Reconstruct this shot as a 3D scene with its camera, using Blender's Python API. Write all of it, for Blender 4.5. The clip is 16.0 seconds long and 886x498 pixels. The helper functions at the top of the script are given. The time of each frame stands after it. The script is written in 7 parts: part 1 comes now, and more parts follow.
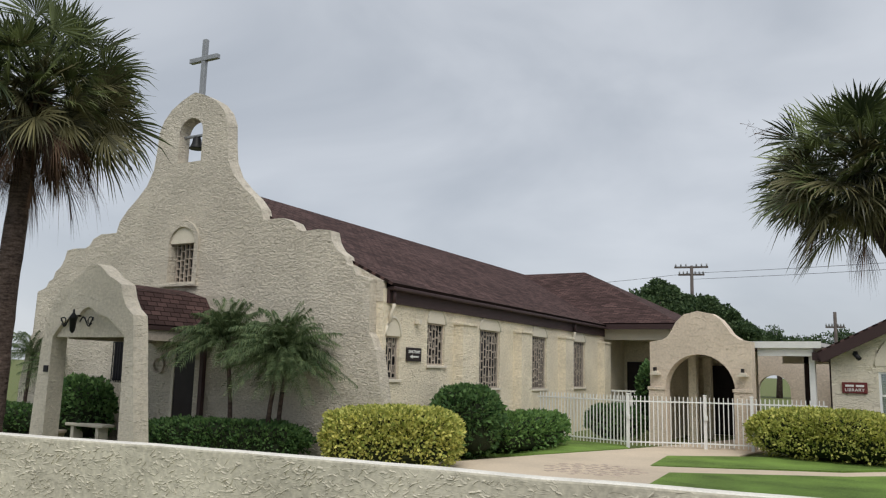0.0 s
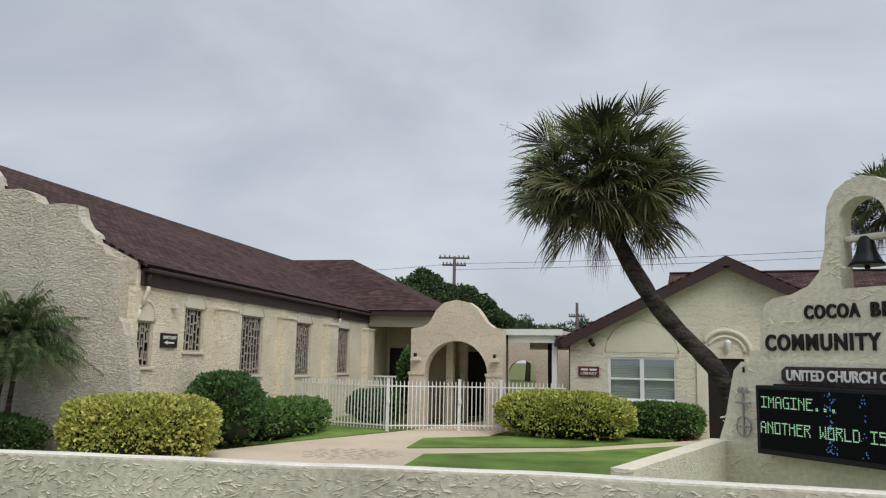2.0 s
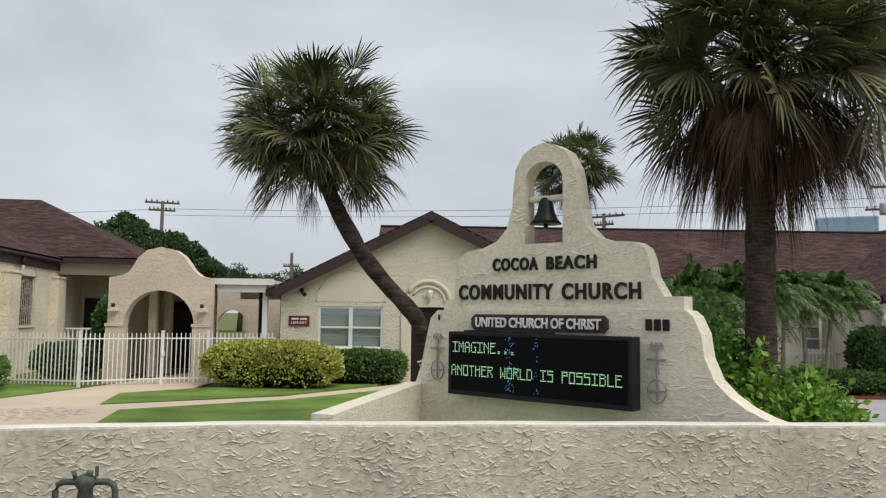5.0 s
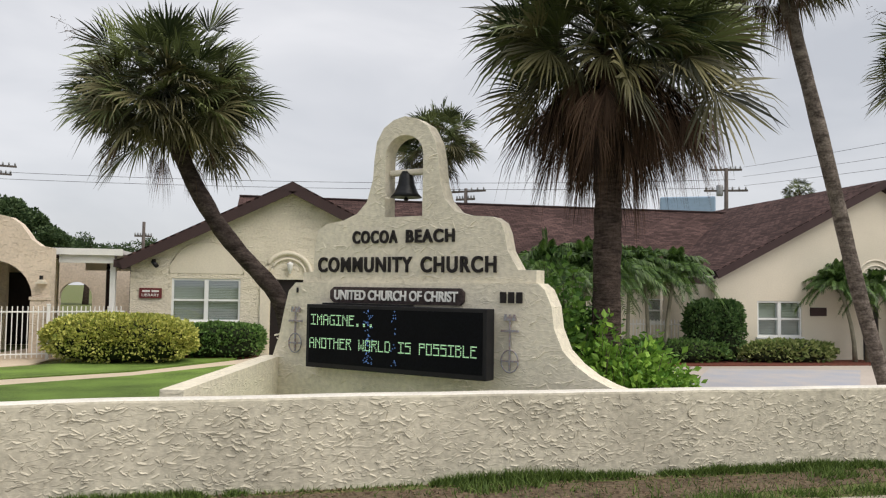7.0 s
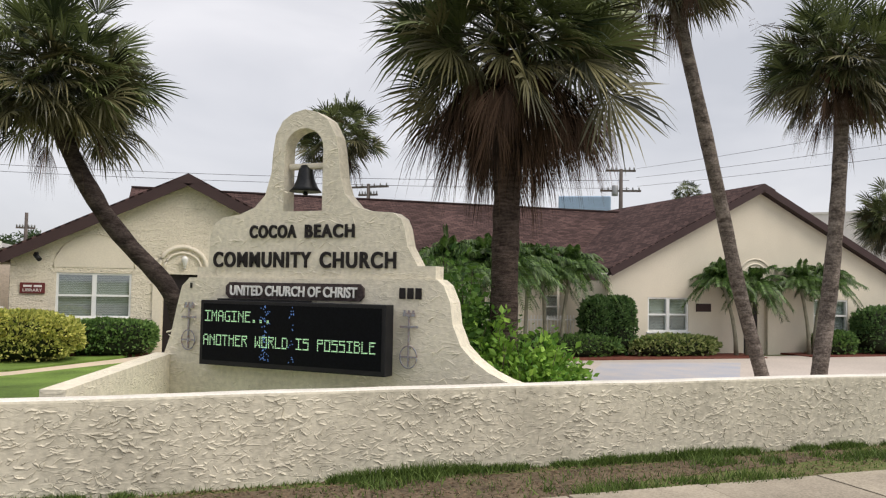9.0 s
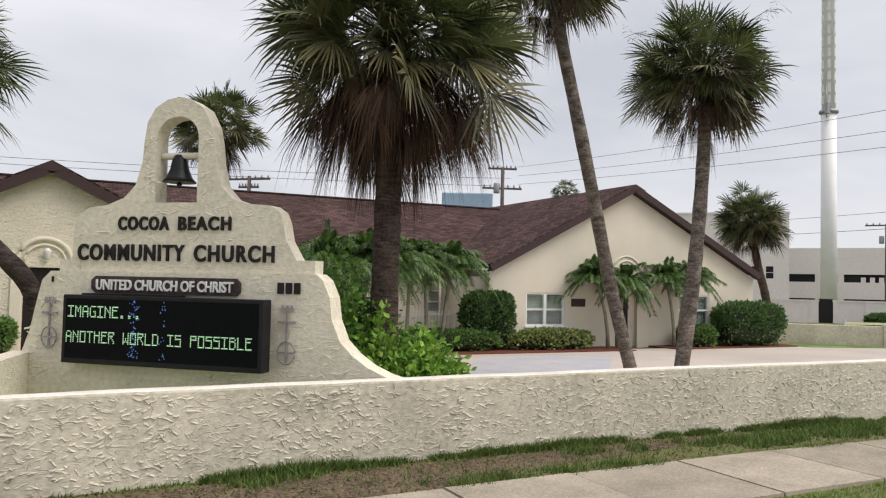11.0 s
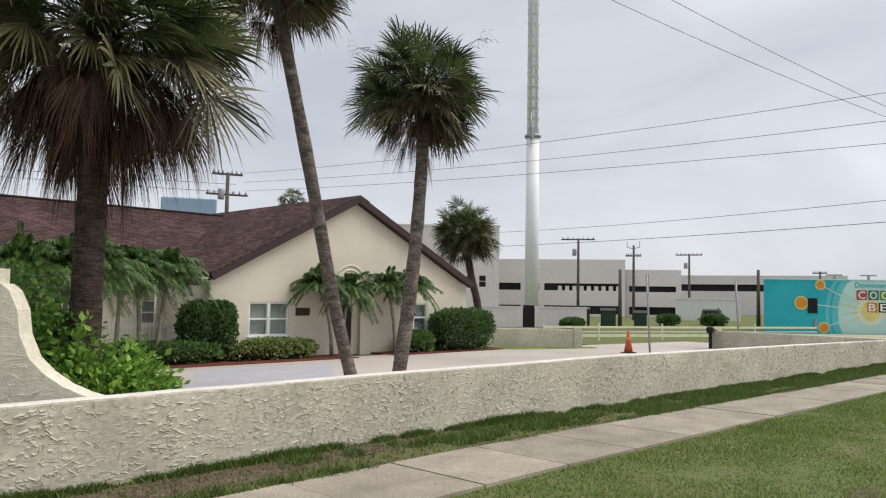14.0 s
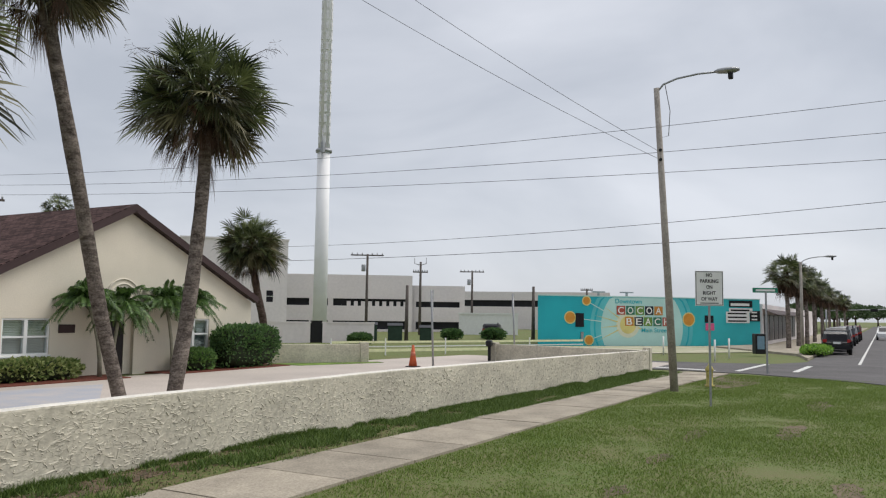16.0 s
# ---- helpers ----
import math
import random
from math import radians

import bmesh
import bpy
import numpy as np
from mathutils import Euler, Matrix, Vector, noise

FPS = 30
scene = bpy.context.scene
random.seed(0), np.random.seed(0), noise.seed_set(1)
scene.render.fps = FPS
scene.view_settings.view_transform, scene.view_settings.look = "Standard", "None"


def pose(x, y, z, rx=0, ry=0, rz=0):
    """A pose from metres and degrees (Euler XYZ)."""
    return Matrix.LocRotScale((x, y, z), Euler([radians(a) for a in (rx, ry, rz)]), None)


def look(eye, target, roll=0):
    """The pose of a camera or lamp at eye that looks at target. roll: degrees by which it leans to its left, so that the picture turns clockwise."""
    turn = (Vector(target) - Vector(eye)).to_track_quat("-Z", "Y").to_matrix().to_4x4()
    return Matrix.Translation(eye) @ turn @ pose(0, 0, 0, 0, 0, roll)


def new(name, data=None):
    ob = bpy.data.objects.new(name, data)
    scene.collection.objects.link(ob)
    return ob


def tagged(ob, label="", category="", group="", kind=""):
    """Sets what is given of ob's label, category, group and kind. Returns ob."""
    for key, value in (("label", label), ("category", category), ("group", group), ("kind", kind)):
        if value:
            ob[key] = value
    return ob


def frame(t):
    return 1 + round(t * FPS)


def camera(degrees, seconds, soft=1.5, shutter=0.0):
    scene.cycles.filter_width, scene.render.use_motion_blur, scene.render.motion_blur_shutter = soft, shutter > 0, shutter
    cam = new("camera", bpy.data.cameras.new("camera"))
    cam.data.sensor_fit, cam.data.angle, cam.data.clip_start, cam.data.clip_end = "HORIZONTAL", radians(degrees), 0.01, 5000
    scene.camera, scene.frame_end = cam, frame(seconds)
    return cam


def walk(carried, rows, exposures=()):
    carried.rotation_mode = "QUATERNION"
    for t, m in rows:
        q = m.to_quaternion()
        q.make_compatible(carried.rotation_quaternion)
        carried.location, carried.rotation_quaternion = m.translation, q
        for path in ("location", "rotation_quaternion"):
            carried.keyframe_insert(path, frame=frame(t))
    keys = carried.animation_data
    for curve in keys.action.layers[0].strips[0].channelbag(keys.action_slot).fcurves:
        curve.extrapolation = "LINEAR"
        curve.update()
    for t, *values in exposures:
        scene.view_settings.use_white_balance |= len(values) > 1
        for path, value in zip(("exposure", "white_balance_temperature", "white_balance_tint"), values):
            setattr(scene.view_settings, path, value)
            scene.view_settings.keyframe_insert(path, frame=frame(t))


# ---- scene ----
cam = camera(58.67, 16.0, soft=1.2)
# seconds, place, then yaw, pitch and roll: somebody turning where he stands
ROWS = [
    (0, -0.196, 0.266, 2.200, 36.33, 8.68, -1.41),
    (0.5, -0.178, 0.278, 2.200, 32.66, 8.71, -1.36),
    (1, -0.157, 0.290, 2.200, 28.46, 8.62, -1.33),
    (1.5, -0.134, 0.301, 2.200, 24.01, 8.42, -1.31),
    (2, -0.111, 0.311, 2.200, 19.65, 8.08, -1.17),
    (2.5, -0.087, 0.318, 2.200, 15.34, 7.54, -1.06),
    (3, -0.067, 0.323, 2.200, 11.70, 6.94, -0.89),
    (3.5, -0.049, 0.326, 2.200, 8.59, 6.38, -0.85),
    (4, -0.031, 0.329, 2.200, 5.44, 5.80, -0.80),
    (4.5, -0.013, 0.330, 2.200, 2.33, 5.28, -0.75),
    (5, 0.004, 0.330, 2.200, -0.76, 4.79, -0.71),
    (7.5, 0.072, 0.322, 2.200, -12.52, 2.73, -0.89),
    (8, 0.081, 0.320, 2.200, -14.21, 2.70, -0.93),
    (8.5, 0.091, 0.317, 2.200, -15.96, 2.72, -0.97),
    (9, 0.101, 0.314, 2.200, -17.74, 2.77, -1.02),
    (11.5, 0.157, 0.290, 2.200, -28.38, 2.55, -1.18),
    (12, 0.168, 0.284, 2.200, -30.60, 2.58, -1.07),
    (12.5, 0.181, 0.276, 2.200, -33.27, 2.72, -0.94),
    (13, 0.199, 0.264, 2.200, -36.98, 2.98, -0.89),
    (13.5, 0.217, 0.249, 2.200, -41.15, 3.26, -0.87),
    (14, 0.236, 0.230, 2.200, -45.74, 3.58, -0.83),
    (14.5, 0.253, 0.212, 2.200, -50.03, 3.90, -0.74),
    (15, 0.268, 0.193, 2.200, -54.28, 4.26, -0.70),
    (15.5, 0.280, 0.175, 2.200, -57.95, 4.60, -0.67),
    (16, 0.288, 0.160, 2.200, -60.93, 4.89, -0.70),
]
walk(cam, [(t, pose(x, y, z, 90 + pitch, roll, yaw)) for t, x, y, z, yaw, pitch, roll in ROWS],
     exposures=[(0.0, 0.0, 6350, 9), (3.0, 0.02, 6220, 9), (5.0, 0.12, 6450, 9), (7.5, 0.33, 6750, 12), (9.0, 0.38, 6750, 13), (12.0, 0.38, 6650, 13), (14.0, 0.27, 6500, 12), (16.0, 0.14, 6400, 11)])

# ---- light ----
SUN_EL, SUN_AZ = 55.0, 130.0   # degrees up, degrees clockwise from +y
world = bpy.data.worlds.new("overcast_sky")
scene.world = world
world.use_nodes = True
wn = world.node_tree
wn.nodes.clear()
w_out = wn.nodes.new("ShaderNodeOutputWorld")
w_bg = wn.nodes.new("ShaderNodeBackground")
w_sky = wn.nodes.new("ShaderNodeTexSky")
w_sky.sky_type = "NISHITA"
w_sky.sun_disc = False
w_sky.sun_elevation = radians(SUN_EL)
w_sky.sun_rotation = radians(SUN_AZ)
w_dim = wn.nodes.new("ShaderNodeVectorMath")
w_dim.operation = "SCALE"
w_dim.inputs["Scale"].default_value = 0.10
w_co = wn.nodes.new("ShaderNodeTexCoord")
w_map = wn.nodes.new("ShaderNodeMapping")
w_map.inputs["Scale"].default_value = (1.0, 1.0, 2.4)
w_no = wn.nodes.new("ShaderNodeTexNoise")
w_no.inputs["Scale"].default_value = 2.3
w_no.inputs["Detail"].default_value = 5.0
w_no.inputs["Roughness"].default_value = 0.5
w_no.inputs["Distortion"].default_value = 0.5
w_ra = wn.nodes.new("ShaderNodeValToRGB")
w_ra.color_ramp.elements[0].position = 0.30
w_ra.color_ramp.elements[0].color = (0.51, 0.54, 0.59, 1)
w_ra.color_ramp.elements[1].position = 0.70
w_ra.color_ramp.elements[1].color = (0.77, 0.79, 0.83, 1)
w_mix = wn.nodes.new("ShaderNodeMixRGB")
w_mix.inputs[0].default_value = 0.88
wn.links.new(w_sky.outputs[0], w_dim.inputs[0])
wn.links.new(w_co.outputs["Generated"], w_map.inputs[0])
wn.links.new(w_map.outputs[0], w_no.inputs["Vector"])
wn.links.new(w_no.outputs[0], w_ra.inputs[0])
wn.links.new(w_dim.outputs[0], w_mix.inputs[1])
wn.links.new(w_ra.outputs[0], w_mix.inputs[2])
wn.links.new(w_mix.outputs[0], w_bg.inputs[0])
w_bg.inputs[1].default_value = 0.94
wn.links.new(w_bg.outputs[0], w_out.inputs[0])
sun = new("sun", bpy.data.lights.new("sun", "SUN"))
sun.data.energy = 2.3
sun.data.angle = radians(45)
sun.data.color = (1.0, 0.95, 0.87)
sun.matrix_world = look((math.sin(radians(SUN_AZ)) * 50, math.cos(radians(SUN_AZ)) * 50, 50 * math.tan(radians(SUN_EL))), (0, 0, 0))

# ---- materials ----
def mat(name, color, rough=0.85, vary=0.12, scale=3.0, fine=40.0, bump=0.0, bump_scale=40.0, metal=0.0, color2=None, spec=0.3, rand=0.0):
    """Plain surface with blotches at two scales, fine relief and, where rand is set, a shade of its own per object."""
    m = bpy.data.materials.new(name)
    m.use_nodes = True
    nt = m.node_tree
    b = nt.nodes["Principled BSDF"]
    b.inputs["Roughness"].default_value = rough
    b.inputs["Metallic"].default_value = metal
    b.inputs["Specular IOR Level"].default_value = spec
    co = nt.nodes.new("ShaderNodeTexCoord")
    n1 = nt.nodes.new("ShaderNodeTexNoise")
    n1.inputs["Scale"].default_value = scale
    n1.inputs["Detail"].default_value = 5
    n2 = nt.nodes.new("ShaderNodeTexNoise")
    n2.inputs["Scale"].default_value = fine
    n2.inputs["Detail"].default_value = 3
    add = nt.nodes.new("ShaderNodeMath")
    add.operation = "ADD"
    ramp = nt.nodes.new("ShaderNodeValToRGB")
    c2 = color2 or tuple(max(0.0, c * (1 - 2.2 * vary)) for c in color)
    ramp.color_ramp.elements[0].position, ramp.color_ramp.elements[1].position = 0.78, 1.22
    ramp.color_ramp.elements[0].position = 0.35
    ramp.color_ramp.elements[1].position = 0.62
    ramp.color_ramp.elements[0].color = (*c2, 1)
    ramp.color_ramp.elements[1].color = (*color, 1)
    half = nt.nodes.new("ShaderNodeMath")
    half.operation = "MULTIPLY"
    half.inputs[1].default_value = 0.5
    for n in (n1, n2):
        nt.links.new(co.outputs["Object"], n.inputs["Vector"])
    nt.links.new(n1.outputs[0], add.inputs[0])
    nt.links.new(n2.outputs[0], add.inputs[1])
    nt.links.new(add.outputs[0], half.inputs[0])
    nt.links.new(half.outputs[0], ramp.inputs[0])
    last = ramp.outputs[0]
    if rand:
        info = nt.nodes.new("ShaderNodeObjectInfo")
        hsv = nt.nodes.new("ShaderNodeHueSaturation")
        mr = nt.nodes.new("ShaderNodeMapRange")
        mr.inputs["To Min"].default_value, mr.inputs["To Max"].default_value = 1 - rand, 1 + rand
        nt.links.new(info.outputs["Random"], mr.inputs[0])
        nt.links.new(mr.outputs[0], hsv.inputs["Value"])
        nt.links.new(last, hsv.inputs["Color"])
        last = hsv.outputs[0]
    nt.links.new(last, b.inputs["Base Color"])
    if bump:
        n3 = nt.nodes.new("ShaderNodeTexNoise")
        n3.inputs["Scale"].default_value = bump_scale
        n3.inputs["Detail"].default_value = 4
        bp = nt.nodes.new("ShaderNodeBump")
        bp.inputs["Strength"].default_value = 0.6
        bp.inputs["Distance"].default_value = bump
        nt.links.new(co.outputs["Object"], n3.inputs["Vector"])
        nt.links.new(n3.outputs[0], bp.inputs["Height"])
        nt.links.new(bp.outputs[0], b.inputs["Normal"])
    return m


def bark(name, color, dark, rings=14.0):
    """Palm bark: ragged level rings and fibres over a blotched stem."""
    m = mat(name, color, rough=0.95, vary=0.4, scale=4, fine=26, spec=0.1, color2=dark)
    nt = m.node_tree
    b = nt.nodes["Principled BSDF"]
    co = nt.nodes.new("ShaderNodeTexCoord")
    mp = nt.nodes.new("ShaderNodeMapping")
    mp.inputs["Scale"].default_value = (3.0, 3.0, rings)
    no = nt.nodes.new("ShaderNodeTexNoise")
    no.inputs["Scale"].default_value = 1.6
    no.inputs["Detail"].default_value = 6
    no.inputs["Roughness"].default_value = 0.7
    ra = nt.nodes.new("ShaderNodeValToRGB")
    ra.color_ramp.elements[0].position, ra.color_ramp.elements[1].position = 0.36, 0.62
    ra.color_ramp.elements[0].color = (0.45, 0.43, 0.42, 1)
    ra.color_ramp.elements[1].color = (1.25, 1.25, 1.25, 1)
    mx = nt.nodes.new("ShaderNodeMixRGB")
    mx.blend_type = "MULTIPLY"
    mx.inputs[0].default_value = 1
    bp = nt.nodes.new("ShaderNodeBump")
    bp.inputs["Distance"].default_value = 0.05
    old = b.inputs["Base Color"].links[0].from_socket
    nt.links.new(co.outputs["Object"], mp.inputs[0])
    nt.links.new(mp.outputs[0], no.inputs["Vector"])
    nt.links.new(no.outputs[0], ra.inputs[0])
    nt.links.new(old, mx.inputs[1])
    nt.links.new(ra.outputs[0], mx.inputs[2])
    nt.links.new(mx.outputs[0], b.inputs["Base Color"])
    nt.links.new(no.outputs[0], bp.inputs["Height"])
    nt.links.new(bp.outputs[0], b.inputs["Normal"])
    return m


def stucco(name, color, stroke=5.0, depth=0.02, dirt=0.12, lumps=0.0):
    """Trowelled stucco: curved raised strokes over a rough coat, with faint stains."""
    m = mat(name, color, rough=0.92, vary=dirt, scale=0.9, fine=14.0, spec=0.15)
    nt = m.node_tree
    b = nt.nodes["Principled BSDF"]
    co = nt.nodes.new("ShaderNodeTexCoord")
    mp = nt.nodes.new("ShaderNodeMapping")
    mp.inputs["Scale"].default_value = (0.55, 0.55, 1.25)
    wob = nt.nodes.new("ShaderNodeTexNoise")
    wob.inputs["Scale"].default_value = stroke
    wob.inputs["Detail"].default_value = 1.5
    wob.inputs["Distortion"].default_value = 1.1
    line = nt.nodes.new("ShaderNodeValToRGB")
    e = line.color_ramp.elements
    e[0].position, e[1].position = 0.47, 0.53
    e[0].color = e[1].color = (0, 0, 0, 1)
    e.new(0.505).color = (1, 1, 1, 1)
    e.new(0.52).color = (0.25, 0.25, 0.25, 1)
    mask = nt.nodes.new("ShaderNodeTexNoise")
    mask.inputs["Scale"].default_value = stroke * 1.3
    mr = nt.nodes.new("ShaderNodeValToRGB")
    mr.color_ramp.elements[0].position, mr.color_ramp.elements[1].position = 0.42, 0.55
    mul = nt.nodes.new("ShaderNodeMath")
    mul.operation = "MULTIPLY"
    fine = nt.nodes.new("ShaderNodeTexNoise")
    fine.inputs["Scale"].default_value = 28
    fine.inputs["Detail"].default_value = 5
    fm = nt.nodes.new("ShaderNodeMath")
    fm.operation = "MULTIPLY_ADD"
    fm.inputs[1].default_value = 0.35
    bp = nt.nodes.new("ShaderNodeBump")
    bp.inputs["Strength"].default_value = 1.0
    bp.inputs["Distance"].default_value = depth
    nt.links.new(co.outputs["Object"], mp.inputs[0])
    for n in (wob, mask, fine):
        nt.links.new(mp.outputs[0], n.inputs["Vector"])
    nt.links.new(wob.outputs[0], line.inputs[0])
    nt.links.new(mask.outputs[0], mr.inputs[0])
    nt.links.new(line.outputs[0], mul.inputs[0])
    nt.links.new(mr.outputs[0], mul.inputs[1])
    nt.links.new(fine.outputs[0], fm.inputs[0])
    nt.links.new(mul.outputs[0], fm.inputs[2])
    last = fm
    if lumps:
        coat = nt.nodes.new("ShaderNodeTexNoise")
        coat.inputs["Scale"].default_value = 13.0
        coat.inputs["Detail"].default_value = 3
        coat.inputs["Distortion"].default_value = 1.6
        last = nt.nodes.new("ShaderNodeMath")
        last.operation = "MULTIPLY_ADD"
        last.inputs[1].default_value = lumps
        nt.links.new(mp.outputs[0], coat.inputs["Vector"])
        nt.links.new(coat.outputs[0], last.inputs[0])
        nt.links.new(fm.outputs[0], last.inputs[2])
    nt.links.new(last.outputs[0], bp.inputs["Height"])
    nt.links.new(bp.outputs[0], b.inputs["Normal"])
    return m


def shingles(name, color, size=0.14):
    """Asphalt shingles in courses: each tab a shade of its own, with a shadow line under each course. Runs along the object's uv."""
    m = mat(name, color, rough=0.95, vary=0.2, scale=0.7, fine=60, spec=0.1)
    nt = m.node_tree
    b = nt.nodes["Principled BSDF"]
    uv = nt.nodes.new("ShaderNodeUVMap")
    br = nt.nodes.new("ShaderNodeTexBrick")
    br.inputs["Scale"].default_value = 1.0
    br.inputs["Brick Width"].default_value = size * 2.2
    br.inputs["Row Height"].default_value = size
    br.inputs["Mortar Size"].default_value = 0.012
    br.inputs["Mortar Smooth"].default_value = 0.3
    br.inputs["Color1"].default_value = (0.62, 0.62, 0.62, 1)
    br.inputs["Color2"].default_value = (1.45, 1.4, 1.4, 1)
    br.inputs["Mortar"].default_value = (0.22, 0.22, 0.22, 1)
    mx = nt.nodes.new("ShaderNodeMixRGB")
    mx.blend_type = "MULTIPLY"
    mx.inputs[0].default_value = 1
    old = b.inputs["Base Color"].links[0].from_socket
    nt.links.new(uv.outputs[0], br.inputs["Vector"])
    nt.links.new(old, mx.inputs[1])
    nt.links.new(br.outputs["Color"], mx.inputs[2])
    nt.links.new(mx.outputs[0], b.inputs["Base Color"])
    bp = nt.nodes.new("ShaderNodeBump")
    bp.inputs["Distance"].default_value = 0.02
    bp.invert = True
    nt.links.new(br.outputs["Fac"], bp.inputs["Height"])
    nt.links.new(bp.outputs[0], b.inputs["Normal"])
    return m


def foliage(name, color, color2, rough=0.6, gloss=0.25, through_light=0.25):
    """Leaves: a shade for each leaf, some light passing through."""
    m = bpy.data.materials.new(name)
    m.use_nodes = True
    nt = m.node_tree
    b = nt.nodes["Principled BSDF"]
    b.inputs["Roughness"].default_value = rough
    b.inputs["Specular IOR Level"].default_value = gloss
    geo = nt.nodes.new("ShaderNodeNewGeometry")
    ramp = nt.nodes.new("ShaderNodeValToRGB")
    ramp.color_ramp.elements[0].color = (*color, 1)
    ramp.color_ramp.elements[1].color = (*color2, 1)
    nt.links.new(geo.outputs["Random Per Island"], ramp.inputs[0])
    nt.links.new(ramp.outputs[0], b.inputs["Base Color"])
    tr = nt.nodes.new("ShaderNodeBsdfTranslucent")
    nt.links.new(ramp.outputs[0], tr.inputs[0])
    mix = nt.nodes.new("ShaderNodeMixShader")
    mix.inputs[0].default_value = through_light
    out = nt.nodes["Material Output"]
    nt.links.new(b.outputs[0], mix.inputs[1])
    nt.links.new(tr.outputs[0], mix.inputs[2])
    nt.links.new(mix.outputs[0], out.inputs[0])
    return m


def glass(name, tint=(0.9, 0.95, 0.95), clear=0.75):
    m = bpy.data.materials.new(name)
    m.use_nodes = True
    nt = m.node_tree
    nt.nodes.remove(nt.nodes["Principled BSDF"])
    t = nt.nodes.new("ShaderNodeBsdfTransparent")
    t.inputs[0].default_value = (*tint, 1)
    g = nt.nodes.new("ShaderNodeBsdfGlossy")
    g.inputs["Roughness"].default_value = 0.03
    mix = nt.nodes.new("ShaderNodeMixShader")
    mix.inputs[0].default_value = 1 - clear
    nt.links.new(t.outputs[0], mix.inputs[1])
    nt.links.new(g.outputs[0], mix.inputs[2])
    nt.links.new(mix.outputs[0], nt.nodes["Material Output"].inputs[0])
    return m


def glow(name, color, strength):
    m = bpy.data.materials.new(name)
    m.use_nodes = True
    b = m.node_tree.nodes["Principled BSDF"]
    b.inputs["Base Color"].default_value = (*color, 1)
    b.inputs["Emission Color"].default_value = (*color, 1)
    b.inputs["Emission Strength"].default_value = strength
    return m


M_FACADE = stucco("stucco_facade", (0.72, 0.655, 0.55), stroke=7.0, depth=0.022, lumps=3.2)
M_PORCH = stucco("stucco_porch", (0.74, 0.675, 0.565), stroke=6.0, depth=0.012, lumps=1.6)
M_WALLS = stucco("stucco_church", (0.88, 0.79, 0.62), stroke=6.0, depth=0.016, lumps=2.5)
M_GARDEN = stucco("stucco_garden_wall", (0.66, 0.615, 0.50), stroke=6.5, depth=0.006, dirt=0.17, lumps=0.8)
M_CAP = mat("wall_cap_paint", (0.80, 0.77, 0.70), vary=0.12, scale=2.5, fine=30, bump=0.01, bump_scale=18)
M_SIGN = stucco("stucco_sign", (0.84, 0.78, 0.64), stroke=4.6, depth=0.005, lumps=1.6)
M_LIB = stucco("stucco_library", (0.80, 0.735, 0.60), stroke=5.0, depth=0.018, dirt=0.08, lumps=2.0)
M_SMOOTH = mat("smooth_stucco", (0.74, 0.68, 0.56), vary=0.06, scale=0.8, fine=25, bump=0.006, bump_scale=60)
M_ARCH = stucco("stucco_gateway", (0.74, 0.63, 0.51), stroke=4.5, depth=0.012)
M_TRIM = mat("pale_trim", (0.74, 0.68, 0.57), vary=0.08, scale=2, bump=0.004)
M_ROOF = shingles("brown_shingles", (0.098, 0.062, 0.058))
M_FASCIA = mat("brown_fascia_paint", (0.055, 0.032, 0.032), rough=0.6, vary=0.1, scale=2)
M_WHITE = mat("white_paint", (0.80, 0.80, 0.78), rough=0.45, vary=0.05, scale=3)
M_WINDOW = mat("white_window_vinyl", (0.82, 0.83, 0.82), rough=0.4, vary=0.03)
# stands in for the unlit rooms behind the sash windows
M_DARK = mat("room_shade_black", (0.015, 0.014, 0.015), rough=0.9, vary=0.2)
M_GRILLE = mat("cast_stone_screen", (0.52, 0.45, 0.38), vary=0.15, scale=8, bump=0.004)
M_STAIN = mat("stained_glass_dark", (0.02, 0.018, 0.025), rough=0.3, vary=0.3, scale=9, spec=0.2)
M_BLIND = mat("blind_slats", (0.55, 0.57, 0.57), rough=0.6, vary=0.05)
M_GLASS = glass("window_glass", clear=0.82)
M_DOOR = mat("dark_brown_door", (0.022, 0.015, 0.016), rough=0.5, vary=0.2, scale=4)
M_BLACK = mat("black_metal", (0.012, 0.012, 0.014), rough=0.5, vary=0.2, scale=6)
M_LETTER = mat("black_letter_paint", (0.018, 0.014, 0.014), rough=0.55, vary=0.25, scale=10)
M_GREYMETAL = mat("galvanised_steel", (0.36, 0.37, 0.38), rough=0.45, vary=0.12, scale=5, metal=0.6)
M_CONCRETE = mat("concrete", (0.41, 0.36, 0.285), vary=0.22, scale=1.2, fine=35, bump=0.005, bump_scale=70, rand=0.12)
M_PATH = mat("pinkish_concrete", (0.66, 0.55, 0.42), vary=0.1, scale=0.6, fine=30, bump=0.003, bump_scale=60)
M_PAVER = mat("stained_pavers", (0.58, 0.47, 0.38), vary=0.2, scale=5, fine=20, rand=0.08)
M_LOT = mat("parking_lot_paving", (0.52, 0.46, 0.41), vary=0.12, scale=0.3, fine=18, bump=0.003, bump_scale=50)
M_ASPHALT = mat("asphalt", (0.125, 0.118, 0.118), vary=0.2, scale=0.5, fine=60, bump=0.006, bump_scale=120)
M_LINE = mat("road_paint", (0.75, 0.75, 0.72), vary=0.2, scale=6)
M_BLUE = mat("blue_parking_paint", (0.34, 0.37, 0.44), vary=0.4, scale=1.1, color2=(0.50, 0.45, 0.41))
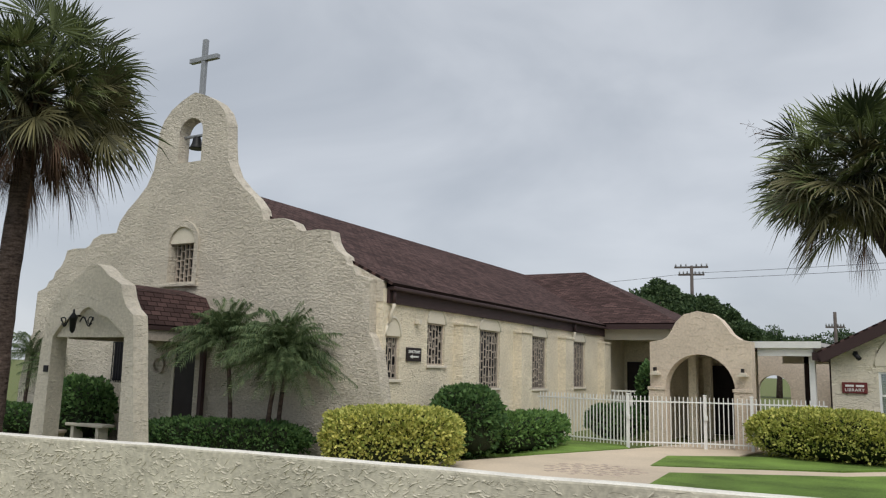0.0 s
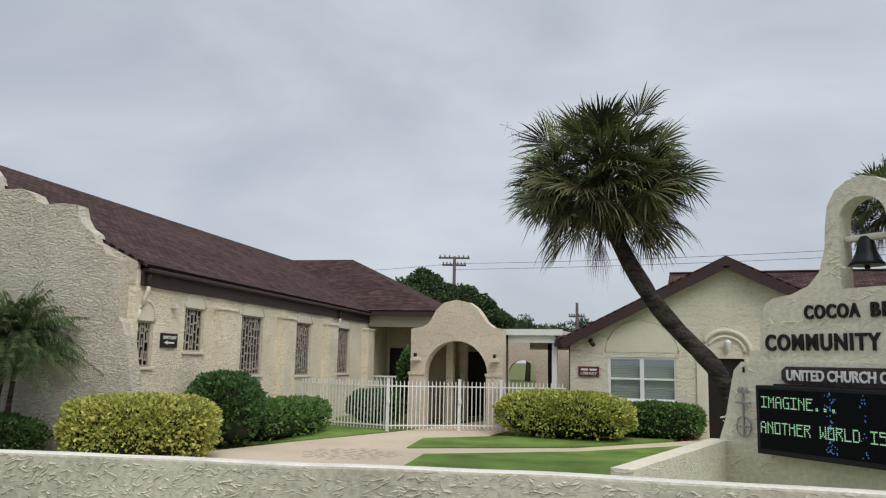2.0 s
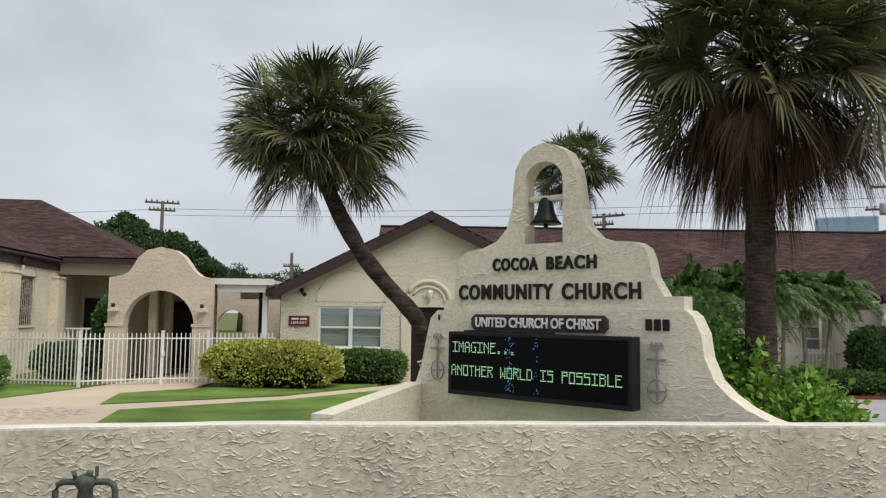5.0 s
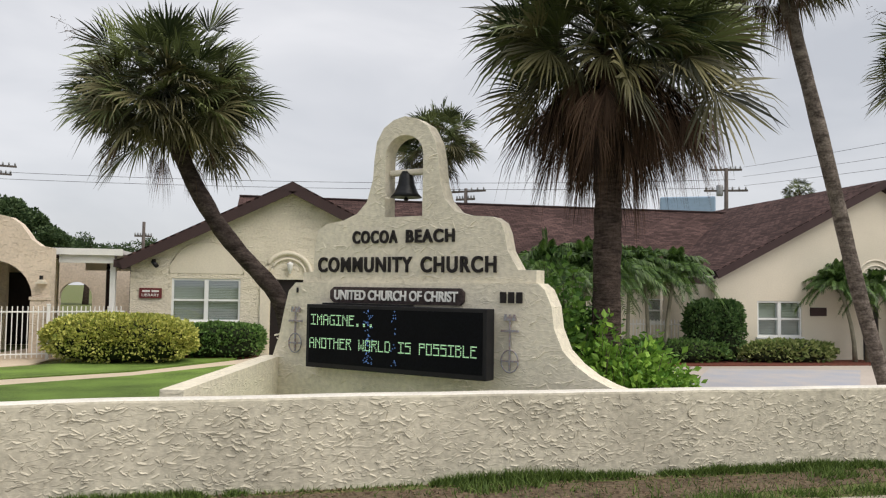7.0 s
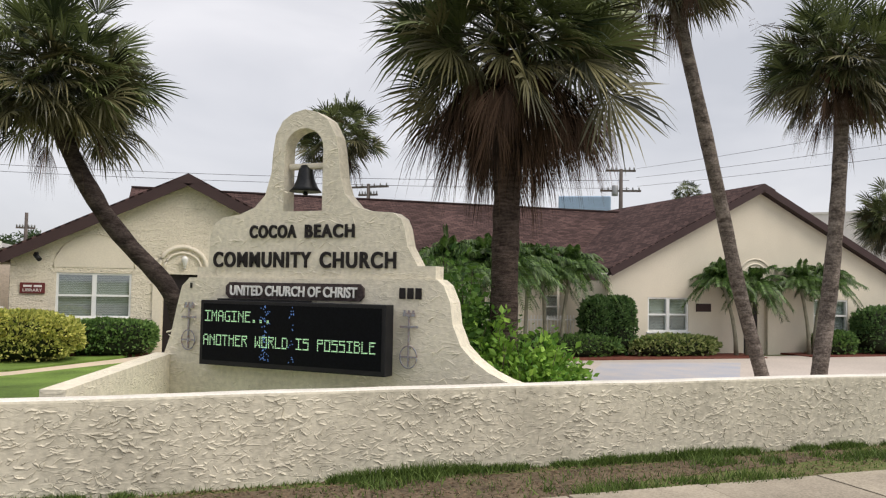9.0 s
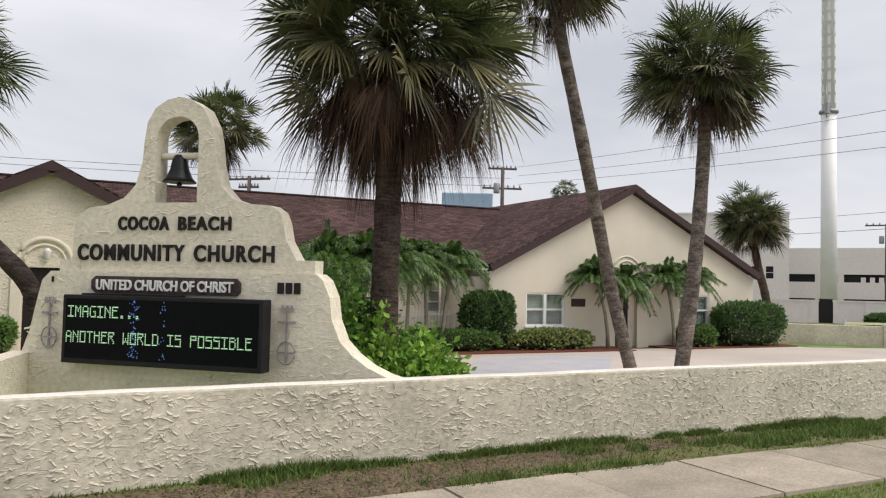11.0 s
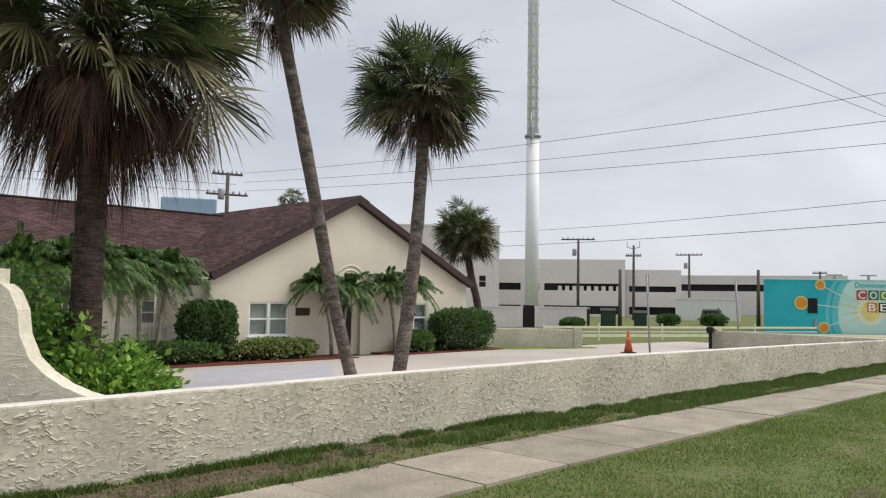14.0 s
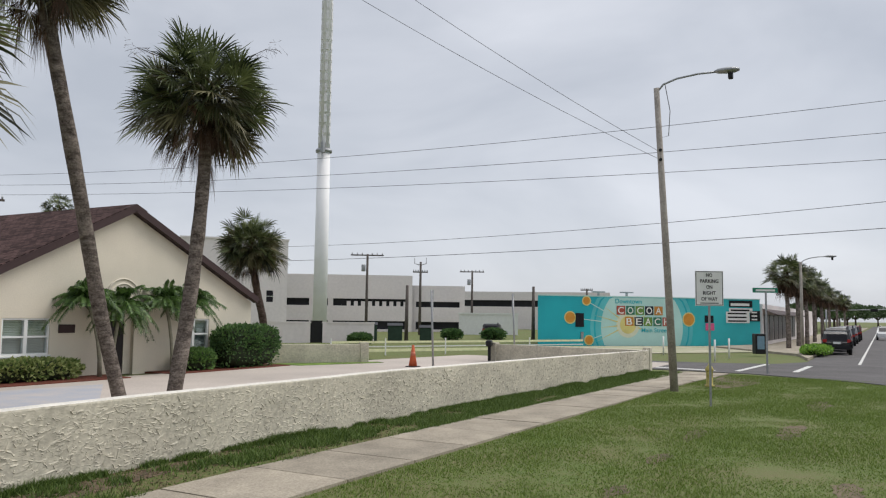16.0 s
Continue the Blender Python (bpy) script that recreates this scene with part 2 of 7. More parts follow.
M_MULCH = mat("red_mulch", (0.19, 0.055, 0.035), vary=0.3, scale=6, fine=50, bump=0.03, bump_scale=40)
M_SOIL = mat("grass_ground", (0.11, 0.155, 0.038), vary=0.3, scale=0.6, fine=12, bump=0.03, bump_scale=30, color2=(0.15, 0.14, 0.06))
M_LAWN = mat("mown_lawn", (0.20, 0.32, 0.06), vary=0.32, scale=0.8, fine=30, bump=0.02, bump_scale=60)
M_DIRT = mat("bare_dirt", (0.19, 0.145, 0.095), vary=0.3, scale=2, fine=18, bump=0.02, bump_scale=25)
M_TRUNK = bark("palm_trunk", (0.135, 0.10, 0.085), (0.06, 0.045, 0.04))
M_TRUNK_PALE = bark("pale_palm_trunk", (0.27, 0.23, 0.20), (0.09, 0.075, 0.066), 8.0)
M_TRUNK_SMOOTH = mat("smooth_palm_stem", (0.28, 0.27, 0.20), vary=0.2, scale=4, fine=25, bump=0.008)
L_PALM = foliage("fan_leaf_green", (0.018, 0.031, 0.011), (0.20, 0.24, 0.09), rough=0.4, gloss=0.5, through_light=0.12)
L_PALM_OLD = foliage("fan_leaf_olive", (0.018, 0.021, 0.010), (0.19, 0.175, 0.08), rough=0.5, gloss=0.4, through_light=0.1)
L_DEAD = foliage("fan_leaf_dead", (0.012, 0.009, 0.007), (0.16, 0.10, 0.068), rough=0.9, gloss=0.05, through_light=0.05)
L_FEATHER = foliage("feather_leaf", (0.016, 0.048, 0.012), (0.13, 0.23, 0.05), rough=0.45, gloss=0.4)
L_DATE = foliage("date_leaf", (0.035, 0.07, 0.028), (0.17, 0.22, 0.10))
L_YELLOW = foliage("yellow_hedge_leaf", (0.20, 0.26, 0.05), (0.74, 0.71, 0.21))
L_GREEN = foliage("green_hedge_leaf", (0.061, 0.134, 0.037), (0.183, 0.305, 0.085))
L_DEEP = foliage("deep_green_leaf", (0.043, 0.098, 0.034), (0.134, 0.232, 0.073))
L_BRIGHT = foliage("bright_shrub_leaf", (0.085, 0.21, 0.03), (0.33, 0.53, 0.09), rough=0.5)
L_VARIED = foliage("variegated_leaf", (0.09, 0.16, 0.04), (0.42, 0.46, 0.18))
L_SHRUB = foliage("shrub_leaf", (0.04, 0.11, 0.025), (0.20, 0.36, 0.07), rough=0.5)
L_TREE = foliage("tree_leaf", (0.03, 0.06, 0.026), (0.10, 0.15, 0.06))
L_GRASS = foliage("grass_blade", (0.10, 0.16, 0.03), (0.24, 0.32, 0.08))
L_WEED = foliage("strip_weed", (0.045, 0.085, 0.02), (0.17, 0.25, 0.06))
# hedge core: shade between the leaves, put in as a near-black green
M_CORE = mat("hedge_core_shade", (0.024, 0.036, 0.013), vary=0.3, scale=6)


# ---- building helpers ----
def thing(name, label, category, at=(0, 0, 0), turn=0.0, group="", kind=""):
    ob = new(name)
    ob.matrix_basis = pose(*at, 0, 0, turn)
    return tagged(ob, label, category, group, kind)


def part(name, bm, material, parent, label=""):
    """Links a bmesh, or a mesh, as one object under a thing or a part."""
    if isinstance(bm, bmesh.types.BMesh):
        me = bpy.data.meshes.new(name)
        bmesh.ops.recalc_face_normals(bm, faces=bm.faces[:])
        bm.to_mesh(me)
        bm.free()
    else:
        me = bm
    if material and not me.materials:
        me.materials.append(material)
    ob = new(name, me)
    ob.parent = parent
    if label:
        ob["label"] = label
    return ob


def box(bm, x0, y0, z0, x1, y1, z1, bevel=0.0):
    r = bmesh.ops.create_cube(bm, size=1.0)
    vs = r["verts"]
    bmesh.ops.scale(bm, vec=(abs(x1 - x0), abs(y1 - y0), abs(z1 - z0)), verts=vs)
    bmesh.ops.translate(bm, vec=((x0 + x1) / 2, (y0 + y1) / 2, (z0 + z1) / 2), verts=vs)
    if bevel:
        es = list({e for v in vs for e in v.link_edges})
        bmesh.ops.bevel(bm, geom=es, offset=bevel, segments=2, affect="EDGES", profile=0.5)


def boxed(*args, bevel=0.0):
    bm = bmesh.new()
    box(bm, *args, bevel=bevel)
    return bm


def tube(bm, pts, radii, n=10, caps=True):
    """A round tube through points, of changing radius."""
    pts = [Vector(p) for p in pts]
    if not isinstance(radii, (list, tuple)):
        radii = [radii] * len(pts)
    rings = []
    for i, p in enumerate(pts):
        d = (pts[min(i + 1, len(pts) - 1)] - pts[max(i - 1, 0)]).normalized()
        a = d.cross(Vector((0, 0, 1)) if abs(d.z) < 0.9 else Vector((1, 0, 0))).normalized()
        b = d.cross(a)
        rings.append([bm.verts.new(p + radii[i] * (math.cos(2 * math.pi * k / n) * a + math.sin(2 * math.pi * k / n) * b)) for k in range(n)])
    for r0, r1 in zip(rings, rings[1:]):
        for k in range(n):
            f = bm.faces.new((r0[k], r0[(k + 1) % n], r1[(k + 1) % n], r1[k]))
            f.smooth = True
    if caps:
        bm.faces.new(rings[0][::-1])
        bm.faces.new(rings[-1])


def tubed(pts, radii, n=10):
    bm = bmesh.new()
    tube(bm, pts, radii, n)
    return bm


def plate(outer, holes=(), y0=0.0, y1=0.3):
    """A slab with an outline in x and z, from y0 to y1, pierced by holes."""
    bm = bmesh.new()
    faces_edges = []
    loops = []
    for loop in (outer, *holes):
        vs = [bm.verts.new((x, y0, z)) for x, z in loop]
        es = [bm.edges.new((vs[i], vs[(i + 1) % len(vs)])) for i in range(len(vs))]
        loops.append(vs)
        faces_edges += es
    bmesh.ops.triangle_fill(bm, use_beauty=True, use_dissolve=False, edges=faces_edges)
    front = bm.faces[:]
    back = {}
    for vs in loops:
        for v in vs:
            back[v] = bm.verts.new((v.co.x, y1, v.co.z))
    for f in front:
        bm.faces.new([back[v] for v in reversed(f.verts)])
    for vs in loops:
        for i in range(len(vs)):
            a, b = vs[i], vs[(i + 1) % len(vs)]
            bm.faces.new((a, b, back[b], back[a]))
    return bm


def arch_loop(x0, x1, z0, spring, rise, n=12):
    """Outline of an opening with a round head."""
    c, r = (x0 + x1) / 2, (x1 - x0) / 2
    top = [(c + r * math.cos(math.pi * k / n), spring + rise * math.sin(math.pi * k / n)) for k in range(n + 1)]
    return [(x0, z0), (x1, z0)] + top


def rect(x0, x1, z0, z1):
    return [(x0, z0), (x1, z0), (x1, z1), (x0, z1)]


def slab(points, thick, uv_along=None):
    """A roof plane: a polygon in space with thickness under it, and uv in metres along its first edge and up its slope."""
    bm = bmesh.new()
    pts = [Vector(p) for p in points]
    nrm = (pts[1] - pts[0]).cross(pts[-1] - pts[0]).normalized()
    if nrm.z < 0:
        nrm = -nrm
    top = [bm.verts.new(p) for p in pts]
    low = [bm.verts.new(p - nrm * thick) for p in pts]
    bm.faces.new(top)
    bm.faces.new(low[::-1])
    for i in range(len(pts)):
        j = (i + 1) % len(pts)
        bm.faces.new((top[i], top[j], low[j], low[i]))
    u = (pts[1] - pts[0]).normalized()
    v = nrm.cross(u)
    lay = bm.loops.layers.uv.new("uv")
    for f in bm.faces:
        for lp in f.loops:
            d = lp.vert.co - pts[0]
            lp[lay].uv = (d.dot(u), d.dot(v))
    return bm


def lettering(text, size, depth, bold=0.0, spacing=1.0):
    """Raised letters as a mesh, centred, standing in the x-z plane and facing -y."""
    cu = bpy.data.curves.new("letters", "FONT")
    cu.body = text
    cu.size = size
    cu.extrude = depth / 2
    cu.offset = bold
    cu.space_character = spacing
    cu.align_x, cu.align_y = "CENTER", "CENTER"
    ob = bpy.data.objects.new("letters", cu)
    scene.collection.objects.link(ob)
    bpy.context.view_layer.update()
    me = bpy.data.meshes.new_from_object(ob.evaluated_get(bpy.context.evaluated_depsgraph_get()))
    bpy.data.objects.remove(ob)
    me.transform(Matrix.Rotation(radians(90), 4, "X"))
    xs = [v.co.x for v in me.vertices]
    zs = [v.co.z for v in me.vertices]
    me.transform(Matrix.Translation((-(min(xs) + max(xs)) / 2, 0, -(min(zs) + max(zs)) / 2)))
    me["wide"], me["high"] = max(xs) - min(xs), max(zs) - min(zs)
    return me


def write(name, text, wide, high, x, y, z, material, parent, depth=0.01, bold=0.0, spacing=1.0):
    me = lettering(text, high, depth, bold, spacing)
    me.transform(Matrix.Translation((x, y, z)) @ Matrix.Diagonal((wide / me["wide"], 1, high / me["high"], 1)))
    return part(name, me, material, parent)


def leaf_cloud(pts, nrms, size, rng, long=1.6, tilt=0.7):
    """Small pointed leaves at points, leaning out along the normals."""
    n = len(pts)
    d = nrms + rng.normal(0, tilt, (n, 3))
    d /= np.linalg.norm(d, axis=1)[:, None] + 1e-9
    s = np.cross(d, rng.normal(0, 1, (n, 3)))
    s /= np.linalg.norm(s, axis=1)[:, None] + 1e-9
    k = size * rng.uniform(0.6, 1.3, (n, 1))
    a, c = pts, pts + d * k * long
    mid = pts + d * k * long * 0.5
    up = np.cross(s, d) * k * 0.12
    v = np.stack([a, mid + s * k * 0.5 + up, c, mid - s * k * 0.5 + up], 1).reshape(-1, 3)
    f = np.arange(4 * n).reshape(-1, 4)
    me = bpy.data.meshes.new("leaves")
    me.from_pydata(v.tolist(), [], f.tolist())
    return me

# ---- ground ----
def sheet(name, outline, z, material, label, category, kind="structure", thick=0.06):
    bm = bmesh.new()
    top = [bm.verts.new((x, y, z)) for x, y in outline]
    low = [bm.verts.new((x, y, z - thick)) for x, y in outline]
    bm.faces.new(top)
    bm.faces.new(low[::-1])
    for i in range(len(top)):
        j = (i + 1) % len(top)
        bm.faces.new((top[i], top[j], low[j], low[i]))
    return tagged(part(name, bm, material, None), label, category, "", kind)


bm = bmesh.new()
bmesh.ops.create_grid(bm, x_segments=4, y_segments=4, size=2500)
bmesh.ops.translate(bm, vec=(0, 0, -0.03), verts=bm.verts[:])
tagged(part("ground", bm, M_SOIL, None), "rough verge grass with worn sandy patches", "ground", "", "structure")

WALL = [(-30.0, 1.2), (-16.0, 5.85), (-13.5, 6.65), (-10.9, 7.35), (-8.5, 7.92), (-6.35, 8.3), (-4.5, 8.62), (-2.4, 9.12), (1.5, 9.45), (8.5, 9.72), (15.0, 9.6), (24.4, 9.35), (34.4, 9.05)]
WALL_Z = [1.0] * 10 + [1.02, 0.96, 0.86]
NW = len(WALL)


def wall_y(x):
    return float(np.interp(x, [p[0] for p in WALL], [p[1] for p in WALL]))


lot = [(x, y + 0.3) for x, y in WALL[8:]] + [(41.0, 9.3), (41.0, 21.2), (27.5, 23.1), (3.5, 23.1), (3.5, 11.5)]
sheet("parking_lot", lot, 0.012, M_LOT, "pale worn concrete parking lot", "parking lot")
road_y = -4.0
sheet("road", [(-60, road_y), (-60, -16), (400, -16), (400, 3.8), (47, 3.8), (44, 5.0), (42.6, 8), (42.6, 120), (35.6, 120), (35.6, 8.0), (35.2, 5.0), (33.0, 1.0), (28, road_y)], 0.0, M_ASPHALT, "grey asphalt street and side street crossing", "road")
sheet("lawn", [(-7.75, 19.1), (-4.0, 21.6), (-1.6, 25.2), (-2.5, 25.6), (-5.4, 24.4), (-8.3, 21.7)], 0.03, M_LAWN, "bright green mown lawn patch beside the path", "lawn")
sheet("lawn", [(-6.5, 15.9), (-5.5, 12.0), (-3.0, 9.8), (3.0, 10.2), (3.0, 22.5), (-0.7, 24.2), (-3.7, 20.5), (-6.9, 18.1)], 0.03, M_LAWN, "bright green mown lawn behind the garden wall", "lawn")
sheet("lawn", [(-12.8, 17.0), (-11.0, 19.0), (-9.9, 22.9), (-10.6, 23.8), (-14.0, 24.0)], 0.03, M_LAWN, "strip of mown lawn beside the church hedge", "lawn")
sheet("footpath", [(-14.0, 9.5), (-11.5, 16.2), (-10.9, 19.0), (-9.8, 23.0), (-8.6, 30.0), (-6.5, 30.0), (-6.9, 23.5), (-8.3, 21.6), (-7.7, 19.05), (-3.9, 21.35), (-1.3, 25.0), (-0.9, 26.2), (1.5, 26.2), (1.2, 25.0), (-0.4, 23.9), (-3.5, 20.2), (-6.7, 17.8), (-6.55, 15.9), (-5.5, 12.0), (-3.0, 9.6)], 0.018, M_PATH, "pinkish concrete footpath to the gate and library door", "path")
sheet("mulch_bed", [(8.0, 22.3), (18.6, 22.3), (18.9, 24.0), (8.0, 27.4)], 0.04, M_MULCH, "red wood mulch bed along the hall", "mulch bed")
sheet("mulch_bed", [(20.6, 22.4), (27.0, 22.5), (27.0, 24.0), (20.6, 24.0)], 0.04, M_MULCH, "red wood mulch bed beside the hall door", "mulch bed")
sheet("mulch_bed", [(-5.0, 25.2), (-1.2, 25.4), (-1.0, 26.25), (-5.0, 26.25)], 0.04, M_MULCH, "red mulch under the library hedge", "mulch bed")
sheet("blue_marking", [(8.5, 16.5), (12.5, 16.0), (16.5, 21.0), (12.0, 21.6)], 0.018, M_BLUE, "faded blue paint of a reserved parking bay", "marking", thick=0.004)
sheet("grass_strip", [(27.2, 22.2), (31.4, 20.6), (31.8, 21.2), (27.4, 24.0)], 0.03, M_LAWN, "grass strip beside the lot wall", "lawn")
sheet("grass_field", [(36.0, 26.0), (33.0, 22.0), (47.0, 14.0), (62.0, 12.0), (60.0, 24.0), (50.0, 40.0), (38.0, 40.0)], 0.004, M_SOIL, "vacant grassy plot across the side street", "lawn", thick=0.003)
sheet("dirt_patch", [(-3.0, 8.95), (4.2, 9.2), (9.0, 9.45), (9.2, 9.1), (5.2, 8.5), (4.1, 7.3), (1.0, 7.0), (-3.0, 7.4)], -0.022, M_DIRT, "bare trodden earth under the garden wall", "dirt", thick=0.004)
sheet("dirt_patch", [(33.2, 5.8), (28.5, 5.6), (27.5, 4.7), (30.0, 4.0), (33.6, 4.4)], -0.02, M_DIRT, "bare sand beside the hydrant", "dirt", thick=0.004)
sheet("sand_plot", [(49.0, 15.0), (58.0, 23.5), (72.5, 9.6), (60.0, 7.0)], 0.008, mat("pale_sand", (0.50, 0.46, 0.36), vary=0.25, scale=0.5, fine=12, color2=(0.25, 0.27, 0.14)), "pale sandy plot before the mural", "sand", thick=0.004)
# far street: pavement under the palm row
sheet("pavement", [(49.0, 3.9), (55, 4.9), (66, 12.0), (76.0, 9.0), (300, 9.0), (300, 4.4), (60, 4.4), (56, 3.9)], 0.12, M_CONCRETE, "concrete pavement along the shops", "pavement", thick=0.15)
for y0, x0, x1, w in [(1.2, 46, 300, 0.14), (-6.0, -40, 30, 0.12)]:
    sheet("lane_line", [(x0, y0), (x1, y0), (x1, y0 + w), (x0, y0 + w)], 0.006, M_LINE, "white painted lane line", "marking", thick=0.004)
sheet("stop_line", [(36.0, 6.6), (36.5, 6.6), (37.3, 9.6), (36.8, 9.6)], 0.006, M_LINE, "white painted stop bar on the side street", "marking", thick=0.004)
sheet("crossing_line", [(37.5, 3.4), (42.8, 3.2), (42.8, 3.45), (37.5, 3.65)], 0.006, M_LINE, "white painted crossing line", "marking", thick=0.004)
sheet("crossing_line", [(36.5, 5.6), (43.2, 5.2), (43.2, 5.45), (36.5, 5.85)], 0.006, M_LINE, "white painted crossing line", "marking", thick=0.004)

# ---- garden wall along the pavement ----
def garden_wall():
    th = thing("garden_wall", "long low cream stucco garden wall with a paler worn top", "wall", kind="structure")
    prof = [(-0.12, -0.2), (-0.12, 0.965), (-0.112, 0.988), (-0.09, 1.0), (0.09, 1.0), (0.112, 0.988), (0.12, 0.965), (0.12, -0.2)]
    xs = np.arange(-30, 34.45, 0.35)
    for nm, sel, material in (("wall_body", (0, 8), M_GARDEN),):
        bm = bmesh.new()
        rings = []
        for x in xs:
            y = wall_y(x)
            d = Vector((1, (wall_y(x + 0.5) - wall_y(x - 0.5)), 0)).normalized()
            nrm = Vector((-d.y, d.x, 0))
            h = float(np.interp(x, [p[0] for p in WALL], WALL_Z))
            ring = []
            for o, z in prof:
                wob = 0.012 * noise.noise((x * 1.3, z * 2.0, o * 9)) if z > 0 else 0
                p = Vector((x, y, 0)) + nrm * (o + wob)
                ring.append(bm.verts.new((p.x, p.y, z * h if z > 0 else z)))
                if z > 0.9:
                    ring[-1].co.z += 0.010 * noise.noise((x * 0.9, 3.1, 0)) + 0.004 * noise.noise((x * 6, 1, o * 20))
            rings.append(ring)
        n = len(prof)
        for a, b in zip(rings, rings[1:]):
            for k in range(n - 1):
                f = bm.faces.new((a[k], b[k], b[k + 1], a[k + 1]))
                f.material_index = 1 if 2 <= k <= 5 else 0
        bm.faces.new(rings[0])
        bm.faces.new(rings[-1][::-1])
        me = bpy.data.meshes.new("wall_body")
        bmesh.ops.recalc_face_normals(bm, faces=bm.faces[:])
        bm.to_mesh(me)
        bm.free()
        me.materials.append(M_GARDEN)
        me.materials.append(M_CAP)
        part("wall_body", me, None, th)
    bm = boxed(-0.16, -0.16, -0.1, 0.16, 0.16, 0.98, bevel=0.02)
    o = part("end_pillar", bm, M_GARDEN, th)
    o.matrix_basis = pose(34.4, 9.05, 0, 0, 0, -2)
    return th


garden_wall()

# ---- church ----
CH = (-12.5, 14.3, 0.0)
CH_TURN = 7.5


def screen_window(parent, x, z0, z1, w, seed, axis="x"):
    """A window of pierced cast stone before dark glass; in the frame of its wall: x along it, -y outward."""
    win = part("window", boxed(x - w / 2, 0.14, z0, x + w / 2, 0.18, z1), M_STAIN, parent, "dark stained glass behind a pierced stone screen")
    rng = random.Random(seed)
    bm = bmesh.new()
    t = 0.045
    y0, y1 = 0.07, 0.10
    box(bm, x - w / 2, y0, z0, x - w / 2 + t, y1, z1)
    box(bm, x + w / 2 - t, y0, z0, x + w / 2, y1, z1)
    box(bm, x - w / 2 + t, y0, z0, x + w / 2 - t, y1, z0 + t)
    box(bm, x - w / 2 + t, y0, z1 - t, x + w / 2 - t, y1, z1)
    cols = max(2, int(round(w / 0.2)))
    cw = (w - 2 * t) / cols
    for c in range(cols):
        xa = x - w / 2 + t + c * cw
        if c:
            box(bm, xa - 0.013, y0 + 0.004, z0 + t, xa + 0.013, y1 - 0.004, z1 - t)
        z = z0 + t + rng.uniform(0.06, 0.2)
        while z < z1 - t - 0.08:
            box(bm, xa + 0.013, y0 + 0.008, z, xa + cw - 0.013, y1 - 0.008, z + rng.uniform(0.022, 0.05))
            if rng.random() < 0.35:
                q = rng.uniform(0.35, 0.65)
                box(bm, xa + cw * q - 0.015, y0 + 0.012, z, xa + cw * q + 0.015, y1 - 0.012, min(z1 - t, z + 0.2))
            z += rng.uniform(0.14, 0.30)
    # the head of the screen is a fan of stone
    for k in range(7):
        a = math.pi * (k + 0.5) / 7
        c, s = math.cos(a), math.sin(a)
        box(bm, x + c * w * 0.32 - 0.03, y0 + 0.015, z1 - t - 0.34 + s * 0.24, x + c * w * 0.32 + 0.03, y1 - 0.015, z1 - t - 0.26 + s * 0.24)
    part("stone_screen", bm, M_GRILLE, win)
    bm = boxed(x - w / 2 - 0.06, -0.05, z0 - 0.07, x + w / 2 + 0.06, 0.1, z0, bevel=0.01)
    part("window_sill", bm, M_TRIM, win)
    # a blind arched recess stands over the window
    pts = [(x + (w / 2 + 0.03) * math.cos(math.pi * k / 12), z1 + 0.45 * math.sin(math.pi * k / 12)) for k in range(13)]
    bm = bmesh.new()
    tube(bm, [(px, -0.005, pz) for px, pz in pts], 0.036, 6)
    part("arch_moulding", bm, M_TRIM, win)
    bm = plate(pts, (), -0.004, 0.02)
    part("arch_panel", bm, M_SMOOTH, win)
    return win


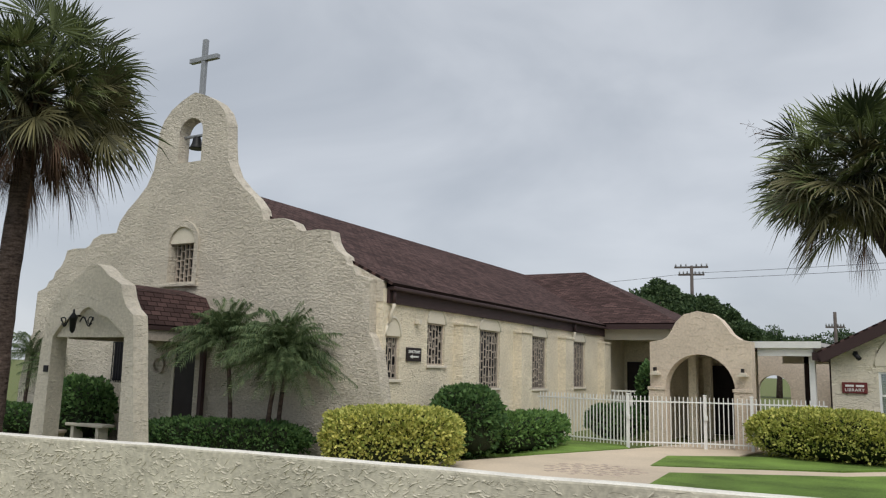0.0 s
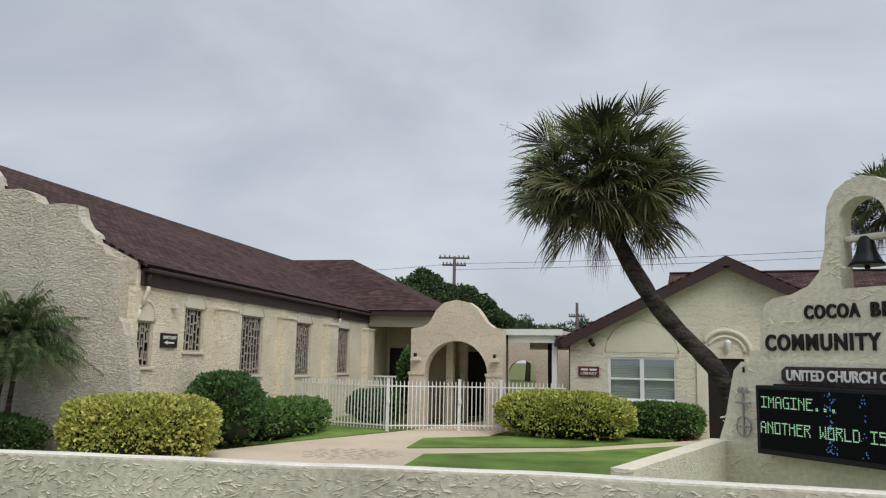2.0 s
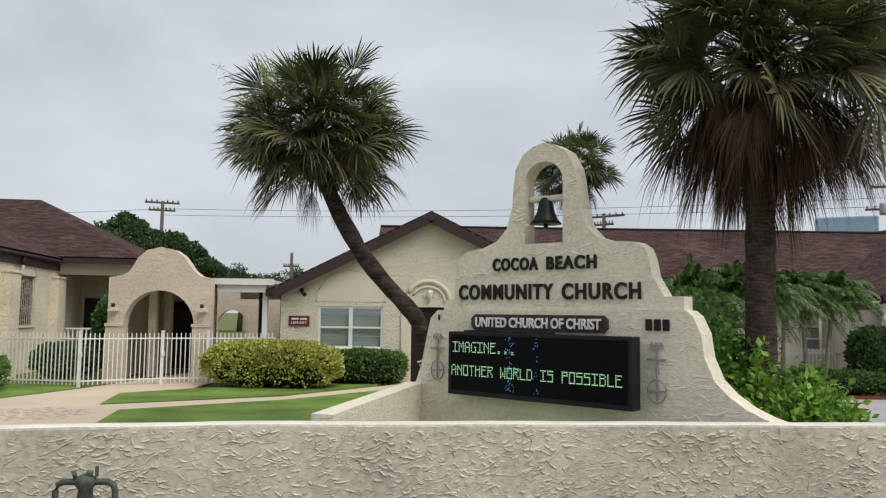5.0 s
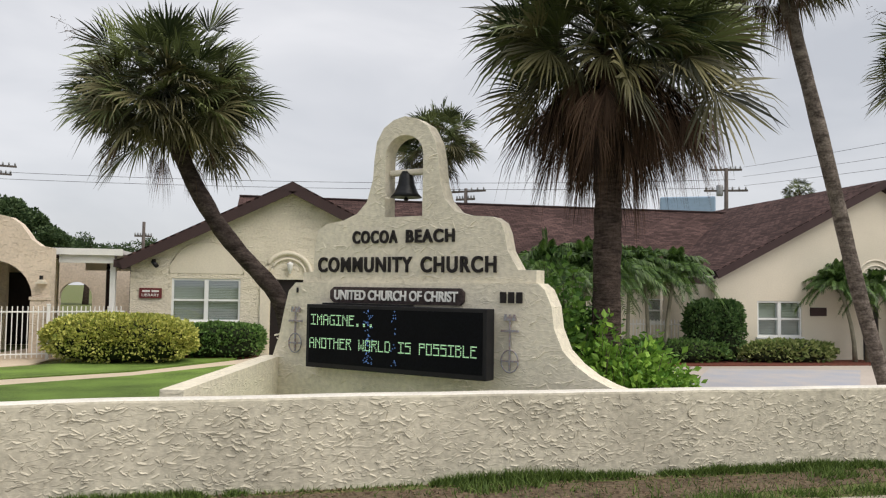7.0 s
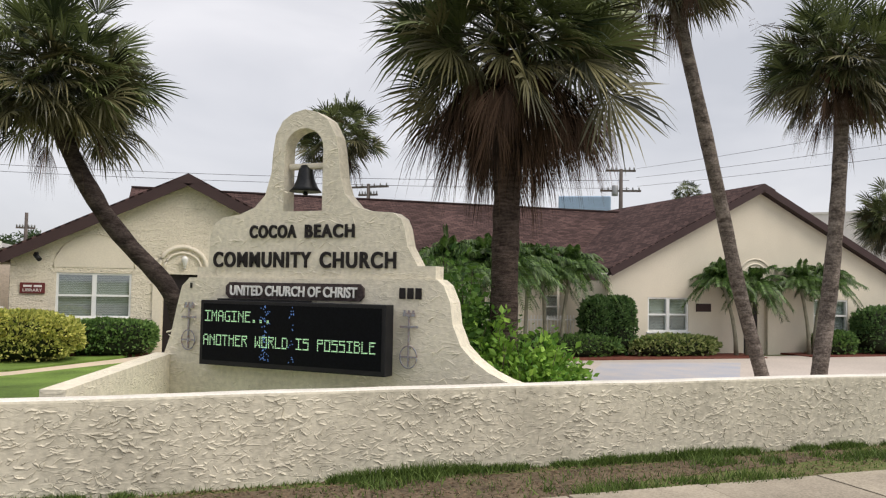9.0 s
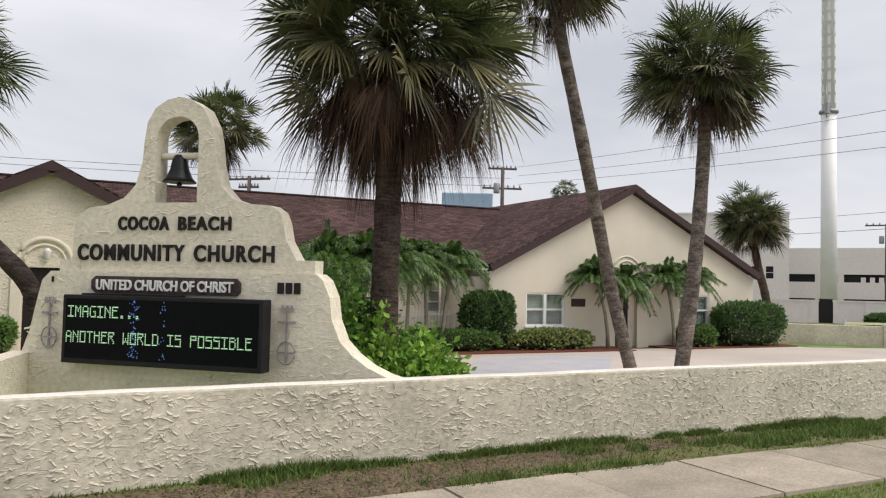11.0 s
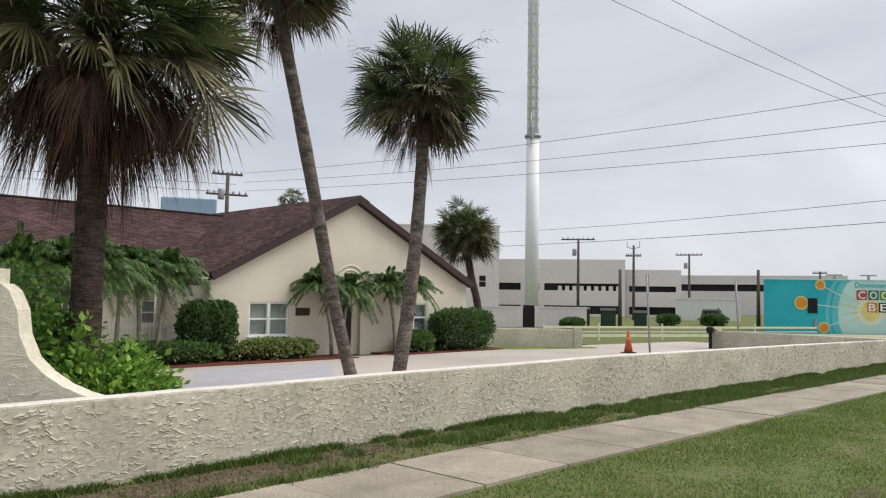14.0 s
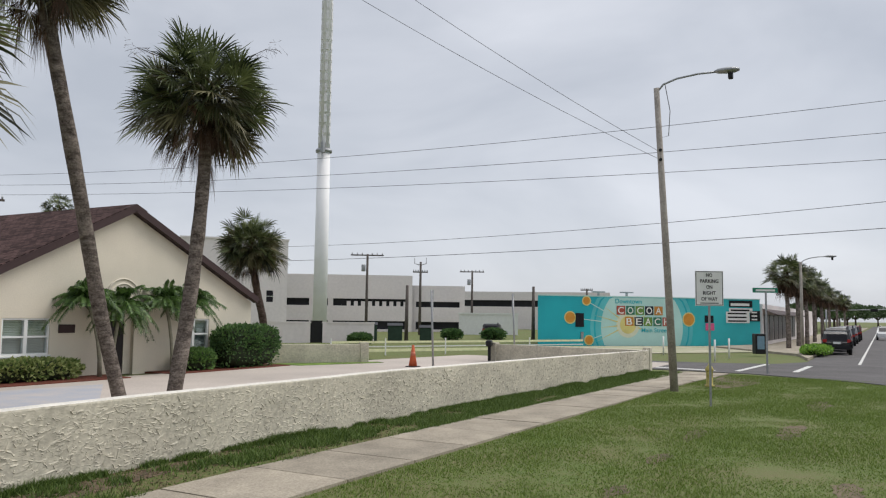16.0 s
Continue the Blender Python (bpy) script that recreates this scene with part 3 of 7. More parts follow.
def church():
    th = thing("church", "cream stucco mission church with scalloped bell gable and brown roof", "church", CH, CH_TURN)
    c = -6.53
    right = [(x - 0.21, z) for x, z in [(0.46, -0.1), (0.46, 1.4), (0.22, 2.6), (0.10, 2.9), (0.02, 3.0), (-0.02, 4.3), (-0.36, 4.42), (-0.40, 4.62), (-0.55, 4.68), (-0.62, 4.9), (-0.86, 5.05), (-1.02, 5.28), (-1.10, 5.55), (-1.45, 5.6), (-1.95, 5.58), (-2.15, 5.66), (-2.28, 5.84), (-2.62, 5.97), (-3.30, 5.97), (-3.42, 6.3), (-3.70, 6.62), (-4.1, 6.95), (-4.45, 7.3), (-4.68, 7.75), (-4.76, 8.3), (-4.80, 8.85), (-4.96, 9.2), (-5.25, 9.5), (-5.64, 9.72), (-6.0, 9.86)]]
    right = [(x - float(np.interp(z, (4.3, 4.7, 6.3, 7.3), (0, 0.18, 0.16, 0.18))), z) for x, z in right]
    left = [(2 * c - x, z) for x, z in reversed(right)]
    hole = arch_loop(-7.04, -6.12, 7.84, 8.72, 0.42)
    win = rect(-7.02, -6.08, 4.42, 5.5)
    bm = plate(right + [(c, 9.9)] + left, (hole, win), 0.0, 0.40)
    bmesh.ops.bevel(bm, geom=[e for e in bm.edges if abs(e.verts[0].co.y - e.verts[1].co.y) < 1e-5 and len(e.link_faces) == 2 and abs(e.calc_face_angle(0)) > 1.2], offset=0.035, segments=2, affect="EDGES")
    part("bell_gable", bm, M_FACADE, th, "thick scalloped stucco front gable")
    screen = part("facade_window", boxed(-7.02, 0.26, 4.42, -6.08, 0.30, 5.5), M_STAIN, th)
    rng = random.Random(5)
    for k in range(6):
        xa = -7.02 + 0.94 * k / 6
        part("mullion", boxed(xa + 0.07, 0.16, 4.42, xa + 0.095, 0.24, 5.5), M_GRILLE, screen)
        z = 4.45 + rng.uniform(0.05, 0.15)
        while z < 5.42:
            part("screen_bar", boxed(xa + 0.095, 0.165, z, min(xa + 0.22, -6.08), 0.235, z + rng.uniform(0.018, 0.04)), M_GRILLE, screen)
            z += rng.uniform(0.13, 0.26)
    ring = arch_loop(-7.2, -5.92, 4.36, 5.52, 0.62, 16)
    inner = arch_loop(-7.04, -6.06, 4.40, 5.50, 0.46, 16)
    part("window_surround", plate(ring, (inner,), -0.07, 0.05), M_FACADE, th)
    head = [(x, z) for x, z in arch_loop(-7.04, -6.06, 5.5, 5.5, 0.46, 16)[2:]]
    part("blind_arch", plate(head, (), -0.01, 0.03), M_SMOOTH, th)
    part("sill", boxed(-7.24, -0.12, 4.28, -5.88, 0.04, 4.36, bevel=0.015), M_FACADE, th)
    # bell on its yoke
    bell = part("bell", lathe([(0.03, 0.36), (0.09, 0.35), (0.12, 0.28), (0.14, 0.15), (0.19, 0.04), (0.22, 0.0), (0.19, 0.0)], 20), M_BLACK, th, "small dark bronze bell")
    bell.matrix_basis = pose(-6.55, 0.22, 8.28)
    part("yoke", boxed(-7.07, 0.18, 8.63, -6.15, 0.26, 8.69), M_GREYMETAL, th)
    # cross
    cross = part("cross", boxed(c - 0.075, 0.2, 9.85, c + 0.075, 0.32, 11.6, bevel=0.012), M_GREYMETAL, th, "weathered grey cross on the gable")
    part("cross_arm", boxed(c - 0.55, 0.19, 10.93, c + 0.55, 0.33, 11.07, bevel=0.012), M_GREYMETAL, cross)
    # side wall towards the lawn: its own frame runs along the depth of the church
    side = part("side_wall", None_mesh("side_wall"), None, th)
    side.matrix_basis = pose(0, 0, 0, 0, 0, 90)
    wins = [(0.76, 1.93, 2.97, 0.62, 1), (2.9, 2.3, 3.4, 0.95, 2), (6.23, 1.68, 3.4, 1.42, 3), (10.22, 1.62, 3.4, 1.34, 4), (14.36, 1.64, 3.4, 1.36, 5)]
    bm = plate(rect(0.30, 17.5, -0.1, 4.1), [rect(x - w / 2, x + w / 2, a, b) for x, a, b, w, s in wins], 0.0, 0.3)
    part("wall", bm, M_WALLS, side)
    for x, a, b, w, s in wins:
        screen_window(side, x, a, b, w, s)
    for x in (4.3, 8.4, 12.45, 17.1):
        bm = boxed(x - 0.42, -0.30, -0.1, x + 0.42, 0.0, 3.45)
        part("buttress", bm, M_WALLS, side)
        bm = bmesh.new()
        box(bm, x - 0.45, -0.34, 3.42, x + 0.45, 0.02, 3.5, bevel=0.01)
        part("buttress_cap", bm, M_WALLS, side)
    for x in (0.3, 13.2):
        pipe = part("downpipe", tubed([(x + 0.22, -0.15, 4.06), (x + 0.22, -0.15, 3.74)], 0.05, 8), M_FASCIA, side)
        part("outlet", tubed([(x + 0.22, -0.15, 3.74), (x + 0.22, -0.14, 3.62), (x + 0.22, -0.08, 3.5), (x + 0.22, -0.06, 3.3)], 0.045, 8), M_TRIM, pipe)
    part("bracket", boxed(1.75, -0.14, 3.32, 1.9, 0.0, 3.44, bevel=0.01), M_TRIM, side)
    # main roof
    c = -6.32
    e, z_e, z_r = 0.25, 4.22, 7.38
    part("roof_slope", slab([(e, 0.3, z_e), (e, 18.0, z_e), (c, 23.6, z_r), (c, 0.3, z_r)], 0.07), M_ROOF, th)
    part("roof_slope", slab([(2 * c - e, 30, z_e), (2 * c - e, 0.3, z_e), (c, 0.3, z_r), (c, 30, z_r)], 0.07), M_ROOF, th)
    k = (z_r - z_e) / (e - c)
    part("gable_fill", plate([(-3.0, 3.78), (-0.02, 3.78), (-0.02, z_e - 0.08 + 0.27 * k), (-3.0, z_e - 0.08 + 3.25 * k)], (), 0.28, 0.42), M_FACADE, th)
    part("fascia", boxed(0.004, 0.42, 3.75, 0.08, 17.4, 4.14), M_FASCIA, th)
    part("gutter", boxed(0.08, 0.38, 4.05, 0.25, 17.3, 4.15, bevel=0.03), M_FASCIA, th)
    part("back_wall", boxed(2 * c, 29, -0.1, 0, 29.3, 4.1), M_WALLS, th)
    part("far_wall", boxed(2 * c - 0.0, 0.56, -0.1, 2 * c + 0.3, 29, 4.1), M_WALLS, th)
    # cross wing with a hipped roof and a porch
    d0, d1, xr, xe = 17.0, 29.0, 3.3, 0.5
    zr, ze = 7.28, 4.30
    dm = (d0 + d1) / 2
    part("wing_roof_front", slab([(-9.0, d0, ze), (xr, d0, ze), (-2.7, dm, zr), (-9.0, dm, zr)], 0.07), M_ROOF, th)
    part("wing_roof_hip", slab([(xr, d0, ze), (xr, d1, ze), (-2.7, dm, zr)], 0.07), M_ROOF, th)
    part("wing_roof_back", slab([(xr, d1, ze), (-9.0, d1, ze), (-9.0, dm, zr), (-2.7, dm, zr)], 0.07), M_ROOF, th)
    part("wing_fascia", boxed(0.27, d0 + 0.02, 4.04, xr - 0.04, d0 + 0.08, 4.25), M_FASCIA, th)
    part("wing_fascia", boxed(xr - 0.1, d0 + 0.08, 4.04, xr - 0.04, d1, 4.25), M_FASCIA, th)
    part("porch_beam", boxed(0.0, d0 + 0.6, 3.62, xr - 0.5, d0 + 0.9, 4.1), M_SMOOTH, th)
    part("porch_beam_side", boxed(xr - 0.8, d0 + 0.9, 3.62, xr - 0.5, d1 - 0.4, 4.1), M_SMOOTH, th)
    part("porch_ceiling", boxed(0.0, d0 + 0.1, 4.1, xr - 0.1, d1, 4.15), M_FASCIA, th)
    part("porch_back_wall", boxed(-0.3, 20.6, -0.1, xr - 0.5, 20.9, 4.1), M_WALLS, th)
    part("porch_side_wall", boxed(-0.3, 17.5, -0.1, 0.0, 20.6, 4.1), M_WALLS, th)
    # added wall: blocks light from the right to keep the porch dark
    part("porch_shade_wall", boxed(xr - 0.7, d0 + 1.6, -0.1, xr - 0.5, d1, 3.62), M_WALLS, th)
    part("porch_door", boxed(0.15, 20.52, 0.0, 1.05, 20.6, 2.75), M_DOOR, th)
    lamp = part("wall_lantern", boxed(1.5, 20.3, 2.55, 1.75, 20.55, 2.95, bevel=0.03), M_BLACK, th)
    part("lantern_arm", boxed(1.6, 20.45, 2.95, 1.65, 20.6, 3.15), M_BLACK, lamp)
    part("porch_rail", boxed(0.1, d0 + 0.7, 1.45, xr - 0.6, d0 + 0.78, 1.52), M_WHITE, th)
    for k in range(14):
        x = 0.2 + k * 0.17
        part("baluster", boxed(x, d0 + 0.72, 0.6, x + 0.05, d0 + 0.77, 1.45), M_WHITE, th)
    # entrance porch before the facade
    p0, p1 = -3.0, -2.58
    outer = [(-8.2, -0.1), (-8.12, 0.4), (-7.98, 2.6), (-7.9, 2.9), (-7.78, 3.35), (-7.6, 3.75), (-7.3, 4.02), (-6.9, 4.16), (-6.65, 4.34), (-6.4, 4.5), (-6.15, 4.52), (-5.95, 4.42), (-5.7, 4.22), (-5.42, 4.1), (-5.24, 4.0), (-5.14, 3.7), (-4.98, 3.45), (-4.74, 3.27), (-4.68, 2.9), (-4.56, 1.8), (-4.38, 0.4), (-4.34, -0.1)]
    opening = [(-7.6, -0.1), (-7.58, 2.75), (-7.42, 2.95), (-7.22, 3.12), (-6.95, 3.25), (-6.66, 3.28), (-6.52, 3.42), (-6.34, 3.48), (-6.15, 3.42), (-6.0, 3.30), (-5.62, 3.22), (-5.34, 3.05), (-5.1, 2.88), (-4.98, 2.78), (-4.9, -0.1)]
    bm = plate(outer[:1] + opening + outer[:0:-1], (), p0, p1)
    bmesh.ops.bevel(bm, geom=[e for e in bm.edges if abs(e.verts[0].co.y - e.verts[1].co.y) < 1e-5 and len(e.link_faces) == 2 and abs(e.calc_face_angle(0)) > 1.2], offset=0.025, segments=2, affect="EDGES")
    part("porch_front", bm, M_PORCH, th, "stucco porch gable with a curved opening")
    part("tympanum", plate([(-7.6, 2.76), (-4.96, 2.76), (-5.1, 2.95), (-5.5, 3.3), (-6.0, 3.5), (-6.34, 3.56), (-6.7, 3.5), (-7.2, 3.25)], (), p0 + 0.1, p1 - 0.06), M_PORCH, th)
    lan = part("porch_lantern", lathe([(0.015, 2.80), (0.06, 2.86), (0.09, 3.14), (0.11, 3.16), (0.03, 3.28), (0.015, 3.38)], 8), M_BLACK, th, "black iron lantern on scrolled brackets")
    lan.matrix_basis = pose(-6.58, p0 - 0.2, 0.04)
    for sg in (-1, 1):
        part("scroll", tubed([(sg * (0.12 + 0.48 * k / 16), 0.1, 3.08 + 0.11 * math.sin(k * 0.42) + (0.05 if k > 12 else 0)) for k in range(17)], 0.018, 6), M_BLACK, lan)
        part("curl", tubed([(sg * (0.50 + 0.09 * math.cos(k * 0.45)), 0.1, 3.10 + 0.09 * math.sin(k * 0.45)) for k in range(13)], 0.015, 6), M_BLACK, lan)
    part("bracket", boxed(-0.02, 0.0, 3.2, 0.02, 0.2, 3.24), M_BLACK, lan)
    for sg in (-1, 1):
        a, b, d = -6.3 + sg * 1.32, -6.3 + sg * 0.76, -6.3
        low, high, top = (3.10, 3.95, 4.15)
        for q in ([(a, p1, low), (a, 0.0, low), (b, 0.0, high), (b, p1, high)], [(b, p1, high), (b, 0.0, high), (d, 0.0, top), (d, p1, top)]):
            part("porch_roof", slab(q, 0.08), M_ROOF, th)
        part("porch_fascia", boxed(min(a, a - sg * 0.07), p1, 2.98, max(a, a - sg * 0.07), 0.0, 3.08), M_FASCIA, th)
        part("porch_beam", boxed(min(a - sg * 0.08, a - sg * 0.3), p1, 2.72, max(a - sg * 0.08, a - sg * 0.3), 0.0, 3.0), M_GRILLE, th)
    part("porch_ceiling", boxed(-7.5, p1, 2.96, -5.1, 0.0, 3.0), M_FASCIA, th)
    part("porch_post", boxed(-5.3, -0.3, 0, -5.18, -0.18, 2.72), M_FASCIA, th)
    part("door_pilaster", boxed(-5.68, -0.1, 0, -5.36, -0.003, 2.7, bevel=0.01), M_FACADE, th)
    part("entrance_door", boxed(-6.45, -0.06, 0, -5.72, -0.003, 2.7), M_DOOR, th)
    part("door_frame", boxed(-6.56, -0.08, 0, -6.46, -0.003, 2.74, bevel=0.008), M_TRIM, th)
    part("wreath", tubed([(-7.1 + 0.2 * math.cos(k * math.pi / 12), -0.05, 2.12 + 0.2 * math.sin(k * math.pi / 12)) for k in range(25)], 0.03, 6), M_GRILLE, th)
    part("wall_plaque", boxed(-7.78, -3.03, 1.9, -7.62, -3.0, 2.06), M_BLACK, th)
    grille = part("porch_window", boxed(-9.0, -0.012, 1.66, -8.56, -0.003, 2.84), M_STAIN, th, "dark window behind black iron bars")
    for k in range(5):
        part("window_bar", boxed(-9.0 + k * 0.105, -0.07, 1.62, -8.98 + k * 0.105, -0.05, 2.88), M_BLACK, grille)
    for k in range(4):
        part("cross_bar", boxed(-9.0, -0.048, 1.7 + k * 0.34, -8.56, -0.03, 1.725 + k * 0.34), M_BLACK, grille)
    return th


def None_mesh(name):
    return bpy.data.meshes.new(name)


def lathe(prof, n=16):
    bm = bmesh.new()
    rings = [[bm.verts.new((r * math.cos(2 * math.pi * k / n), r * math.sin(2 * math.pi * k / n), z)) for k in range(n)] for r, z in prof]
    for a, b in zip(rings, rings[1:]):
        for k in range(n):
            f = bm.faces.new((a[k], a[(k + 1) % n], b[(k + 1) % n], b[k]))
            f.smooth = True
    bm.faces.new(rings[0][::-1])
    bm.faces.new(rings[-1])
    return bm


church()

# ---- gateway arch, covered walk, library, hall ----
def gateway():
    th = thing("gateway_arch", "pinkish stucco gateway arch with a curved top", "arch", (-8.6, 25.3, 0), -2)
    outline = [(-1.62, -0.1), (-1.62, 3.26), (-1.2, 3.34), (-1.0, 3.44), (-0.88, 3.62), (-0.72, 3.9), (-0.45, 4.14), (0.0, 4.24), (0.45, 4.14), (0.72, 3.95), (0.9, 3.72), (1.05, 3.5), (1.3, 3.32), (1.62, 3.26), (1.62, -0.1)]
    opening = [(1.12, -0.1), (1.12, 1.75)] + [(1.12 * math.cos(math.pi * k / 16), 1.75 + 1.12 * math.sin(math.pi * k / 16)) for k in range(1, 16)] + [(-1.12, 1.75), (-1.12, -0.1)]
    part("arch_wall", plate(outline + opening, (), 0, 0.4), M_ARCH, th)
    for s in (-1, 1):
        pil = part("pier", boxed(s * 1.37 - 0.27, -0.08, -0.1, s * 1.37 + 0.27, 0.0, 1.72), M_ARCH, th)
        part("pier_cap", boxed(s * 1.37 - 0.3, -0.11, 1.72, s * 1.37 + 0.3, 0.0, 1.82, bevel=0.01), M_ARCH, pil)
        sc = part("sconce", boxed(s * 1.4 - 0.09, -0.2, 2.25, s * 1.4 + 0.09, 0.0, 2.32, bevel=0.01), M_TRIM, th, "small pale wall sconce")
        part("sconce_bowl", boxed(s * 1.4 - 0.14, -0.22, 2.2, s * 1.4 + 0.14, 0.0, 2.25), M_TRIM, sc)
        part("sconce_lamp", boxed(s * 1.4 - 0.03, -0.2, 2.32, s * 1.4 + 0.03, -0.05, 2.44), M_BLACK, sc)
    return th


gateway()


def covered_walk():
    th = thing("covered_walk", "white flat-roofed covered walk on posts behind the gate", "walkway roof", (-6.9, 26.0, 0))
    part("roof_deck", boxed(-0.3, 0.0, 3.14, 1.75, 4.3, 3.26), M_WHITE, th)
    part("roof_edge", boxed(-0.3, -0.06, 3.1, 1.75, 0.0, 3.3), M_WHITE, th)
    part("beam", boxed(-0.1, 0.06, 2.86, 1.5, 0.2, 3.1), M_WHITE, th)
    for x, y in ((1.35, 0.2), (1.2, 4.0), (0.4, 4.0), (1.6, 6.5)):
        part("post", boxed(x, y, 0, x + 0.16, y + 0.16, 3.1), M_WHITE if y < 1 else M_FASCIA, th)
    part("far_beam", boxed(-0.3, 4.0, 2.7, 2.0, 4.15, 3.0), M_SMOOTH, th)
    outer = [(-2.6, -0.1), (-2.6, 3.1), (2.8, 3.1), (2.8, -0.1), (-0.75, -0.1), (-0.75, 1.7)]
    outer += [(-1.35 + 0.6 * math.cos(math.pi * k / 10), 1.7 + 0.6 * math.sin(math.pi * k / 10)) for k in range(1, 10)] + [(-1.95, 1.7), (-1.95, -0.1)]
    part("rear_arch_wall", plate(outer, (), 7.0, 7.25), M_ARCH, th)
    return th


covered_walk()


def corridor():
    th = thing("corridor", "shaded stucco corridor with pillars behind the gateway arch", "corridor", (-10.4, 26.3, 0), 3)
    part("corridor_wall", boxed(-0.9, 5.2, -0.1, 1.7, 5.45, 3.4), M_WALLS, th)
    part("corridor_roof", boxed(-0.2, 0.2, 3.05, 3.4, 5.2, 3.16), M_FASCIA, th)
    part("side_wall", boxed(-0.2, 0.2, -0.1, 0.0, 5.2, 3.05), M_WALLS, th)
    for x, y in ((0.75, 1.2), (0.8, 2.9), (2.1, 3.6), (2.65, 1.6)):
        part("pillar", boxed(x, y, -0.1, x + 0.26, y + 0.26, 3.05), M_WALLS, th)
    part("dark_doorway", boxed(0.3, 5.12, 0, 1.5, 5.2, 2.6), M_DOOR, th)
    return th


corridor()


def sash_window(parent, x, z0, z1, w, y=0.0, blinds=True, halves=2):
    """White twin sash window in a wall whose outer face is at y; the wall behind is open."""
    win = part("window", boxed(x - w / 2, y + 0.10, z0, x + w / 2, y + 0.105, z1), M_GLASS, parent, "white twin sash window with drawn blinds")
    win.visible_shadow = False
    fr = bmesh.new()
    t = 0.06
    box(fr, x - w / 2, y + 0.03, z0, x - w / 2 + t, y + 0.14, z1)
    box(fr, x + w / 2 - t, y + 0.03, z0, x + w / 2, y + 0.14, z1)
    box(fr, x - w / 2 + t, y + 0.03, z0, x + w / 2 - t, y + 0.14, z0 + t)
    box(fr, x - w / 2 + t, y + 0.03, z1 - t, x + w / 2 - t, y + 0.14, z1)
    part("window_frame", fr, M_WINDOW, win)
    for k in range(1, halves):
        xm = x - w / 2 + w * k / halves
        part("mullion", boxed(xm - 0.06, y + 0.025, z0 + t, xm + 0.06, y + 0.145, z1 - t), M_WINDOW, win)
    zm = (z0 + z1) / 2
    for k in range(halves):
        xa, xb = x - w / 2 + w * k / halves + 0.06, x - w / 2 + w * (k + 1) / halves - 0.06
        part("meeting_rail", boxed(xa, y + 0.04, zm - 0.03, xb, y + 0.13, zm + 0.03), M_WINDOW, win)
    part("window_sill", boxed(x - w / 2 - 0.06, y - 0.06, z0 - 0.06, x + w / 2 + 0.06, y + 0.12, z0, bevel=0.01), M_WINDOW, win)
    # black sheet in place of a room: its shade is only colour
    part("room_shade", boxed(x - w / 2, y + 0.26, z0, x + w / 2, y + 0.28, z1), M_DARK, win)
    if blinds:
        bl = bmesh.new()
        n = int((z1 - z0 - 0.1) / 0.052)
        for k in range(n):
            z = z0 + 0.06 + k * 0.052
            va = [bl.verts.new(p) for p in ((x - w / 2 + 0.05, y + 0.17, z), (x + w / 2 - 0.05, y + 0.17, z), (x + w / 2 - 0.05, y + 0.2, z + 0.045), (x - w / 2 + 0.05, y + 0.2, z + 0.045))]
            bl.faces.new(va)
        part("blind", bl, M_BLIND, win)
    return win


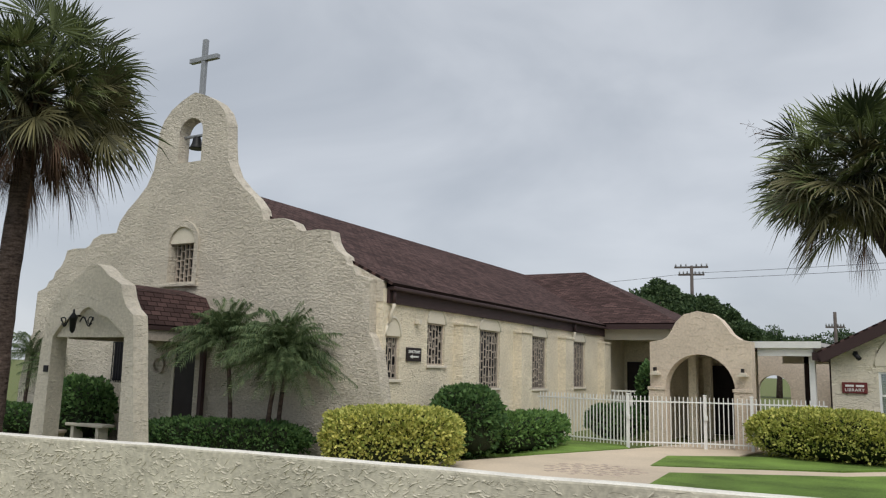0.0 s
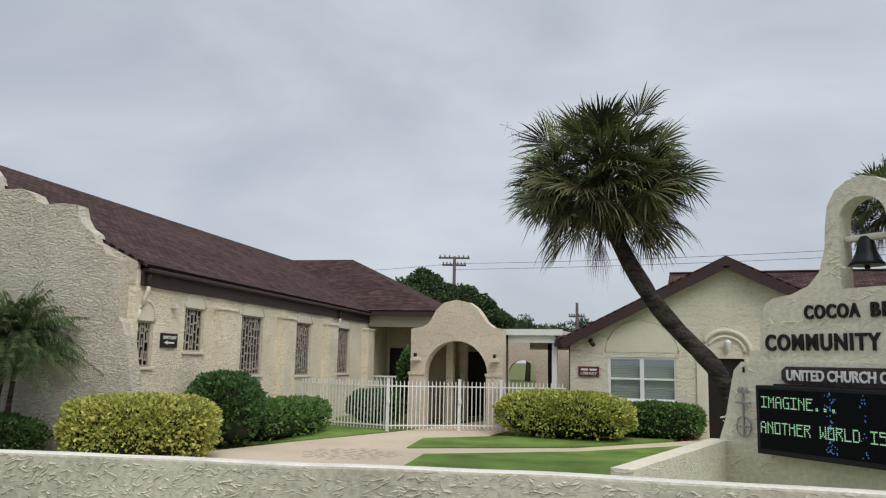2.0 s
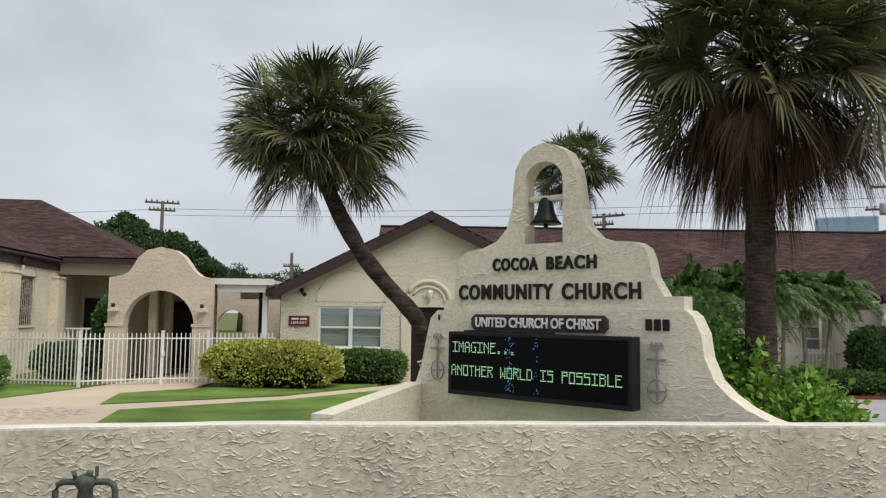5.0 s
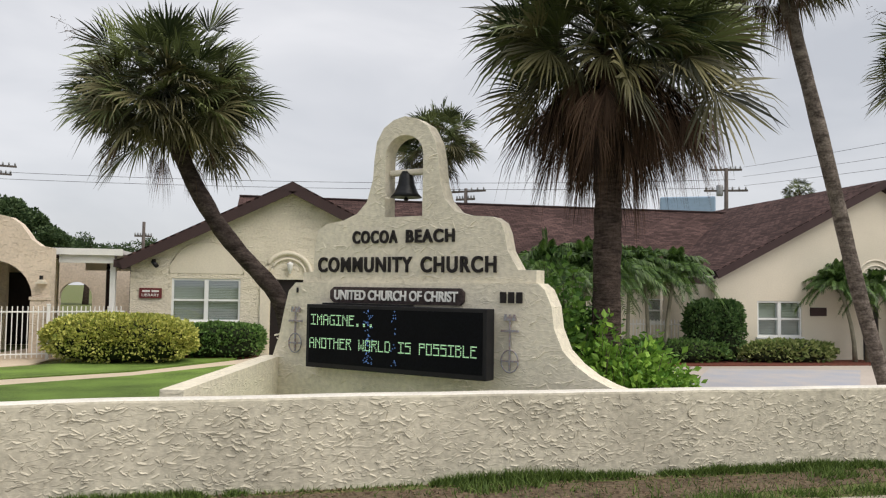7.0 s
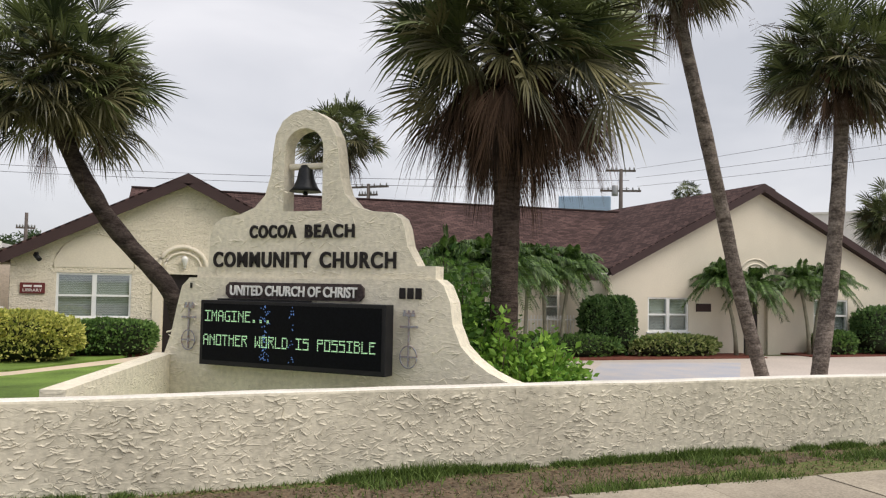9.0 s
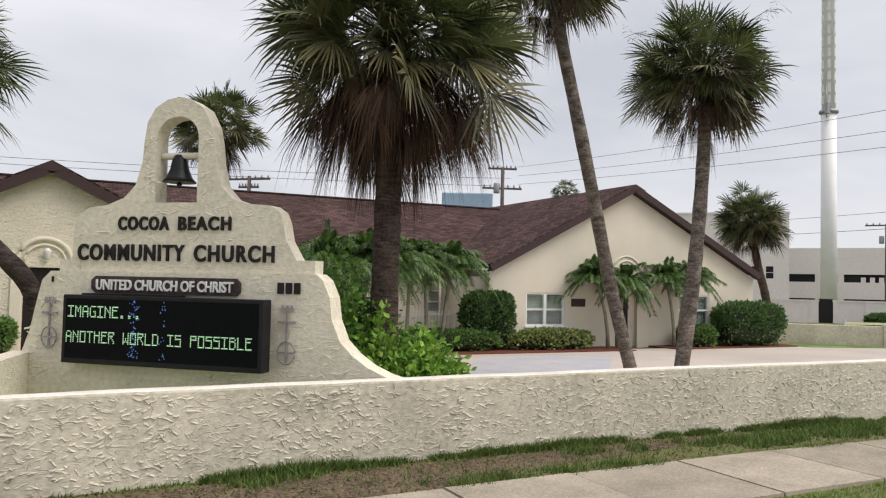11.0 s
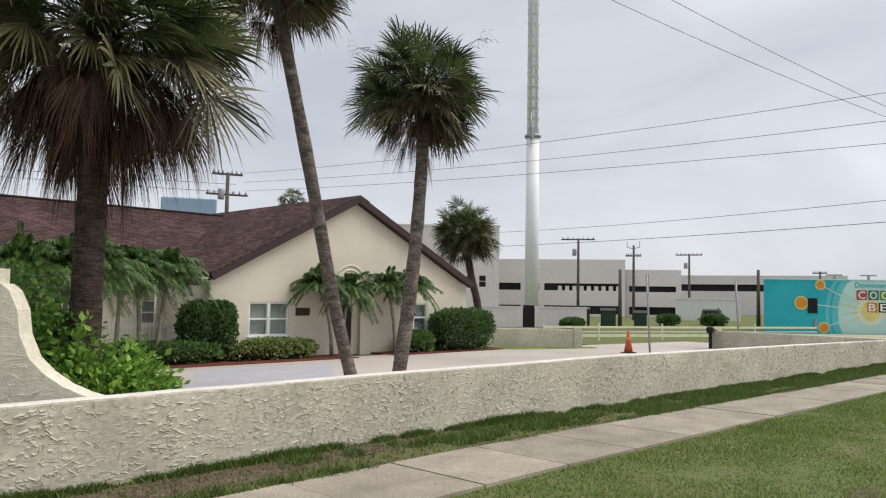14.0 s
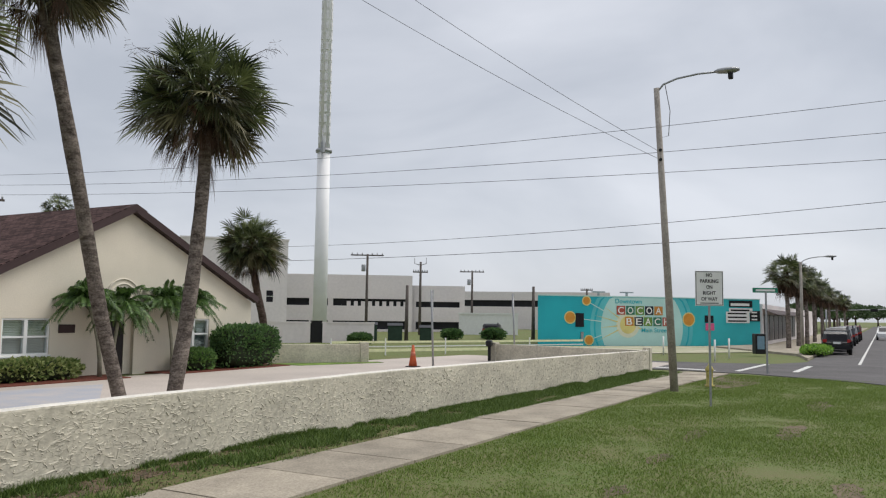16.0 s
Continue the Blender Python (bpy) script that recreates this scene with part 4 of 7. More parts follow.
def library():
    th = thing("library_wing", "cream stucco library wing with a brown gable roof", "building", (-0.07, 26.3, 0))
    hw, ze, zp = 4.9, 2.85, 5.3
    outline = [(-hw, -0.1), (-hw, ze), (0, zp), (hw, ze), (hw, -0.1)]
    door = rect(-0.62, 0.45, -0.05, 2.45)
    w = rect(-3.66, -1.56, 1.08, 2.44)
    part("front_wall", plate(outline, (door, w), 0, 0.25), M_LIB, th)
    part("left_wall", boxed(-hw, 0.25, -0.1, -hw + 0.25, 7, ze), M_LIB, th)
    part("right_wall", boxed(hw - 0.25, 0.25, -0.1, hw, 7, ze), M_LIB, th)
    sash_window(th, -2.61, 1.08, 2.44, 2.1)
    part("blind_arch", plate([(-2.61 + 1.12 * math.cos(math.pi * k / 16), 2.6 + 1.0 * math.sin(math.pi * k / 16)) for k in range(17)], (), -0.012, 0.02), M_SMOOTH, th)
    part("arch_line", tubed([(-2.61 + 1.14 * math.cos(math.pi * k / 16), -0.01, 2.6 + 1.02 * math.sin(math.pi * k / 16)) for k in range(17)], 0.02, 6), M_LIB, th)
    part("door_arch", tubed([(-0.08 + 0.72 * math.cos(math.pi * k / 16), -0.02, 2.62 + 0.68 * math.sin(math.pi * k / 16)) for k in range(17)], 0.07, 8), M_SMOOTH, th)
    part("door_arch_inner", tubed([(-0.08 + 0.55 * math.cos(math.pi * k / 16), -0.02, 2.62 + 0.50 * math.sin(math.pi * k / 16)) for k in range(17)], 0.04, 8), M_SMOOTH, th)
    part("door_surround", boxed(-0.95, -0.06, -0.05, -0.66, 0.02, 2.5, bevel=0.01), M_SMOOTH, th)
    part("door", boxed(-0.62, 0.15, 0, 0.45, 0.2, 2.45), M_DOOR, th, "dark brown panelled door")
    lamp = part("door_lamp", lathe([(0.03, 0.3), (0.1, 0.24), (0.1, 0.2), (0.06, 0.0), (0.02, -0.04)], 8), M_WHITE, th)
    lamp.matrix_basis = pose(-0.02, -0.12, 2.72)
    part("lamp_arm", boxed(-0.05, -0.12, 2.64, 0.01, 0.0, 2.69), M_WHITE, th)
    flood = part("floodlight", tubed([(-4.22, -0.16, 2.95), (-4.08, -0.30, 2.80)], 0.07, 10), M_BLACK, th)
    part("flood_bracket", boxed(-4.26, -0.14, 2.96, -4.16, 0.0, 3.02), M_BLACK, flood)
    ov = 0.35
    k = (zp - ze) / hw
    for s in (-1, 1):
        part("roof_slope", slab([(s * (hw + 0.3), -ov, ze - 0.3 * k + 0.3), (s * (hw + 0.3), 7, ze - 0.3 * k + 0.3), (0, 7, zp + 0.3), (0, -ov, zp + 0.3)], 0.08), M_ROOF, th)
        part("barge_board", slab([(s * (hw + 0.3), -ov - 0.03, ze - 0.3 * k + 0.24), (s * (hw + 0.3), -ov + 0.03, ze - 0.3 * k + 0.24), (0, -ov + 0.03, zp + 0.24), (0, -ov - 0.03, zp + 0.24)], 0.30), M_FASCIA, th)
        part("soffit", slab([(s * (hw + 0.3), -ov + 0.03, ze - 0.3 * k + 0.02), (s * (hw + 0.3), 0.0, ze - 0.3 * k + 0.02), (0, 0.0, zp + 0.02), (0, -ov + 0.03, zp + 0.02)], 0.03), M_FASCIA, th)
    part("apex_block", plate([(-0.5, zp + 0.02), (0, zp - 0.03), (0.5, zp + 0.02), (0, zp + 0.27)], (), -ov - 0.034, -ov + 0.034), M_FASCIA, th)
    part("eave_block", boxed(-hw - 0.45, -0.3, 2.74, -hw, 6, 2.98), M_FASCIA, th)
    sg = part("library_sign", boxed(-4.62, -0.05, 1.8, -3.95, -0.005, 2.12, bevel=0.008), mat("sign_maroon", (0.16, 0.035, 0.035), vary=0.1), th, "maroon sign with white lettering")
    write("word", "LIBRARY", 0.52, 0.085, -4.28, -0.055, 1.9, M_WHITE, sg, 0.006, 0.0005)
    part("name_bar", boxed(-4.53, -0.058, 1.99, -4.30, -0.05, 2.05), M_WHITE, sg)
    part("name_bar", boxed(-4.25, -0.058, 1.99, -4.03, -0.05, 2.05), M_WHITE, sg)
    return th


library()


def long_range():
    th = thing("long_building", "long low cream building with a brown shingle roof", "building", (0, 0, 0))
    yr, zr, yf, zf = 33.0, 5.85, 27.0, 2.95
    part("front_wall", plate(rect(4.8, 14.0, -0.1, 2.9), (rect(12.9, 13.9, 1.1, 1.98),), 27.6, 27.85), M_SMOOTH, th)
    sash_window(th, 13.4, 1.1, 1.98, 1.0, 27.6, True, 1)
    part("roof_front", slab([(-2.2, yf, zf), (20.0, yf, zf), (20.0, yr, zr), (-2.2, yr, zr)], 0.1), M_ROOF, th)
    part("roof_back", slab([(20.0, 39, zf), (-2.2, 39, zf), (-2.2, yr, zr), (20.0, yr, zr)], 0.1), M_ROOF, th)
    part("gable_end", plate([(28.0, 2.9), (33.0, 5.7), (38.0, 2.9)], (), 0, 0.2), M_FASCIA, th).matrix_basis = Matrix(((0, 1, 0, -2.1), (1, 0, 0, 0), (0, 0, 1, 0), (0, 0, 0, 1)))
    part("ridge_cap", boxed(-2.2, 32.9, 5.85, 20.0, 33.1, 5.9), M_FASCIA, th)
    part("fascia", boxed(4.8, 26.95, 2.72, 13.0, 27.02, 2.95), M_FASCIA, th)
    part("rear_wall", boxed(-2.2, 38.5, -0.1, 20, 38.75, 2.9), M_SMOOTH, th)
    part("downpipe", tubed([(13.1, 26.9, 2.7), (13.1, 26.9, 0.1)], 0.05, 8), M_TRIM, th)
    return th


long_range()


def hall():
    th = thing("hall", "cream stucco hall with wide brown gable beside the lot", "building", (19.9, 24.0, 0))
    hw, ze, zp = 6.5, 2.72, 5.85
    ax = -0.25
    outline = [(-6.35, -0.1), (-6.35, ze), (ax, zp), (6.2, ze), (6.2, -0.1)]
    holes = (rect(-4.83, -3.2, 0.8, 1.98), rect(2.2, 3.8, 0.8, 1.98), rect(-0.9, 0.1, -0.05, 2.25))
    part("front_wall", plate(outline, holes, 0, 0.25), M_SMOOTH, th)
    part("left_wall", boxed(-6.35, 0.25, -0.1, -6.1, 12, ze), M_SMOOTH, th)
    part("right_wall", boxed(5.95, 0.25, -0.1, 6.2, 12, ze), M_SMOOTH, th)
    sash_window(th, -4.015, 0.8, 1.98, 1.63)
    sash_window(th, 3.0, 0.8, 1.98, 1.6)
    part("door", boxed(-0.9, 0.15, 0, -0.2, 0.2, 2.25), M_DOOR, th)
    part("door_panel", boxed(-0.2, 0.12, 0, 0.1, 0.2, 2.25), M_TRIM, th)
    part("door_jamb", boxed(0.1, -0.05, -0.05, 0.4, 0.02, 2.3), M_SMOOTH, th)
    for r in (0.62, 0.78):
        part("arch_moulding", tubed([(-0.4 + r * math.cos(math.pi * k / 14), -0.01, 2.55 + r * 1.1 * math.sin(math.pi * k / 14)) for k in range(15)], 0.035, 6), M_TRIM, th)
    part("name_plate", boxed(-3.2 + 0.3, -0.04, 1.5, -2.3, 0.0, 1.78), M_FASCIA, th)
    ov = 0.3
    k = (zp - ze) / hw
    for s in (-1, 1):
        x1 = -6.5 if s < 0 else 6.35
        part("roof_slope", slab([(x1, -ov, ze - 0.15 * k + 0.28), (x1, 12, ze - 0.15 * k + 0.28), (ax, 12, zp + 0.28), (ax, -ov, zp + 0.28)], 0.08), M_ROOF, th)
        part("barge_board", slab([(x1, -ov - 0.03, ze - 0.15 * k + 0.25), (x1, -ov + 0.03, ze - 0.15 * k + 0.25), (ax, -ov + 0.03, zp + 0.25), (ax, -ov - 0.03, zp + 0.25)], 0.24), M_FASCIA, th)
        part("soffit", slab([(x1, -ov + 0.03, ze - 0.15 * k + 0.06), (x1, 0.0, ze - 0.15 * k + 0.06), (ax, 0.0, zp + 0.06), (ax, -ov + 0.03, zp + 0.06)], 0.03), M_FASCIA, th)
    part("apex_block", plate([(ax - 0.5, zp + 0.06), (ax, zp + 0.02), (ax + 0.5, zp + 0.06), (ax, zp + 0.28)], (), -ov - 0.034, -ov + 0.034), M_FASCIA, th)
    part("rear_wall", boxed(-6.35, 12, -0.1, 6.2, 12.2, ze), M_SMOOTH, th)
    part("gutter_box", boxed(-hw - 0.75, -0.2, 2.52, -hw - 0.02, 0.5, 2.72), M_FASCIA, th)
    return th


hall()

# ---- monument sign ----
GLYPHS = {
    "A": "01110 10001 10001 11111 10001 10001 10001", "B": "11110 10001 11110 10001 10001 10001 11110", "D": "11110 10001 10001 10001 10001 10001 11110",
    "E": "11111 10000 11110 10000 10000 10000 11111", "G": "01111 10000 10000 10011 10001 10001 01111", "H": "10001 10001 11111 10001 10001 10001 10001",
    "I": "11111 00100 00100 00100 00100 00100 11111", "L": "10000 10000 10000 10000 10000 10000 11111", "M": "10001 11011 10101 10101 10001 10001 10001",
    "N": "10001 11001 10101 10011 10001 10001 10001", "O": "11111 10001 10001 10001 10001 10001 11111", "P": "11111 10001 11111 10000 10000 10000 10000",
    "R": "11111 10001 11110 10100 10010 10001 10001", "S": "11111 10000 11111 00001 00001 00001 11111", "T": "11111 00100 00100 00100 00100 00100 00100",
    "W": "10001 10001 10001 10101 10101 11011 10001", ".": "00000 00000 00000 00000 00000 01100 01100", " ": "00000 00000 00000 00000 00000 00000 00000"}


def dot_text(bm, text, x, z, wide, high, y):
    """Lit dots of a display, from x to the right, with the top at z."""
    cols = len(text) * 6 - 1
    dx, dz = wide / cols, high / 7
    for i, ch in enumerate(text):
        for r, row in enumerate(GLYPHS[ch].split()):
            for c, bit in enumerate(row):
                if bit == "1":
                    px, pz = x + (i * 6 + c) * dx, z - r * dz
                    vs = [bm.verts.new(p) for p in ((px, y, pz - dz * 0.66), (px + dx * 0.8, y, pz - dz * 0.66), (px + dx * 0.8, y, pz), (px, y, pz))]
                    bm.faces.new(vs)


def iron_emblem(parent, x, z0, z1):
    """Cross over an orb, topped by a crown, of bent rod."""
    em = part("emblem", boxed(x - 0.009, -0.05, z0 + 0.12, x + 0.009, -0.02, z1 - 0.06), M_EMBLEM, parent, "grey iron emblem of cross, crown and orb")
    h = z1 - z0
    zc = z0 + 0.15
    part("orb_ring", tubed([(x + 0.125 * math.cos(2 * math.pi * k / 24), -0.035, zc + 0.15 * math.sin(2 * math.pi * k / 24)) for k in range(25)], 0.010, 6), M_EMBLEM, em)
    part("orb_band", boxed(x - 0.12, -0.045, zc - 0.012, x + 0.12, -0.025, zc + 0.012), M_EMBLEM, em)
    part("orb_shading", boxed(x - 0.012, -0.045, zc - 0.13, x + 0.012, -0.025, zc), M_EMBLEM, em)
    part("cross_arm", boxed(x - 0.13, -0.05, z1 - 0.24, x + 0.13, -0.02, z1 - 0.21), M_EMBLEM, em)
    part("crown", boxed(x - 0.09, -0.045, z1 - 0.085, x + 0.09, -0.025, z1 - 0.035), M_EMBLEM, em)
    for k in range(3):
        part("crown_point", boxed(x - 0.08 + k * 0.065, -0.045, z1 - 0.04, x - 0.05 + k * 0.065, -0.025, z1), M_EMBLEM, em)
    return em


M_EMBLEM = mat("weathered_iron", (0.33, 0.37, 0.41), rough=0.7, vary=0.3, scale=20, color2=(0.30, 0.20, 0.17))
M_LED_OFF = mat("led_panel_black", (0.004, 0.005, 0.007), rough=0.6, vary=0.3, scale=30, spec=0.1)
M_LED_TEXT = glow("led_pale_green", (0.45, 0.78, 0.46), 0.40)
M_LED_BLUE = glow("led_dim_blue", (0.10, 0.22, 0.55), 0.35)


def monument_sign():
    th = thing("monument_sign", "cream stucco church sign with bell arch and black letters", "sign", (3.99, 9.78, 0), -40)
    right = [(0.35, -0.1), (0.35, 0.9), (0.0, 1.0), (-0.23, 1.1), (-0.45, 1.25), (-0.62, 1.42), (-0.74, 1.7), (-0.78, 2.0), (-0.88, 2.22), (-0.98, 2.3)]
    upper = [(-1.02, 2.3), (-1.02, 2.48), (-1.29, 2.48), (-1.36, 2.6), (-1.45, 2.75), (-1.50, 3.0), (-1.56, 3.14), (-1.68, 3.22), (-2.05, 3.25), (-2.28, 3.32), (-2.45, 3.5), (-2.53, 3.75), (-2.57, 4.1), (-2.62, 4.35), (-2.76, 4.6), (-2.95, 4.72), (-3.14, 4.77), (-3.34, 4.73), (-3.52, 4.62), (-3.64, 4.42), (-3.68, 4.15), (-3.70, 3.85), (-3.80, 3.52), (-3.98, 3.34), (-4.25, 3.24), (-4.55, 3.2), (-4.72, 3.1), (-4.78, 2.9), (-4.80, 2.45), (-5.0, 2.44), (-5.0, 2.3)]
    low = [(-5.1, 2.28), (-5.24, 2.15), (-5.32, 1.85), (-5.42, 1.42), (-5.6, 0.96), (-5.75, 0.7), (-5.75, -0.1)]
    hole = arch_loop(-3.48, -2.82, 3.27, 4.18, 0.31)
    bm = plate([(-1.02, 2.2), *upper[1:-1], (-5.0, 2.2)], (hole,), 0.06, 0.34)
    bmesh.ops.bevel(bm, geom=[e for e in bm.edges if len(e.link_faces) == 2 and abs(e.verts[0].co.y - e.verts[1].co.y) < 1e-5 and abs(e.calc_face_angle(0)) > 1.2], offset=0.03, segments=2, affect="EDGES")
    part("sign_head", bm, M_SIGN, th)
    bm = plate(right + low, (), 0.0, 0.37)
    bmesh.ops.bevel(bm, geom=[e for e in bm.edges if len(e.link_faces) == 2 and abs(e.verts[0].co.y - e.verts[1].co.y) < 1e-5 and abs(e.calc_face_angle(0)) > 1.2], offset=0.03, segments=2, affect="EDGES")
    part("sign_base", bm, M_SIGN, th)
    # side wing that comes back to the garden wall
    a = Vector((-5.62, 0.1, 0))
    inv = pose(3.99, 9.78, 0, 0, 0, -40).inverted()
    b = inv @ Vector((-1.28, 9.75, 0))
    d = (b - a).normalized()
    nrm = Vector((-d.y, d.x, 0)) * 0.14
    bm = bmesh.new()
    vs = []
    for s, z in ((0.0, 1.0), (1.0, 0.96)):
        p = a.lerp(b, s)
        zt = 1.1 if s == 0 else 1.02
        vs.append([bm.verts.new((p.x + k * nrm.x, p.y + k * nrm.y, q)) for k, q in ((-1, -0.1), (-1, zt), (1, zt), (1, -0.1))])
    for k in range(4):
        bm.faces.new((vs[0][k], vs[1][k], vs[1][(k + 1) % 4], vs[0][(k + 1) % 4]))
    bm.faces.new(vs[0])
    bm.faces.new(vs[1][::-1])
    part("side_wing", bm, M_SIGN, th)
    # letters
    for text, x0, x1, z, h in (("COCOA", -4.04, -3.23, 2.975, 0.195), ("BEACH", -3.08, -2.27, 2.975, 0.195), ("COMMUNITY", -4.69, -2.97, 2.56, 0.235), ("CHURCH", -2.82, -1.61, 2.56, 0.235)):
        write("letters", text, x1 - x0, h, (x0 + x1) / 2, 0.045, z, M_LETTER, th, 0.035, 0.0055, 1.18)
    pl = [(-4.31, 1.98), (-2.12, 1.98), (-2.06, 2.04), (-2.06, 2.16), (-2.12, 2.22), (-4.31, 2.22), (-4.38, 2.16), (-4.38, 2.04)]
    board = part("name_board", plate(pl, (), -0.05, 0.0), mat("weathered_dark_board", (0.075, 0.055, 0.055), vary=0.3, scale=9, fine=30), th, "dark weathered board with white letters")
    write("letters", "UNITED CHURCH OF CHRIST", 2.14, 0.15, -3.22, -0.06, 2.10, M_WHITE, board, 0.02, 0.004)
    for k in range(3):
        part("number_bar", boxed(-1.52 + k * 0.12, -0.03, 2.03, -1.43 + k * 0.12, 0.0, 2.18, bevel=0.008), M_LETTER, th, "black number plate shapes")
    # display
    led = part("led_display", boxed(-4.84, -0.24, 1.0, -1.70, -0.02, 1.95, bevel=0.012), M_BLACK, th, "black electronic message display with pale green text")
    led.matrix_basis = pose(-4.67, -0.12, 0, 0, 0, -2.5) @ Matrix.Translation((4.84, 0.12, 0))
    part("screen", boxed(-4.78, -0.246, 1.07, -1.76, -0.238, 1.90), M_LED_OFF, led)
    part("hood", boxed(-4.60, -0.16, 1.952, -3.0, -0.04, 1.975), M_BLACK, led)
    for text, x, z, wide in (("IMAGINE...", -4.74, 1.80, 1.20), ("ANOTHER WORLD IS POSSIBLE", -4.76, 1.45, 2.92)):
        step = wide / (len(text) * 6 - 1) * 6
        for i, ch in enumerate(text):
            if ch != " ":
                bm = bmesh.new()
                dot_text(bm, ch, x + i * step, z, step * 5 / 6, 0.165, -0.25)
                part("letter", bm, M_LED_TEXT, led)
    bm = bmesh.new()
    rng = random.Random(3)
    for k in range(90):
        x = rng.choice((-3.70, -3.62, -3.66, -3.2)) + rng.uniform(-0.05, 0.05)
        z = rng.uniform(1.1, 1.88)
        bm.faces.new([bm.verts.new(p) for p in ((x, -0.249, z), (x + 0.014, -0.249, z), (x + 0.014, -0.249, z + 0.014), (x, -0.249, z + 0.014))])
    part("stray_pixels", bm, M_LED_BLUE, led)["kind"] = "stuff"
    iron_emblem(th, -5.06, 1.18, 1.9)
    iron_emblem(th, -1.36, 1.1, 1.88)
    bell = part("bell", lathe([(0.02, 0.42), (0.06, 0.42), (0.09, 0.36), (0.115, 0.2), (0.16, 0.07), (0.21, 0.0), (0.18, 0.0)], 24), mat("dark_bronze", (0.03, 0.032, 0.035), rough=0.45, metal=0.6, vary=0.2), th, "dark bronze bell hanging in the arch")
    bell.matrix_basis = pose(-3.19, 0.2, 3.57) @ Matrix.Diagonal((1.14, 1.14, 0.93, 1))
    part("bell_yoke", boxed(-3.47, 0.15, 3.90, -2.83, 0.26, 3.99, bevel=0.03), M_TRIM, th)
    part("clapper", lathe([(0.02, 0.0), (0.035, -0.03), (0.02, -0.06)], 8), M_BLACK, bell)
    part("hook", boxed(-5.06, -0.03, 2.12, -5.04, 0.0, 2.2), M_BLACK, th)
    return th


monument_sign()


# ---- palms ----
M_TRUNK_DARK = bark("dark_palm_trunk", (0.09, 0.07, 0.062), (0.04, 0.032, 0.03), 10.0)


def fan_leaf(bm, base, out, size, droop, rng, blades=24, spread=1.45, stalk=0.62):
    """A folded fan: blades joined to half their length, then split and hanging at the tips, on an arched stalk."""
    out = Vector(out).normalized()
    fall = Vector((0, 0, -1))
    s = out.cross(fall)
    if s.length < 0.05:
        s = Vector((rng.uniform(-1, 1), rng.uniform(-1, 1), 0.01))
    s.normalize()
    up = s.cross(out)
    if up.z < 0:
        up = -up
    base = Vector(base)
    sag = min(droop, 1.0)
    ln0 = size * stalk * rng.uniform(0.45, 1.1)
    hub = base + out * ln0 + fall * sag * ln0 * 0.3
    aim = (out + fall * droop * rng.uniform(0.4, 1.0) + s * rng.uniform(-0.2, 0.2)).normalized()
    roll = rng.uniform(-1.1, 1.1)
    s2 = s * math.cos(roll) + up * math.sin(roll)
    s2 = (s2 - aim * s2.dot(aim)).normalized()
    nrm = s2.cross(aim)
    if nrm.dot(up) < 0:
        nrm = -nrm
    w = size * 0.014
    mid = base.lerp(hub, 0.5) + up * ln0 * 0.07
    v = [bm.verts.new(p) for p in (base - s * w * 1.8, base + s * w * 1.8, mid + s * w, mid - s * w, hub + s * w * 0.7, hub - s * w * 0.7)]
    bm.faces.new((v[0], v[1], v[2], v[3]))
    bm.faces.new((v[3], v[2], v[4], v[5]))
    fold = rng.uniform(-0.25, 0.6)
    tip = hub + aim * size * 0.1
    v_hub = bm.verts.new(hub)
    for k in range(blades):
        if k % 6 == 3:
            v_hub = bm.verts.new(hub.lerp(tip, rng.random() * 0.6))
        t = -1 + 2 * (k + rng.uniform(-0.25, 0.25)) / (blades - 1)
        ang = t * spread
        d = (aim * math.cos(ang) + s2 * math.sin(ang) + nrm * fold * abs(t)).normalized()
        ln = size * (0.47 - 0.12 * t * t) * rng.uniform(0.8, 1.15)
        wd = ln * 0.42 * spread / blades * 1.05
        side = d.cross(nrm)
        if side.length < 1e-3:
            side = s2.copy()
        sv = (side.normalized() + nrm * (0.35 if k % 2 else -0.35)).normalized()
        hang = (0.2 + 0.6 * sag) * rng.uniform(0.5, 1.5)
        p1 = hub + d * ln * 0.45 + fall * hang * ln * 0.05
        p2 = hub + d * ln * 0.74 + fall * hang * ln * 0.22
        p3 = hub + d * ln * 0.95 + fall * hang * ln * rng.uniform(0.3, 0.75)
        q = [v_hub, bm.verts.new(p1 + sv * wd), bm.verts.new(p1 - sv * wd), bm.verts.new(p2 + sv * wd * 0.62), bm.verts.new(p2 - sv * wd * 0.62), bm.verts.new(p3)]
        bm.faces.new((q[0], q[1], q[2]))
        bm.faces.new((q[2], q[1], q[3], q[4]))
        bm.faces.new((q[4], q[3], q[5]))


def mesh_of(bm, name):
    me = bpy.data.meshes.new(name)
    bm.to_mesh(me)
    bm.free()
    return me


